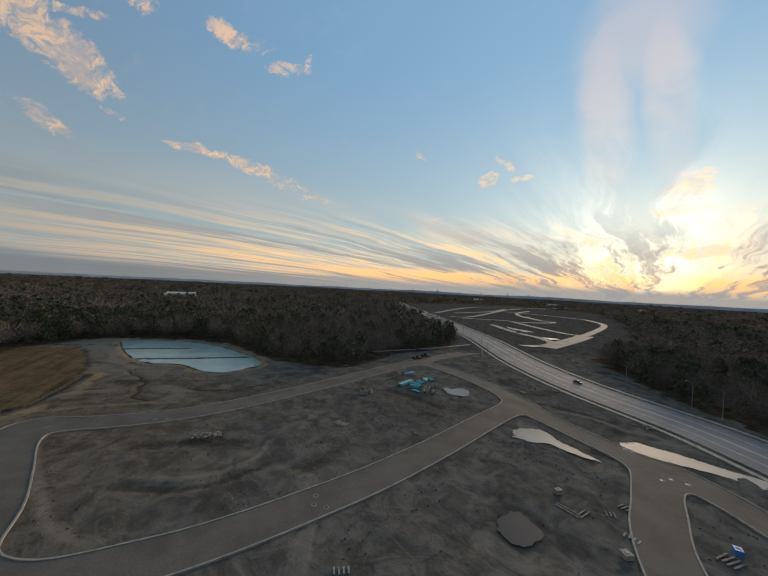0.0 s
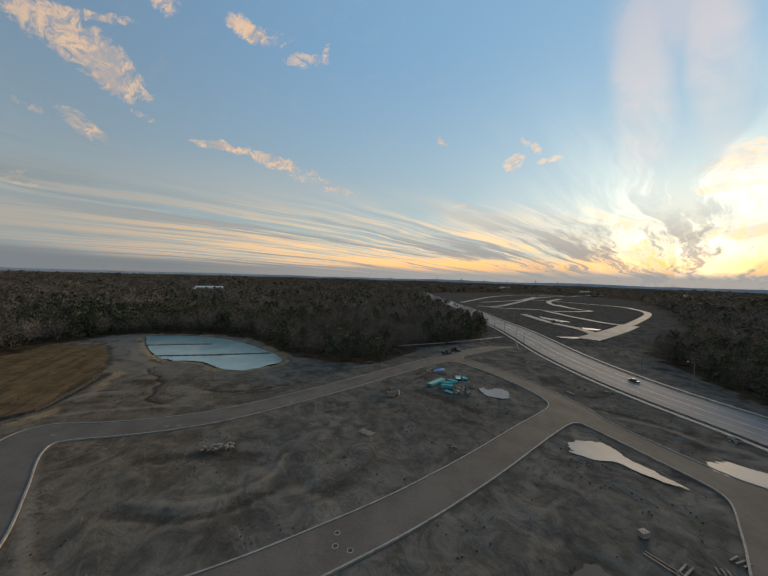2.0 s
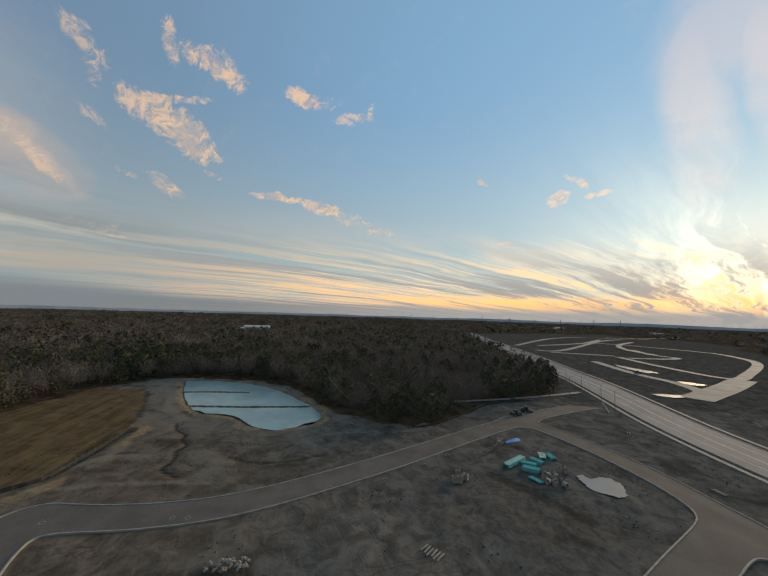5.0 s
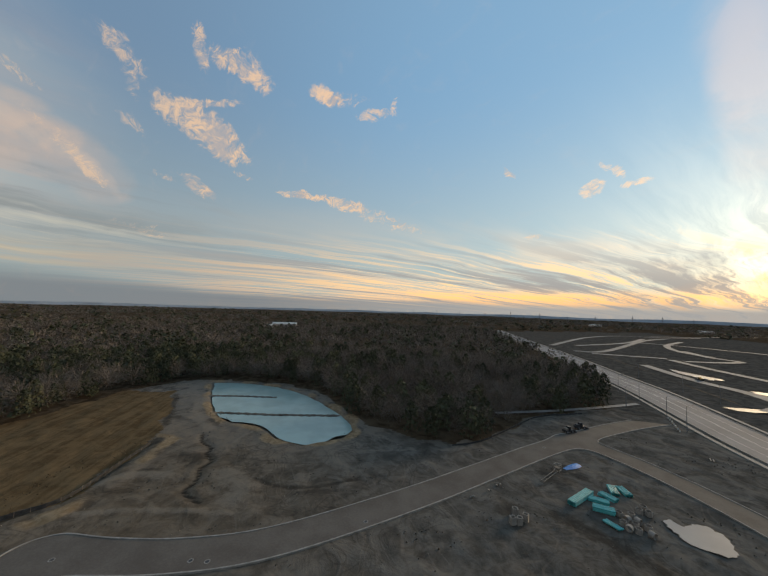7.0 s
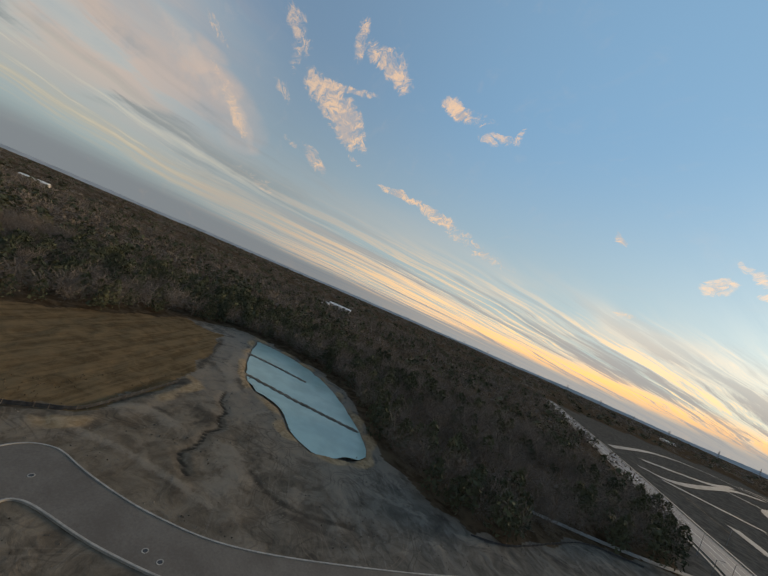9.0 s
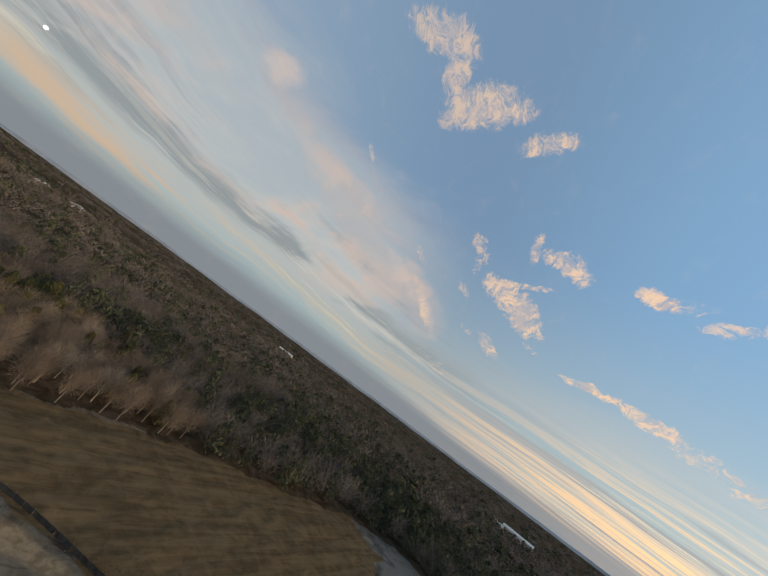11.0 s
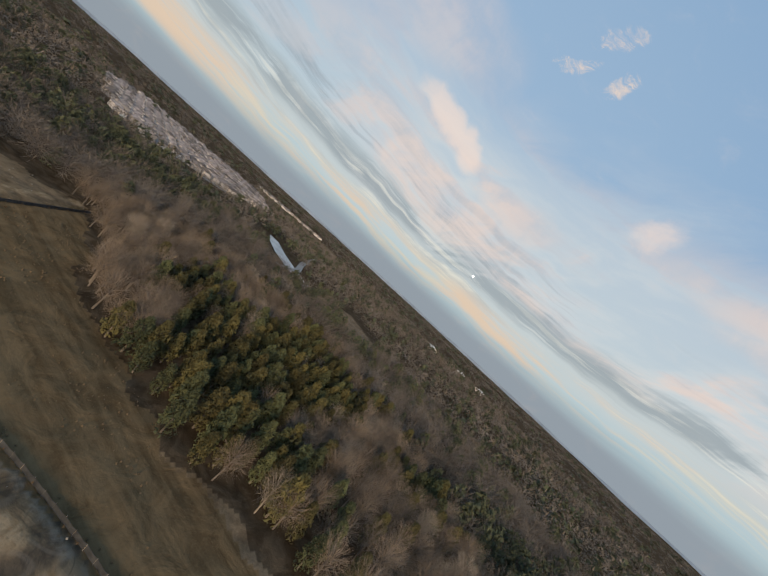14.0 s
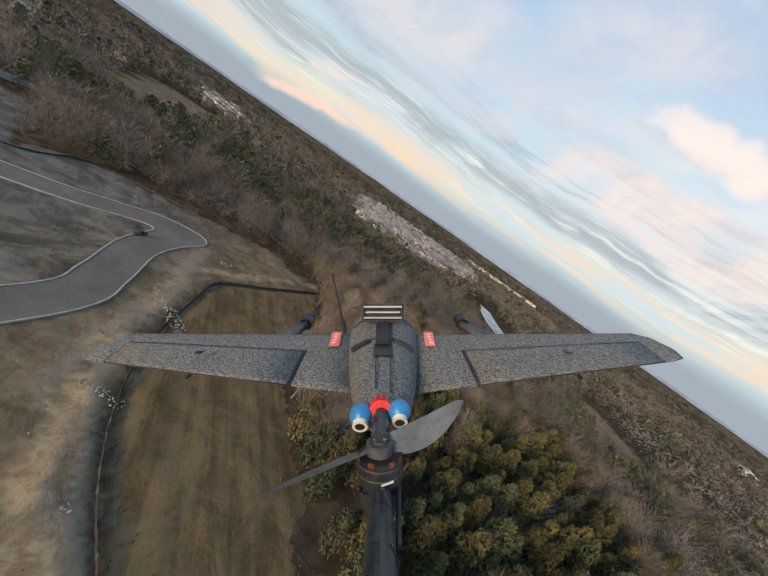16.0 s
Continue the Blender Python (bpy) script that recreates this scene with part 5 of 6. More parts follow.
def trench_box(x, y, turn):
    """A steel lifting frame with a long arm, as parked on the site."""
    ob = thing("steel_frame", x, y, turn, "pale steel cab frame with a long lattice arm on bare earth", "frame", "", GROUND_Z)
    for sx in (-0.8, 0.8):
        for sy in (-0.8, 0.8):
            bm = bmesh.new()
            box(bm, (0.14, 0.14, 1.9), (sx, sy, -0.05))
            part("post", bm, CONCRETE, ob)
    for zz in (0.2, 1.85):
        bm = bmesh.new()
        for sx, sy, w, d in ((0, -0.8, 1.74, 0.16), (0, 0.8, 1.74, 0.16), (-0.8, 0, 0.16, 1.44), (0.8, 0, 0.16, 1.44)):
            box(bm, (w, d, 0.16), (sx, sy, zz))
        part("ring_beam", bm, CONCRETE, ob)
    bm = bmesh.new()
    box(bm, (1.5, 1.5, 0.08), (0, 0, 1.0))
    part("deck", bm, WOOD, ob)
    for sy in (-0.45, 0.45):
        bm = bmesh.new()
        tube(bm, (-0.9, sy, 0.3), (-11.0, sy, 0.2), 0.11, 8)
        part("rail", bm, WOOD, ob)
    for k in range(5):
        bm = bmesh.new()
        tube(bm, (-2 - 2.2 * k, -0.45, 0.26), (-2 - 2.2 * k, 0.45, 0.26), 0.07, 6)
        part("rung", bm, WOOD, ob)


trench_box(7.2, 163.6, 57)


def wheel(parent, x, y, radius, width):
    bm = bmesh.new()
    tube(bm, (x, y - width / 2, radius), (x, y + width / 2, radius), radius, 18, radius * 0.42)
    w = part("wheel", bm, DARKIRON, parent, "black rubber tyre on a rim")
    bm = bmesh.new()
    tube(bm, (x, y - width * 0.4, radius), (x, y + width * 0.4, radius), radius * 0.58, 14)
    part("rim", bm, GALV, w)


def loader(x, y, turn, paint, label, size_of=1.0):
    """A wheeled loader with cab, engine cover, arms and bucket."""
    ob = thing("wheel_loader", x, y, turn, label, "loader", "parked site machines", GROUND_Z + 0.12)
    for name, size, at, mat in (("chassis", (4.6, 1.3, 0.5), (0, 0, 0.7), DARKIRON), ("engine_cover", (1.7, 1.5, 1.0), (-1.4, 0, 1.15), paint), ("counterweight", (0.5, 1.7, 0.8), (-2.4, 0, 0.8), DARKIRON),
                                ("cab", (1.4, 1.4, 1.5), (0.1, 0, 1.15), GLASS), ("roof", (1.6, 1.6, 0.14), (0.1, 0, 2.62), paint)):
        bm = bmesh.new()
        box(bm, size, at, taper=0.92 if name in ("engine_cover", "cab") else 1.0, bevel=0.06)
        part(name, bm, mat, ob)
    for sx in (-1.35, 1.35):
        for sy in (-0.9, 0.9):
            wheel(ob, sx, sy, 0.68, 0.5)
    for sy in (-0.45, 0.45):
        bm = bmesh.new()
        tube(bm, (0.9, sy, 1.5), (2.8, sy, 0.55), 0.13, 8)
        part("lift_arm", bm, paint, ob)
    bm = bmesh.new()
    box(bm, (0.9, 2.3, 0.75), (3.1, 0, 0.05), (0, 12, 0), taper=0.8, bevel=0.05)
    part("bucket", bm, DARKIRON, ob)
    ob.scale = (size_of, size_of, size_of)


loader(25.2, 208.3, 28, DARKIRON, "dark wheel loader parked at the street's edge")
loader(19.0, 201.3, 35, WOOD, "dusty grey loader parked at the street's edge")
loader(152.8, 370.2, 100, YELLOW, "yellow wheel loader parked by a flooded track")
loader(-57.4, -78.0, 65, DARKIRON, "small dark loader parked at the street corner", 0.55)


def lamp_post(x, y, turn, tall=11.0):
    ob = thing("street_lamp", x, y, turn, "tall thin grey steel street lamp beside the main road", "street lamp", "lamps along the main road", GROUND_Z)
    bm = bmesh.new()
    limb(bm, (0, 0, -0.1), (0, 0, tall), 0.16, 0.09, 8)
    part("pole", bm, GALV, ob)
    bm = bmesh.new()
    box(bm, (0.5, 0.5, 0.35), (0, 0, -0.05), bevel=0.04)
    part("base", bm, CONCRETE, ob)
    bm = bmesh.new()
    limb(bm, (0, 0, tall - 0.1), (2.2, 0, tall + 0.5), 0.07, 0.05, 6)
    arm = part("arm", bm, GALV, ob)
    bm = bmesh.new()
    box(bm, (0.8, 0.3, 0.14), (2.4, 0, tall + 0.42), taper=0.8, bevel=0.03)
    part("lamp_head", bm, DARKIRON, arm)


for x, y in ((58.1, 284.7), (70.5, 296.2), (61.1, 259.0), (71.5, 269.5), (71.5, 241.0), (71.0, 224.0)):
    lamp_post(x, y, 5)
for x, y in ((118.8, 287.5), (115.1, 316.2), (116.4, 186.3), (121.4, 162.6), (130.1, 137.2), (132.4, 127.1), (107.7, 360.9)):
    lamp_post(x, y, 175)


def barrel(x, y):
    ob = thing("traffic_barrel", x, y, 0, "small pale traffic barrel with orange bands by the junction", "barrel", "barrels at the junction", GROUND_Z + 0.15)
    bm = bmesh.new()
    limb(bm, (0, 0, 0.06), (0, 0, 1.0), 0.28, 0.22, 10)
    part("drum", bm, LINE, ob)
    bm = bmesh.new()
    limb(bm, (0, 0, -0.02), (0, 0, 0.08), 0.42, 0.40, 10)
    part("foot", bm, DARKIRON, ob)
    for zz in (0.35, 0.65):
        bm = bmesh.new()
        limb(bm, (0, 0, zz), (0, 0, zz + 0.14), 0.275 - zz * 0.05, 0.265 - zz * 0.05, 10)
        part("band", bm, YELLOW, ob)


for k in range(9):
    barrel(67.0 + 0.6 * k, 221 + 2.3 * k + (k % 3) * 0.6)

# sewer covers and patches on the streets
for x, y in ((-13.2, 67.5), (-12.9, 64.9), (-10.3, 64.4), (-94.6, 89.0), (-70.0, 97.6), (-66.8, 98.5), (70.0, 81.4), (72.7, 82.0), (75.2, 80.2), (-42.0, 119.7), (6.2, 181.0)):
    ob = thing("manhole_cover", x, y, 0, "round pale manhole frame set in the street", "manhole cover", "manhole covers in the streets", 0.012)
    bm = bmesh.new()
    tube(bm, (0, 0, -0.05), (0, 0, 0.02), 0.55, 16, 0.16)
    part("frame", bm, CONCRETE, ob)
    bm = bmesh.new()
    tube(bm, (0, 0, -0.05), (0, 0, 0.012), 0.38, 14)
    part("lid", bm, DARKIRON, ob)


def car(x, y, turn):
    ob = thing("car", x, y, turn, "dark saloon car on the main road", "car", "", 0.03)
    bm = bmesh.new()
    box(bm, (4.5, 1.8, 0.62), (0, 0, 0.28), bevel=0.14)
    body = part("body", bm, DARKIRON, ob)
    bm = bmesh.new()
    box(bm, (2.4, 1.55, 0.55), (-0.2, 0, 0.88), taper=0.72, bevel=0.06)
    part("cabin", bm, GLASS, ob)
    bm = bmesh.new()
    box(bm, (1.5, 1.15, 0.05), (-0.2, 0, 1.41), bevel=0.02)
    part("roof", bm, DARKIRON, ob)
    for sx in (-1.4, 1.4):
        for sy in (-0.82, 0.82):
            wheel(ob, sx, sy, 0.32, 0.22)
    for sy in (-0.6, 0.6):
        bm = bmesh.new()
        box(bm, (0.08, 0.4, 0.14), (2.22, sy, 0.55))
        part("headlight", bm, LINE, body)
        bm = bmesh.new()
        box(bm, (0.08, 0.4, 0.12), (-2.22, sy, 0.58))
        part("tail_light", bm, YELLOW, body)


car(99.5, 166.0, -76)

# loose stones and clods over the bare ground, and tussocks in the straw field
srng = np.random.default_rng(3)


def litter(name, count, keep, size, mat, label, flat=0.6):
    x, y = srng.uniform(-135, 110, count), srng.uniform(-125, 240, count)
    ok = keep(x, y)
    x, y = x[ok], y[ok]
    c = np.stack([x, y, np.full(x.shape, GROUND_Z)], 1)
    tris = []
    for k in range(4):
        a = k * np.pi / 2 + srng.random(len(x))
        s = size * srng.uniform(0.4, 1.3, len(x))
        p = np.stack([np.cos(a) * s, np.sin(a) * s, np.full(len(x), -0.15)], 1)
        q = np.stack([np.cos(a + 1.7) * s, np.sin(a + 1.7) * s, np.full(len(x), -0.15)], 1)
        top = np.stack([srng.normal(0, 0.15, len(x)) * s, srng.normal(0, 0.15, len(x)) * s, s * flat], 1)
        tris.append(np.stack([c + p, c + q, c + top], 1))
    return tagged(new(name, tri_mesh(name, np.concatenate(tris), mat)), label, "stones", kind="stuff")


def on_bare(x, y):
    return (street_field(x, y) > 1.5) & (away(x, y, COLLECTOR) > 16) & inside(x, y, OPEN_LAND) & ~inside(x, y, POND_LINE)


CLOD = material("dark_clods", (0.05, 0.043, 0.034), (0.11, 0.092, 0.072), 0.5, 4.0, 0.95, 0.3)
TUSSOCK = material("dry_tussocks", (0.080, 0.052, 0.028), (0.130, 0.086, 0.046), 0.3, 3.0, 0.95, 0.0)
litter("loose_stones", 2600, lambda x, y: on_bare(x, y) & ~inside(x, y, FIELD), 0.20, STONE, "pale loose stones scattered over bare earth")
litter("earth_clods", 9000, lambda x, y: on_bare(x, y) & ~inside(x, y, FIELD) & (ripple(x, y, 9.0, 7.0) > 0.1), 0.26, CLOD, "dark clods and weeds over the bare earth", 0.5)
litter("dry_tussocks", 26000, lambda x, y: inside(x, y, FIELD) & (ripple(x, y, 6.0, 9.0) > -0.35), 0.2, TUSSOCK, "dry straw tussocks over the brown field", 1.1)


def silt_fence(line, label):
    """A low black fabric fence on wooden stakes, along a line of the plan."""
    ob = tagged(new("silt_fence"), label, "fence")
    steps = np.concatenate([[0], np.cumsum(np.linalg.norm(np.diff(line, axis=0), axis=1))])
    posts = [Vector((np.interp(s, steps, line[:, 0]), np.interp(s, steps, line[:, 1]), -0.35)) for s in np.arange(0, steps[-1], 2.6)]
    bm = bmesh.new()
    box(bm, (0.07, 0.07, 1.35), (0, 0, -0.35))
    shared = part("stake", bm, WOOD, ob)
    shared.matrix_basis = Matrix.Translation(posts[0])
    for p in posts[1:]:
        stake = new("stake", shared.data)
        stake.parent = ob
        stake.matrix_basis = Matrix.Translation(p + Vector((random.uniform(-0.06, 0.06), random.uniform(-0.06, 0.06), random.uniform(-0.08, 0.08))))
    for a, b in zip(posts[:-1], posts[1:]):
        bm = bmesh.new()
        along_it = (b - a)
        side = Vector((-along_it.y, along_it.x, 0)).normalized()
        rows = []
        for k in range(4):
            u = k / 3
            sag = 0.10 * math.sin(math.pi * u)
            rows.append([bm.verts.new(a + along_it * u + side * (d + 0.04 * math.sin(k * 2.0)) + Vector((0, 0, z))) for d, z in ((-0.03, -0.2), (-0.015, 0.85 - sag), (0.015, 0.85 - sag), (0.25, -0.2))])
        for p, q in zip(rows[:-1], rows[1:]):
            for k in range(3):
                bm.faces.new((p[k], p[k + 1], q[k + 1], q[k]))
        part("fabric_panel", bm, DARKIRON, ob)


silt_fence(DITCH, "low black silt fence on wooden stakes along the straw field")
silt_fence(curve([(30.0, -60.0), (-10.8, -81.6), (-17.0, -101.8), (-37.8, -110.2), (-51.9, -115.0)], 3.0), "low black silt fence on wooden stakes along the wood")
silt_fence(curve([(-26.6, 169.5), (-14.5, 180.5), (8.4, 216.6), (25.0, 228.5), (33.5, 233.3)], 3.0), "low black silt fence on wooden stakes beside the dark wood")


# ---------------------------------------------------------------- farther country
TRACK = material("pale_track", (0.155, 0.150, 0.143), (0.26, 0.252, 0.24), 0.05, 1.0, 0.9, 0.1)


def track(points, width, label, step=8.0, offset=0.10):
    line = curve(points, step)
    d = np.gradient(line, axis=0)
    d /= np.linalg.norm(d, axis=1)[:, None]
    nrm = np.stack([-d[:, 1], d[:, 0]], 1)
    bm = bmesh.new()
    rows = []
    for c, n in zip(line, nrm):
        ring = []
        for s in (-0.5, 0.5):
            x, y = c + n * s * width
            ring.append(bm.verts.new((x, y, float(far_height(np.array([x]), np.array([y]))[0]) + offset)))
        rows.append(ring)
    for a, b in zip(rows[:-1], rows[1:]):
        bm.faces.new((a[0], a[1], b[1], b[0]))
    tagged(part("road", bm, TRACK), label, "road", kind="structure")


NEW_STREET = "pale unpaved street of the new subdivision"
for k, points in enumerate([
        [(145.2, 445.4), (148.2, 368.7), (158.0, 333.1), (155.8, 300.3), (136.7, 272.8)],
        [(198.0, 510.2), (203.6, 433.5), (220.5, 372.1), (260.5, 407.3), (354.6, 523.4), (387.1, 601.7), (389.0, 660.6), (317.5, 745.5), (269.0, 777.0)],
        [(274.9, 638.8), (266.3, 566.2), (278.6, 534.7), (246.5, 512.1), (208.7, 502.6)],
        [(398.0, 1032.1), (589.9, 1192.9), (817.0, 1337.4)],
        [(229.7, 369.4), (188.3, 324.9), (136.7, 273.9)],
        [(91.6, 615.6), (209.3, 862.1), (313.4, 988.7), (413.8, 992.9), (555.0, 1130.3)],
        [(106.2, 546.1), (152.2, 570.9), (304.0, 833.6), (389.9, 938.0)],
        [(374.4, 849.7), (298.3, 734.5), (265.7, 630.9), (271.0, 569.0)],
        [(122.7, 527.3), (165.1, 522.7), (199.1, 520.2)],
        [(131.2, 633.9), (242.5, 751.0), (330.2, 898.6)]]):
    track(points, 9.0 if k != 4 else 16.0, NEW_STREET, offset=0.10 + 0.006 * k)
track([(120.0, -90.0), (48.1, -128.8), (67.0, -173.5), (190.3, -255.1), (331.7, -386.4), (547.1, -554.6)], 12.0, "pale far road between woods", offset=0.2)
track([(-235.0, -221.1), (-266.0, -242.1), (-305.7, -308.4), (-368.4, -397.1), (-474.4, -537.5)], 7.0, "pale lane through the woods", offset=0.2)
track([(-9.3, 216.7), (23.1, 234.5), (51.3, 253.4), (69.9, 267.1)], 3.0, "pale worn footpath past the dark wood", offset=0.05)
pool("puddle", [(158.7, 429.8), (164.2, 409.6), (169.7, 396.3), (173.8, 383.4), (164.4, 375.7), (158.9, 388.3), (155.0, 408.1)], 0.06, PUDDLE, "flooded track shining with evening sky", 4.0, 5)
pool("puddle", [(164.6, 338.3), (172.6, 337.0), (178.7, 329.6), (169.5, 324.4), (163.3, 328.3)], 0.06, PUDDLE, "shallow pale puddle on graded earth", 3.0, 6)
pool("puddle", [(115.5, 279.8), (125.4, 281.7), (138.3, 282.5), (128.4, 274.1), (118.5, 273.9)], 0.06, PUDDLE, "shallow pale puddle beside the main road", 3.0, 7)
bm = bmesh.new()
bm.faces.new([bm.verts.new((x, y, 0.12)) for x, y in WHITE_LOT])
tagged(part("pavement", bm, material("white_gravel", (0.30, 0.29, 0.28), (0.55, 0.54, 0.52), 0.08, 0.8, 0.9, 0.3)), "pale gravel lot cut into the woods", "lot", kind="structure")


def house_kind(seed):
    r = random.Random(seed)
    w, d, h, rise = r.uniform(9, 12), r.uniform(10.0, 13.0), r.uniform(5.6, 6.6), r.uniform(2.4, 3.4)
    ob = new("house")
    bm = bmesh.new()
    box(bm, (w, d, h + 0.4), (0, 0, -0.4))
    box(bm, (w * 0.5, 3.0, 3.2), (w * 0.18, -d / 2 - 1.5, -0.4))
    walls = part("wall", bm, WALL, ob)
    bm = bmesh.new()
    e = 0.5
    v = [bm.verts.new(p) for p in ((-w / 2 - e, -d / 2 - e, h - 0.1), (w / 2 + e, -d / 2 - e, h - 0.1), (w / 2 + e, d / 2 + e, h - 0.1), (-w / 2 - e, d / 2 + e, h - 0.1),
                                   (0, -d / 2 * 0.55, h + rise), (0, d / 2 * 0.55, h + rise))]
    for f in ((0, 1, 4), (1, 2, 5, 4), (2, 3, 5), (3, 0, 4, 5), (3, 2, 1, 0)):
        bm.faces.new([v[i] for i in f])
    part("roof", bm, ROOF, ob)
    for sx in (-w * 0.25, w * 0.25):
        bm = bmesh.new()
        box(bm, (1.6, 0.12, 1.4), (sx, -d / 2 - 0.03, h - 2.2))
        part("window", bm, GLASS, ob)
    bm = bmesh.new()
    box(bm, (w * 0.36, 0.1, 2.3), (w * 0.18, -d / 2 - 3.02, -0.2))
    part("garage_door", bm, LINE, ob)
    return ob


HOUSES = [house_kind(s) for s in range(5)]
fresh = list(HOUSES)
hr = random.Random(9)
for outline, turn, limit in ((HOUSE_FIELDS[0], 28, 210), (HOUSE_FIELDS[1], -35, 34), (HOUSE_FIELDS[2], 10, 30)):
    xs, ys = [p[0] for p in outline], [p[1] for p in outline]
    cx, cy = sum(xs) / len(xs), sum(ys) / len(ys)
    ca, sa = math.cos(radians(turn)), math.sin(radians(turn))
    spots = []
    for i in range(-16, 17):
        for j in range(-26, 27):
            u, w = j * 14.5 + hr.uniform(-1, 1), i * 31 + (9 if j % 2 else -9) * (1 if i % 2 else -1) + hr.uniform(-1.5, 1.5)
            u, w = u, i * 30 + hr.uniform(-1.5, 1.5)
            x, y = cx + ca * u - sa * w, cy + sa * u + ca * w
            if inside(np.array([x]), np.array([y]), outline)[0]:
                spots.append((math.hypot(x, y), x, y, i))
    spots.sort()
    for _, x, y, i in spots[:limit]:
        ob = fresh.pop() if fresh else copy_thing(hr.choice(HOUSES), Matrix.Identity(4))
        ob.matrix_basis = pose(x, y, float(far_height(np.array([x]), np.array([y]))[0]) - 0.2, 0, 0, turn + 180 * (i % 2) + hr.uniform(-4, 4))
        tagged(ob, "two-storey pale house with a grey hipped roof", "house", "houses of the far neighbourhood")
    if turn == 28:
        for i in range(-8, 9, 2):
            a, b = (cx - ca * 300 - sa * (i * 30 + 15), cy - sa * 300 + ca * (i * 30 + 15)), (cx + ca * 300 - sa * (i * 30 + 15), cy + sa * 300 + ca * (i * 30 + 15))
            pts = [p for p in (np.array(a) + (np.array(b) - np.array(a)) * u for u in np.linspace(0, 1, 41)) if inside(np.array([p[0]]), np.array([p[1]]), outline)[0]]
            if len(pts) > 3:
                track([tuple(p) for p in pts[::3]], 8.0, "pale street between the far houses", offset=0.25)


def hall(x, y, turn, size, label):
    """A long low hall with a shallow gable roof and a row of doors."""
    w, d, h = size
    ob = thing("warehouse", x, y, turn, label, "warehouse", "", float(far_height(np.array([x]), np.array([y]))[0]) - 0.3)
    bm = bmesh.new()
    box(bm, (w, d, h), (0, 0, -0.3))
    part("wall", bm, WALL, ob)
    bm = bmesh.new()
    v = [bm.verts.new(p) for p in ((-w / 2 - 0.4, -d / 2 - 0.4, h - 0.32), (w / 2 + 0.4, -d / 2 - 0.4, h - 0.32), (w / 2 + 0.4, d / 2 + 0.4, h - 0.32), (-w / 2 - 0.4, d / 2 + 0.4, h - 0.32),
                                   (-w / 2 - 0.4, 0, h + d * 0.12), (w / 2 + 0.4, 0, h + d * 0.12))]
    for f in ((0, 1, 5, 4), (2, 3, 4, 5), (1, 2, 5), (3, 0, 4), (3, 2, 1, 0)):
        bm.faces.new([v[i] for i in f])
    part("roof", bm, LINE, ob, "white metal roof")
    for k in range(int(w // 9)):
        bm = bmesh.new()
        box(bm, (4.5, 0.14, 4.2), (-w / 2 + 5 + 9 * k, -d / 2 - 0.06, -0.1))
        part("door", bm, GLASS, ob)


hall(-477.2, 713.5, 30, (56, 24, 8), "long low white warehouse in a woodland clearing")
hall(-493.6, 674.6, 30, (20, 14, 6), "small white hall beside the warehouse")
for x, y, t in ((-847.3, -322.9, 20), (-891.7, -277.7, 15), (-793.3, -395.3, 40), (-1022.1, 275.6, 60), (803.3, 1568.8, 10), (1106.4, 1402.1, 70), (486.8, 1737.8, 20)):
    hall(x, y, t, (46, 22, 7), "pale far hall among the woods")


def mast(x, y, tall):
    ob = thing("power_mast", x, y, 10, "thin grey transmission mast on the horizon", "mast", "masts on the horizon", float(far_height(np.array([x]), np.array([y]))[0]) - 0.5)
    for sx, sy in ((-3, -3), (3, -3), (3, 3), (-3, 3)):
        bm = bmesh.new()
        limb(bm, (sx, sy, 0), (sx * 0.1, sy * 0.1, tall), 0.6, 0.4, 4)
        part("leg", bm, GALV, ob)
    for k in (0.72, 0.86):
        bm = bmesh.new()
        limb(bm, (-8, 0, tall * k), (8, 0, tall * k), 0.6, 0.6, 4)
        part("crossarm", bm, GALV, ob)


for k in range(11):
    mast(-620 + 210 * k, 2900 + 60 * math.sin(k * 2.1), 52 + 9 * math.sin(k * 1.7))

# the moon, low over the woods; its reflected sunlight is made as emission
bm = bmesh.new()
bmesh.ops.create_uvsphere(bm, u_segments=32, v_segments=16, radius=17.0)
for f in bm.faces:
    f.smooth = True
moon_mat = bpy.data.materials.new("glowing_moon")
moon_mat.use_nodes = True
n = Nodes(moon_mat.node_tree)
e = n.add("ShaderNodeEmission")
n.link(n.mix(n.ramp(n.noise(n.add("ShaderNodeTexCoord").outputs["Object"], 0.06, 4.0), 0.35, 0.65), (0.75, 0.78, 0.80), (1.0, 0.98, 0.94)), e.inputs[0])
n.link(e.outputs[0], n.add("ShaderNodeOutputMaterial").inputs[0])
moon = part("moon", bm, moon_mat)
moon.location = direction(-124.5, 11.1) * 4200
tagged(moon, "small pale full moon low in the evening sky", "moon", kind="structure")

# far rim of the land, its haze painted in as pale blue-grey
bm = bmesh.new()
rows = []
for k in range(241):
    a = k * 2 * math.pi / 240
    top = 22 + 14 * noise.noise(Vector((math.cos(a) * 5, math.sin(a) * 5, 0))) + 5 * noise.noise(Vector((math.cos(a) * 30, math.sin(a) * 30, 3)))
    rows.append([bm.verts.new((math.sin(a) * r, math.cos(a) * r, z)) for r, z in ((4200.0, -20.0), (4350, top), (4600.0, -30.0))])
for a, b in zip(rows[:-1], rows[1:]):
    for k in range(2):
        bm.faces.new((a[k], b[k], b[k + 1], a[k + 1]))
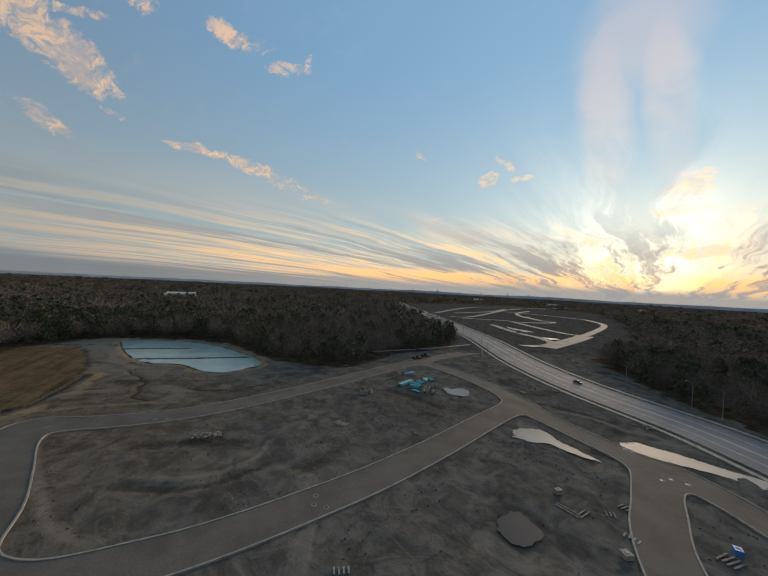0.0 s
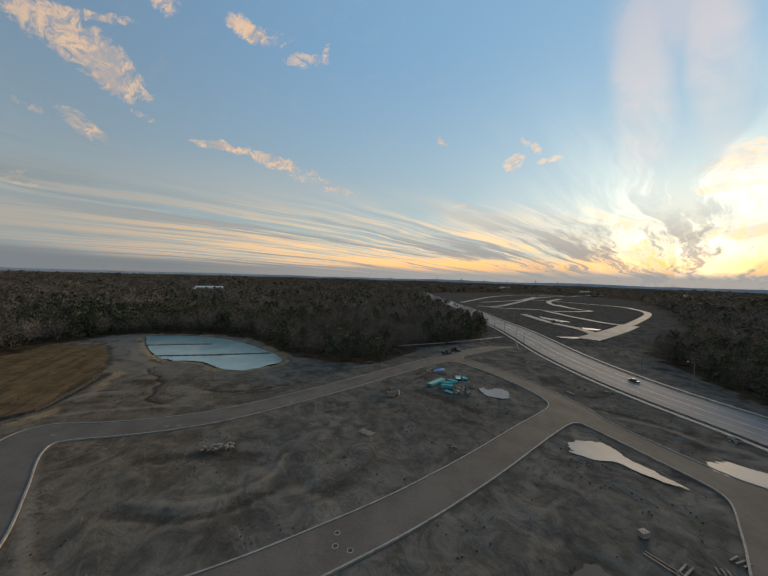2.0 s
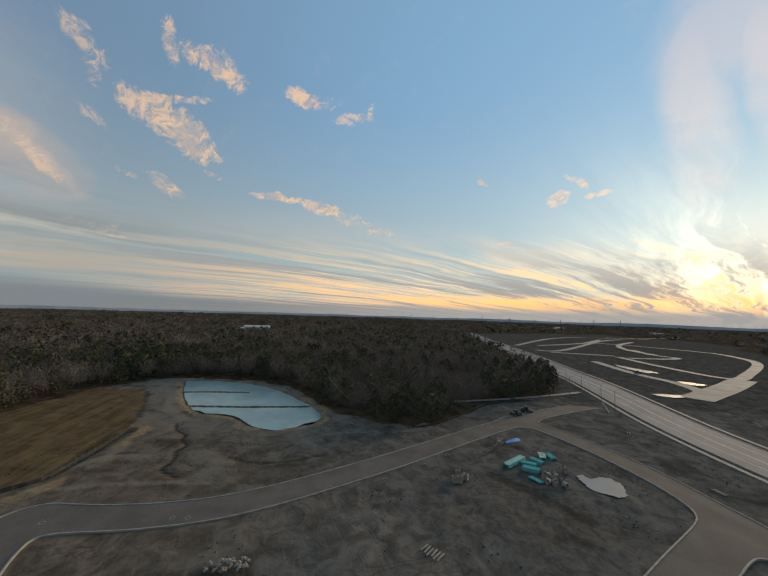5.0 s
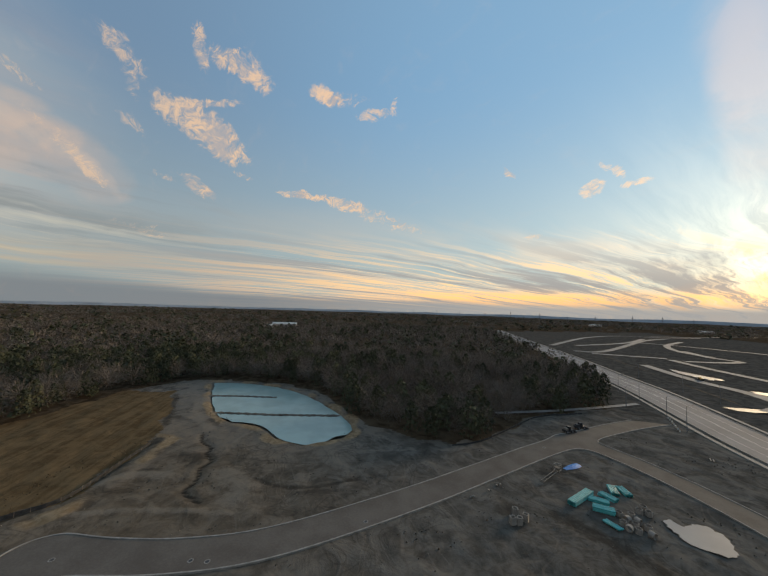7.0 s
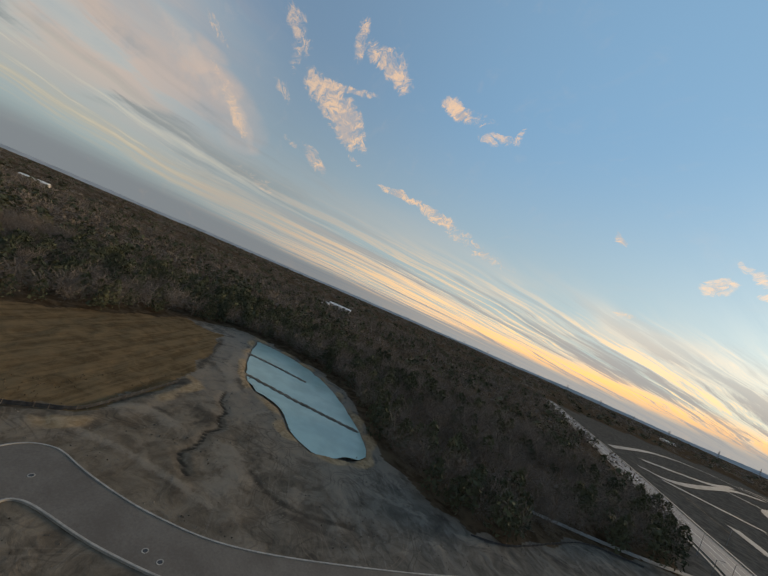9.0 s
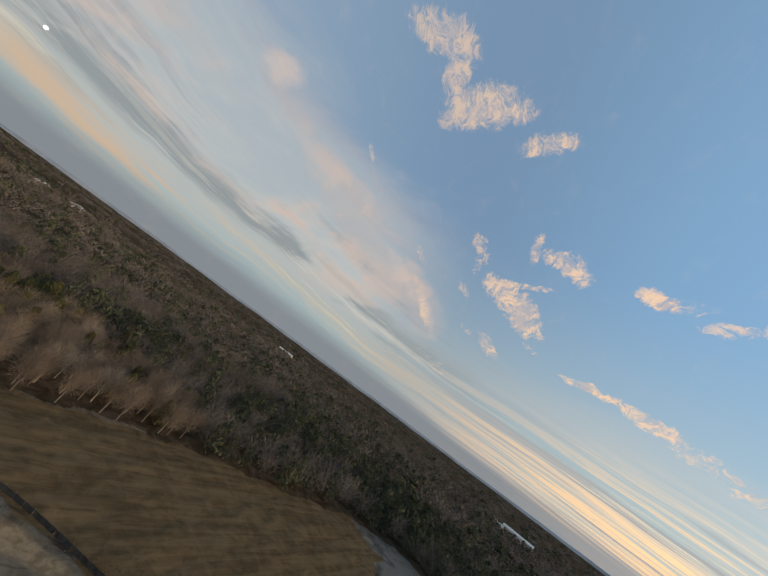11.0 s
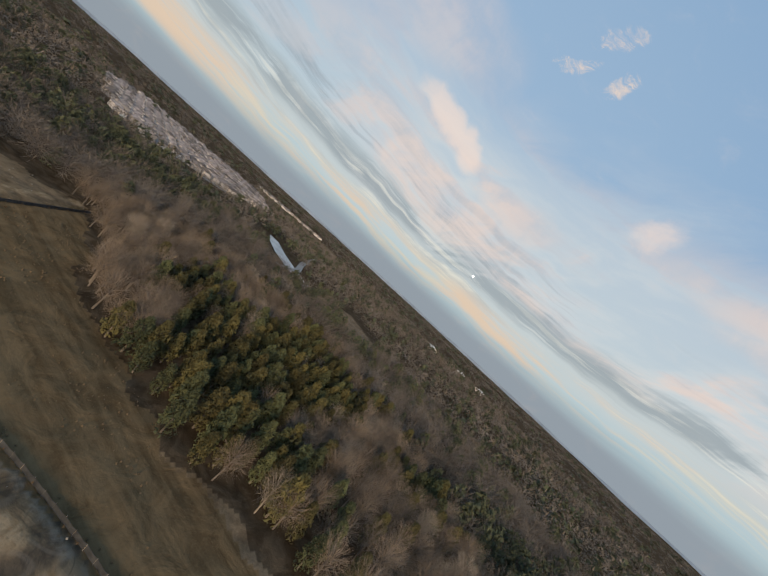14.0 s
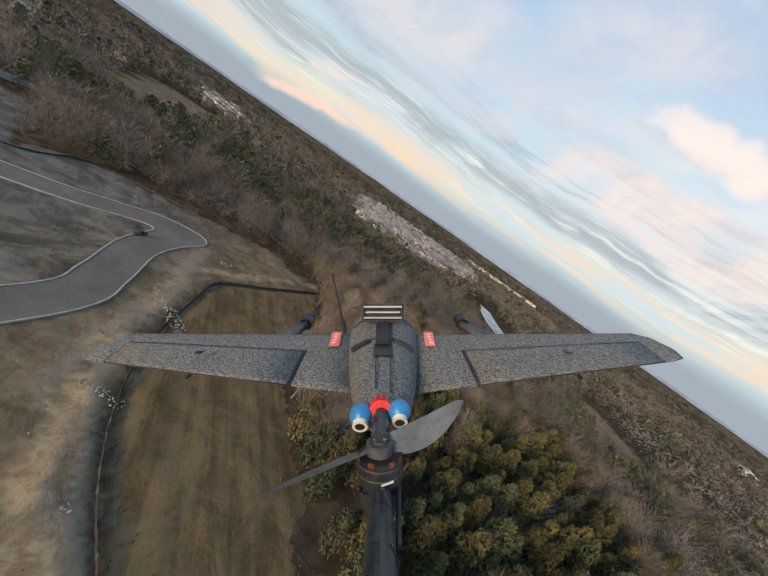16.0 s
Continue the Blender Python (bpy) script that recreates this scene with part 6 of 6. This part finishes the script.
tagged(part("backdrop", bm, material("haze_painted_land", (0.20, 0.22, 0.24), (0.30, 0.32, 0.34), 0.004, 0.02, 0.95, 0.0)), "low rim of far wooded land, painted pale for haze", "horizon", kind="structure")


# ---------------------------------------------------------------- the aircraft, in the air over the field
FOAM = material("speckled_grey_foam", (0.034, 0.034, 0.033), (0.158, 0.155, 0.150), 430.0, 1100.0, 0.75, 0.9, sharp=0.075)
GREYP = material("dark_grey_plastic", (0.026, 0.027, 0.029), (0.056, 0.058, 0.061), 200.0, 700.0, 0.6, 0.3)
COPPER = material("copper_windings", (0.14, 0.045, 0.02), (0.24, 0.085, 0.04), 300.0, 900.0, 0.4, 0.2, metal=0.7)
BLACKP = material("black_plastic", (0.008, 0.008, 0.009), (0.020, 0.020, 0.022), 40.0, 300.0, 0.45, 0.1)
RUBBER = material("black_tape", (0.010, 0.010, 0.011), (0.028, 0.028, 0.030), 60.0, 500.0, 0.6, 0.2)
CARBON = material("carbon_tube", (0.012, 0.015, 0.018), (0.032, 0.038, 0.044), 25.0, 200.0, 0.32, 0.1)
REDP = material("red_anodised_ring", (0.42, 0.012, 0.012), (0.62, 0.03, 0.025), 40.0, 300.0, 0.35, 0.0)
REDTAPE = material("faded_red_sticker", (0.50, 0.10, 0.085), (0.66, 0.17, 0.14), 40.0, 300.0, 0.6, 0.0)
PINKTAPE = material("pale_print", (0.62, 0.36, 0.32), (0.74, 0.46, 0.42), 40.0, 300.0, 0.6, 0.0)
EYEBLUE = material("blue_ball", (0.022, 0.125, 0.30), (0.038, 0.185, 0.40), 40.0, 300.0, 0.4, 0.0)
EYEWHITE = material("white_ball_ring", (0.40, 0.40, 0.36), (0.54, 0.54, 0.49), 40.0, 300.0, 0.4, 0.0)
SMOKE = material("smoky_propeller", (0.07, 0.073, 0.076), (0.12, 0.123, 0.126), 30.0, 260.0, 0.35, 0.0)
SILVER = material("motor_silver", (0.45, 0.45, 0.44), (0.62, 0.62, 0.60), 50.0, 400.0, 0.3, 0.0, metal=0.9)

aircraft = new("model_aircraft")
aircraft.matrix_basis = pose(-113.98, 10.33, 51.50, 90 -15.60, 0, 172.88) @ pose(0, 0, 0, 0, 0, 34.92) @ pose(0, 0, 0, -90, 0, 0) @ Matrix.Diagonal((1, 1.083, 1, 1))
tagged(aircraft, "speckled grey foam tail-motor model aircraft in flight", "aircraft")


def loft(sections, close_ends=True):
    """A skin over rings of points."""
    bm = bmesh.new()
    rings = [[bm.verts.new(p) for p in s] for s in sections]
    for a, b in zip(rings[:-1], rings[1:]):
        m = len(a)
        for k in range(m):
            bm.faces.new((a[k], a[(k + 1) % m], b[(k + 1) % m], b[k]))
    if close_ends:
        bm.faces.new(rings[0][::-1])
        bm.faces.new(rings[-1])
    bmesh.ops.recalc_face_normals(bm, faces=bm.faces[:])
    for f in bm.faces:
        f.smooth = True
    return bm


def foil(x, front, back, thick, lift=0.0, start=0.0, end=1.0):
    """One rib of a wing at x: front and back are (y, z) of its upper side."""
    top, low = [], []
    for k in range(11):
        u = start + (end - start) * k / 10
        y, z = front[0] + (back[0] - front[0]) * u, front[1] + (back[1] - front[1]) * u
        bulge = thick * 0.55 * (math.sqrt(max(u, 0)) * (1 - u) * 1.6)
        top.append((x, y, z + bulge + lift))
        low.append((x, y, z - thick * (0.25 + 0.75 * math.sqrt(max(u, 0.0)) * (1 - u) * 1.9) * (1 - 0.75 * u) + lift))
    return top + low[::-1]


def along(u, a, b):
    return tuple(p + (q - p) * u for p, q in zip(a, b))


ROOT = ((0.405, -0.0645), (0.271, -0.0985))
TIP = ((0.386, -0.0605), (0.330, -0.0835))
X_ROOT, X_TIP = 0.028, 0.330
for side in (-1, 1):
    ribs = []
    for u in (0.0, 0.15, 0.3, 0.45, 0.6, 0.75, 0.9, 0.97, 1.0):
        x = X_ROOT + (X_TIP - X_ROOT) * u
        ribs.append(foil(side * x, along(u, ROOT[0], TIP[0]), along(u, ROOT[1], TIP[1]), 0.016 - 0.008 * u))
    for x, f, b in ((0.342, (0.375, -0.0640), (0.334, -0.0825)), (0.350, (0.356, -0.0735), (0.338, -0.0820))):
        ribs.append(foil(side * x, f, b, 0.006))
    wing = part("wing", loft(ribs), FOAM, aircraft, "speckled grey foam wing")
    # aileron, with the dark gap round it
    for name, grow, lift, mat, parent in (("hinge_gap", 0.0022, 0.0006, RUBBER, wing), ("aileron", 0.0, 0.0014, FOAM, wing)):
        ribs = []
        for u in (0.0, 0.25, 0.5, 0.75, 1.0):
            w = 0.225 + (0.955 - 0.225) * u + (grow / 0.3) * (2 * u - 1 if u > 0 else -2.0)
            x = X_ROOT + (X_TIP - X_ROOT) * w
            f, b = along(w, ROOT[0], TIP[0]), along(w, ROOT[1], TIP[1])
            cut_at = 0.50 - 0.06 * u
            span = math.hypot(b[0] - f[0], b[1] - f[1])
            ribs.append(foil(side * x, f, b, 0.016 - 0.008 * w, lift, cut_at - grow / span, 1.0 + 0.3 * grow / span))
        part(name, loft(ribs), mat, parent, "dark gap round the aileron" if name == "hinge_gap" else "")
    bm = bmesh.new()
    box(bm, (0.0085, 0.006, 0.0012), (side * 0.205, 0.322, -0.0718), (15, 0, side * 18), bevel=0.0003)
    part("servo_horn", bm, BLACKP, wing)
    bm = bmesh.new()
    box(bm, (0.003, 0.006, 0.003), (side * 0.205, 0.303, -0.094), (10, 0, 0), bevel=0.0004)
    part("control_clip", bm, BLACKP, wing)
    # faded sticker with its print as plain bars
    bm = bmesh.new()
    box(bm, (0.0125, 0.044, 0.0004), (side * 0.0600 - 0.002, 0.371, -0.0650), (14, 0, side * -4))
    sticker = part("sticker", bm, REDTAPE, wing, "faded red sticker")
    for k in range(4):
        bm = bmesh.new()
        box(bm, (0.005, 0.0040, 0.0006), (side * 0.0605 - 0.002, 0.359 + 0.0080 * k, -0.0678 + 0.0020 * k), (13, 0, side * -4))
        part("print_bar", bm, PINKTAPE, sticker)
    # front motor on its tilting arm
    bm = bmesh.new()
    made = []
    for y, w, z, h in ((0.385, 0.016, -0.0640, 0.005), (0.405, 0.012, -0.0545, 0.005), (0.425, 0.010, -0.0455, 0.005)):
        x = side * (0.135 - (y - 0.385) * 0.55)
        made.append([(x - w, y, z - h), (x + w, y, z - h), (x + w * 0.7, y, z), (x - w * 0.7, y, z)])
    arm = part("motor_arm", loft(made), GREYP, aircraft, "dark grey plastic motor arm")
    bm = bmesh.new()
    tube(bm, (side * 0.113, 0.418, -0.0525), (side * 0.113, 0.432, -0.0455), 0.0092, 18, 0.002)
    motor = part("front_motor", bm, BLACKP, aircraft, "black brushless motor")
    bm = bmesh.new()
    tube(bm, (side * 0.113, 0.4325, -0.0452), (side * 0.113, 0.4365, -0.0432), 0.0100, 18, 0.0015)
    part("motor_bell", bm, GREYP, motor)

# body
sections = []
for y, w, top, low in ((0.560, 0.014, -0.066, -0.088), (0.535, 0.030, -0.052, -0.098), (0.490, 0.042, -0.041, -0.108), (0.440, 0.047, -0.0365, -0.112), (0.400, 0.0465, -0.037, -0.114),
                       (0.365, 0.044, -0.045, -0.114), (0.330, 0.040, -0.0575, -0.114), (0.300, 0.0355, -0.0665, -0.114), (0.270, 0.0305, -0.0735, -0.113), (0.240, 0.0245, -0.0795, -0.111),
                       (0.220, 0.0195, -0.083, -0.108), (0.208, 0.014, -0.0855, -0.104)):
    mid, half = (top + low) / 2, (top - low) / 2
    sections.append([(-0.001 + w * math.copysign(abs(math.cos(t)) ** 0.75, math.cos(t)), y, mid + half * math.copysign(abs(math.sin(t)) ** 0.85, math.sin(t))) for t in np.arange(24) * 2 * math.pi / 24])
body = part("fuselage", loft(sections), FOAM, aircraft, "speckled grey foam body")
for x, y0, z0, y1, z1 in ((-0.0085, 0.298, -0.0652, 0.232, -0.0800), (0.0065, 0.298, -0.0652, 0.226, -0.0810)):
    bm = bmesh.new()
    tube(bm, (x, y0, z0), (x * 0.8, y1, z1), 0.0006, 6)
    part("panel_seam", bm, RUBBER, body)
for y, z, w in ((0.388, -0.0400, 0.038), (0.330, -0.0580, 0.034)):
    bm = bmesh.new()
    for k in range(14):
        a0, a1 = -1 + k / 7, -1 + (k + 1) / 7
        tube(bm, (a0 * w - 0.001, y - 0.012 * a0 * a0, z - 0.012 * a0 ** 4), (a1 * w - 0.001, y - 0.012 * a1 * a1, z - 0.012 * a1 ** 4), 0.0008, 5)
    part("hatch_seam", bm, RUBBER, body)
for sx in (-1, 1):
    bm = bmesh.new()
    box(bm, (0.026, 0.008, 0.004), (sx * 0.023 - 0.002, 0.320, -0.0640), (25, sx * 22, sx * -24), taper=0.6, bevel=0.001)
    part("intake_lip", bm, RUBBER, body)
bm = bmesh.new()
box(bm, (0.020, 0.030, 0.006), (-0.001, 0.305, -0.0700), (14, 0, 0), bevel=0.001)
part("intake_slot", bm, BLACKP, body)

# black strap and the slatted carrier on the hatch
bm = bmesh.new()
box(bm, (0.0165, 0.085, 0.006), (-0.001, 0.355, -0.0500), (17, 0, 0), bevel=0.0015)
part("strap", bm, RUBBER, aircraft, "black strap")
carrier_x, carrier_y = -0.0015, 0.365
bm = bmesh.new()
for sx in (-1, 1):
    box(bm, (0.003, 0.010, 0.022), (carrier_x + sx * 0.0245, carrier_y, -0.0415), bevel=0.0006)
box(bm, (0.052, 0.010, 0.003), (carrier_x, carrier_y, -0.0425), bevel=0.0006)
box(bm, (0.018, 0.010, 0.012), (carrier_x, carrier_y, -0.0520), bevel=0.0006)
# black panel added behind the slats to darken the gaps between them
box(bm, (0.050, 0.002, 0.022), (carrier_x, carrier_y + 0.002, -0.0415))
carrier = part("carrier", bm, BLACKP, aircraft, "black slatted carrier on the hatch")
# slats in a pale matt tone that stands in for reflected light
for k in range(3):
    bm = bmesh.new()
    box(bm, (0.047 - 0.004 * (k % 2), 0.005, 0.0010), (carrier_x, carrier_y - 0.008 - 0.001 * (k - 1.5), -0.0372 + 0.0068 * k), (12, 0, 0), bevel=0.0004)
    part("slat", bm, EYEWHITE, carrier, "polished slat with its shine painted pale")

# whip aerial
bm = bmesh.new()
limb(bm, (-0.0545, 0.405, -0.063), (-0.0580, 0.405, -0.044), 0.0032, 0.0026, 10)
aerial = part("aerial_base", bm, BLACKP, aircraft)
bm = bmesh.new()
limb(bm, (-0.0580, 0.405, -0.045), (-0.0720, 0.405, 0.0190), 0.0016, 0.0013, 8)
limb(bm, (-0.0705, 0.405, 0.0125), (-0.0722, 0.405, 0.0200), 0.0019, 0.0019, 8)
part("aerial_whip", bm, BLACKP, aerial)

# tail: red ring, two blue balls, motor, propeller and tube
bm = bmesh.new()
tube(bm, (-0.0022, 0.214, -0.0880), (-0.0020, 0.198, -0.0855), 0.0085, 20)
ring = part("tail_ring", bm, REDP, aircraft, "red anodised ring")
for k in range(5):
    a = math.pi * (0.15 + 0.7 * k / 4)
    bm = bmesh.new()
    box(bm, (0.0012, 0.012, 0.0016), (-0.0021 + 0.0084 * math.cos(a), 0.206, -0.0872 + 0.0084 * math.sin(a) - 0.0008), (8, 0, 0))
    part("clamp_rib", bm, REDP, ring)
bm = bmesh.new()
tube(bm, (-0.0020, 0.200, -0.0875), (-0.0022, 0.176, -0.0930), 0.0058, 14)
part("tail_neck", bm, CARBON, aircraft)
for x, z in ((-0.0159, -0.0880), (0.0105, -0.0853)):
    bm = bmesh.new()
    bmesh.ops.create_uvsphere(bm, u_segments=28, v_segments=18, radius=0.0081)
    bmesh.ops.translate(bm, vec=(x, 0.200, z), verts=bm.verts[:])
    for f in bm.faces:
        f.smooth = True
    ball = part("ball", bm, EYEBLUE, aircraft, "glossy blue ball")
    aim = Vector((x * 0.2, -0.82, -0.42)).normalized()
    c = Vector((x, 0.200, z))
    bm = bmesh.new()
    tube(bm, c + aim * 0.0060, c + aim * 0.0093, 0.0052, 22, 0.0018)
    part("white_ring", bm, EYEWHITE, ball, "white plastic ring")
    bm = bmesh.new()
    tube(bm, c + aim * 0.0060, c + aim * 0.0090, 0.0035, 18)
    part("dark_lens", bm, BLACKP, ball, "dark round lens")
bm = bmesh.new()
tube(bm, (-0.0025, 0.176, -0.1005), (-0.0025, 0.176, -0.1150), 0.0135, 26)
tail_motor = part("tail_motor", bm, BLACKP, aircraft, "black brushless tail motor")
for z, r, w in ((-0.1035, 0.0139, 0.0011), (-0.1090, 0.0139, 0.0009)):
    bm = bmesh.new()
    tube(bm, (-0.0025, 0.176, z), (-0.0025, 0.176, z - w), r, 26, 0.003)
    part("motor_band", bm, GREYP, tail_motor, "dark grey band")
bm = bmesh.new()
box(bm, (0.022, 0.020, 0.014), (-0.0025, 0.174, -0.1290), taper=1.05, bevel=0.002)
part("motor_mount", bm, BLACKP, aircraft)
bm = bmesh.new()
tube(bm, (-0.0025, 0.176, -0.0935), (-0.0025, 0.176, -0.1000), 0.0082, 22)
hub = part("propeller_hub", bm, GREYP, aircraft)
bm = bmesh.new()
tube(bm, (-0.0025, 0.176, -0.0922), (-0.0025, 0.176, -0.0937), 0.0046, 14)
part("hub_cap", bm, GREYP, hub)
for sx in (-0.0055, 0.0005):
    bm = bmesh.new()
    tube(bm, (sx, 0.176, -0.0912), (sx, 0.176, -0.0925), 0.0011, 8)
    part("hub_screw", bm, SILVER, hub)
for a in (200, 250, 300, 335):
    bm = bmesh.new()
    box(bm, (0.0042, 0.0012, 0.0030), (-0.0025 + 0.0134 * math.cos(radians(a)), 0.176 + 0.0134 * math.sin(radians(a)), -0.1022), (0, 0, a + 90), bevel=0.0004)
    part("winding", bm, COPPER, tail_motor, "copper winding")
bm = bmesh.new()
box(bm, (0.0075, 0.0004, 0.0012), (0.0020, 0.1630, -0.1108), (0, -8, 18))
part("print_bar", bm, EYEWHITE, tail_motor, "pale print")


def blade(tip, chord_dir, widest, curl):
    """One propeller blade from the hub to its tip."""
    start, end = Vector((-0.0025, 0.176, -0.0965)), Vector(tip)
    c = Vector(chord_dir).normalized()
    n = (end - start).cross(c).normalized()
    bm = bmesh.new()
    rows = []
    for k in range(13):
        u = k / 12
        w = widest * (0.30 + 0.70 * math.sin(math.pi * min(1, 0.08 + u * 0.95)) ** 0.8) * (1 if u < 0.97 else 0.35)
        p = start + (end - start) * u + c * curl * math.sin(math.pi * u)
        rows.append([bm.verts.new(p + c * (s * w) + n * t) for s, t in ((-0.5, 0.0), (0.05, 0.0004), (0.5, 0.0), (0.05, 0.0001))])
    for a, b in zip(rows[:-1], rows[1:]):
        for k in range(4):
            bm.faces.new((a[k], a[(k + 1) % 4], b[(k + 1) % 4], b[k]))
    bm.faces.new(rows[-1])
    bmesh.ops.recalc_face_normals(bm, faces=bm.faces[:])
    part("propeller_blade", bm, SMOKE, hub, "smoky grey propeller blade")


blade((0.0535, 0.196, -0.0765), (-0.25, 0.25, 0.93), -0.0170, -0.005)
blade((-0.0690, 0.156, -0.1130), (0.10, 0.97, -0.20), 0.0150, 0.004)
bm = bmesh.new()
tube(bm, (-0.0024, 0.172, -0.1195), (0.0000, 0.020, -0.0965), 0.0068, 20, 0.001)
boom = part("tail_boom", bm, CARBON, aircraft, "dark carbon boom")
bm = bmesh.new()
for k in range(26):
    a0, a1 = k * 0.9, (k + 1) * 0.9
    y0, y1 = 0.060 + k * 0.0040, 0.060 + (k + 1) * 0.0040
    z0, z1 = -0.0965 - (y0 - 0.020) * 0.1513, -0.0965 - (y1 - 0.020) * 0.1513
    tube(bm, (-0.0008 + 0.0069 * math.cos(a0), y0, z0 + 0.0069 * math.sin(a0)), (-0.0008 + 0.0069 * math.cos(a1), y1, z1 + 0.0069 * math.sin(a1)), 0.0004, 4)
part("tape_edge", bm, RUBBER, boom)
bm = bmesh.new()
tube(bm, (0.0085, 0.170, -0.1160), (0.0068, 0.130, -0.1165), 0.0012, 6)
part("cable", bm, BLACKP, aircraft)
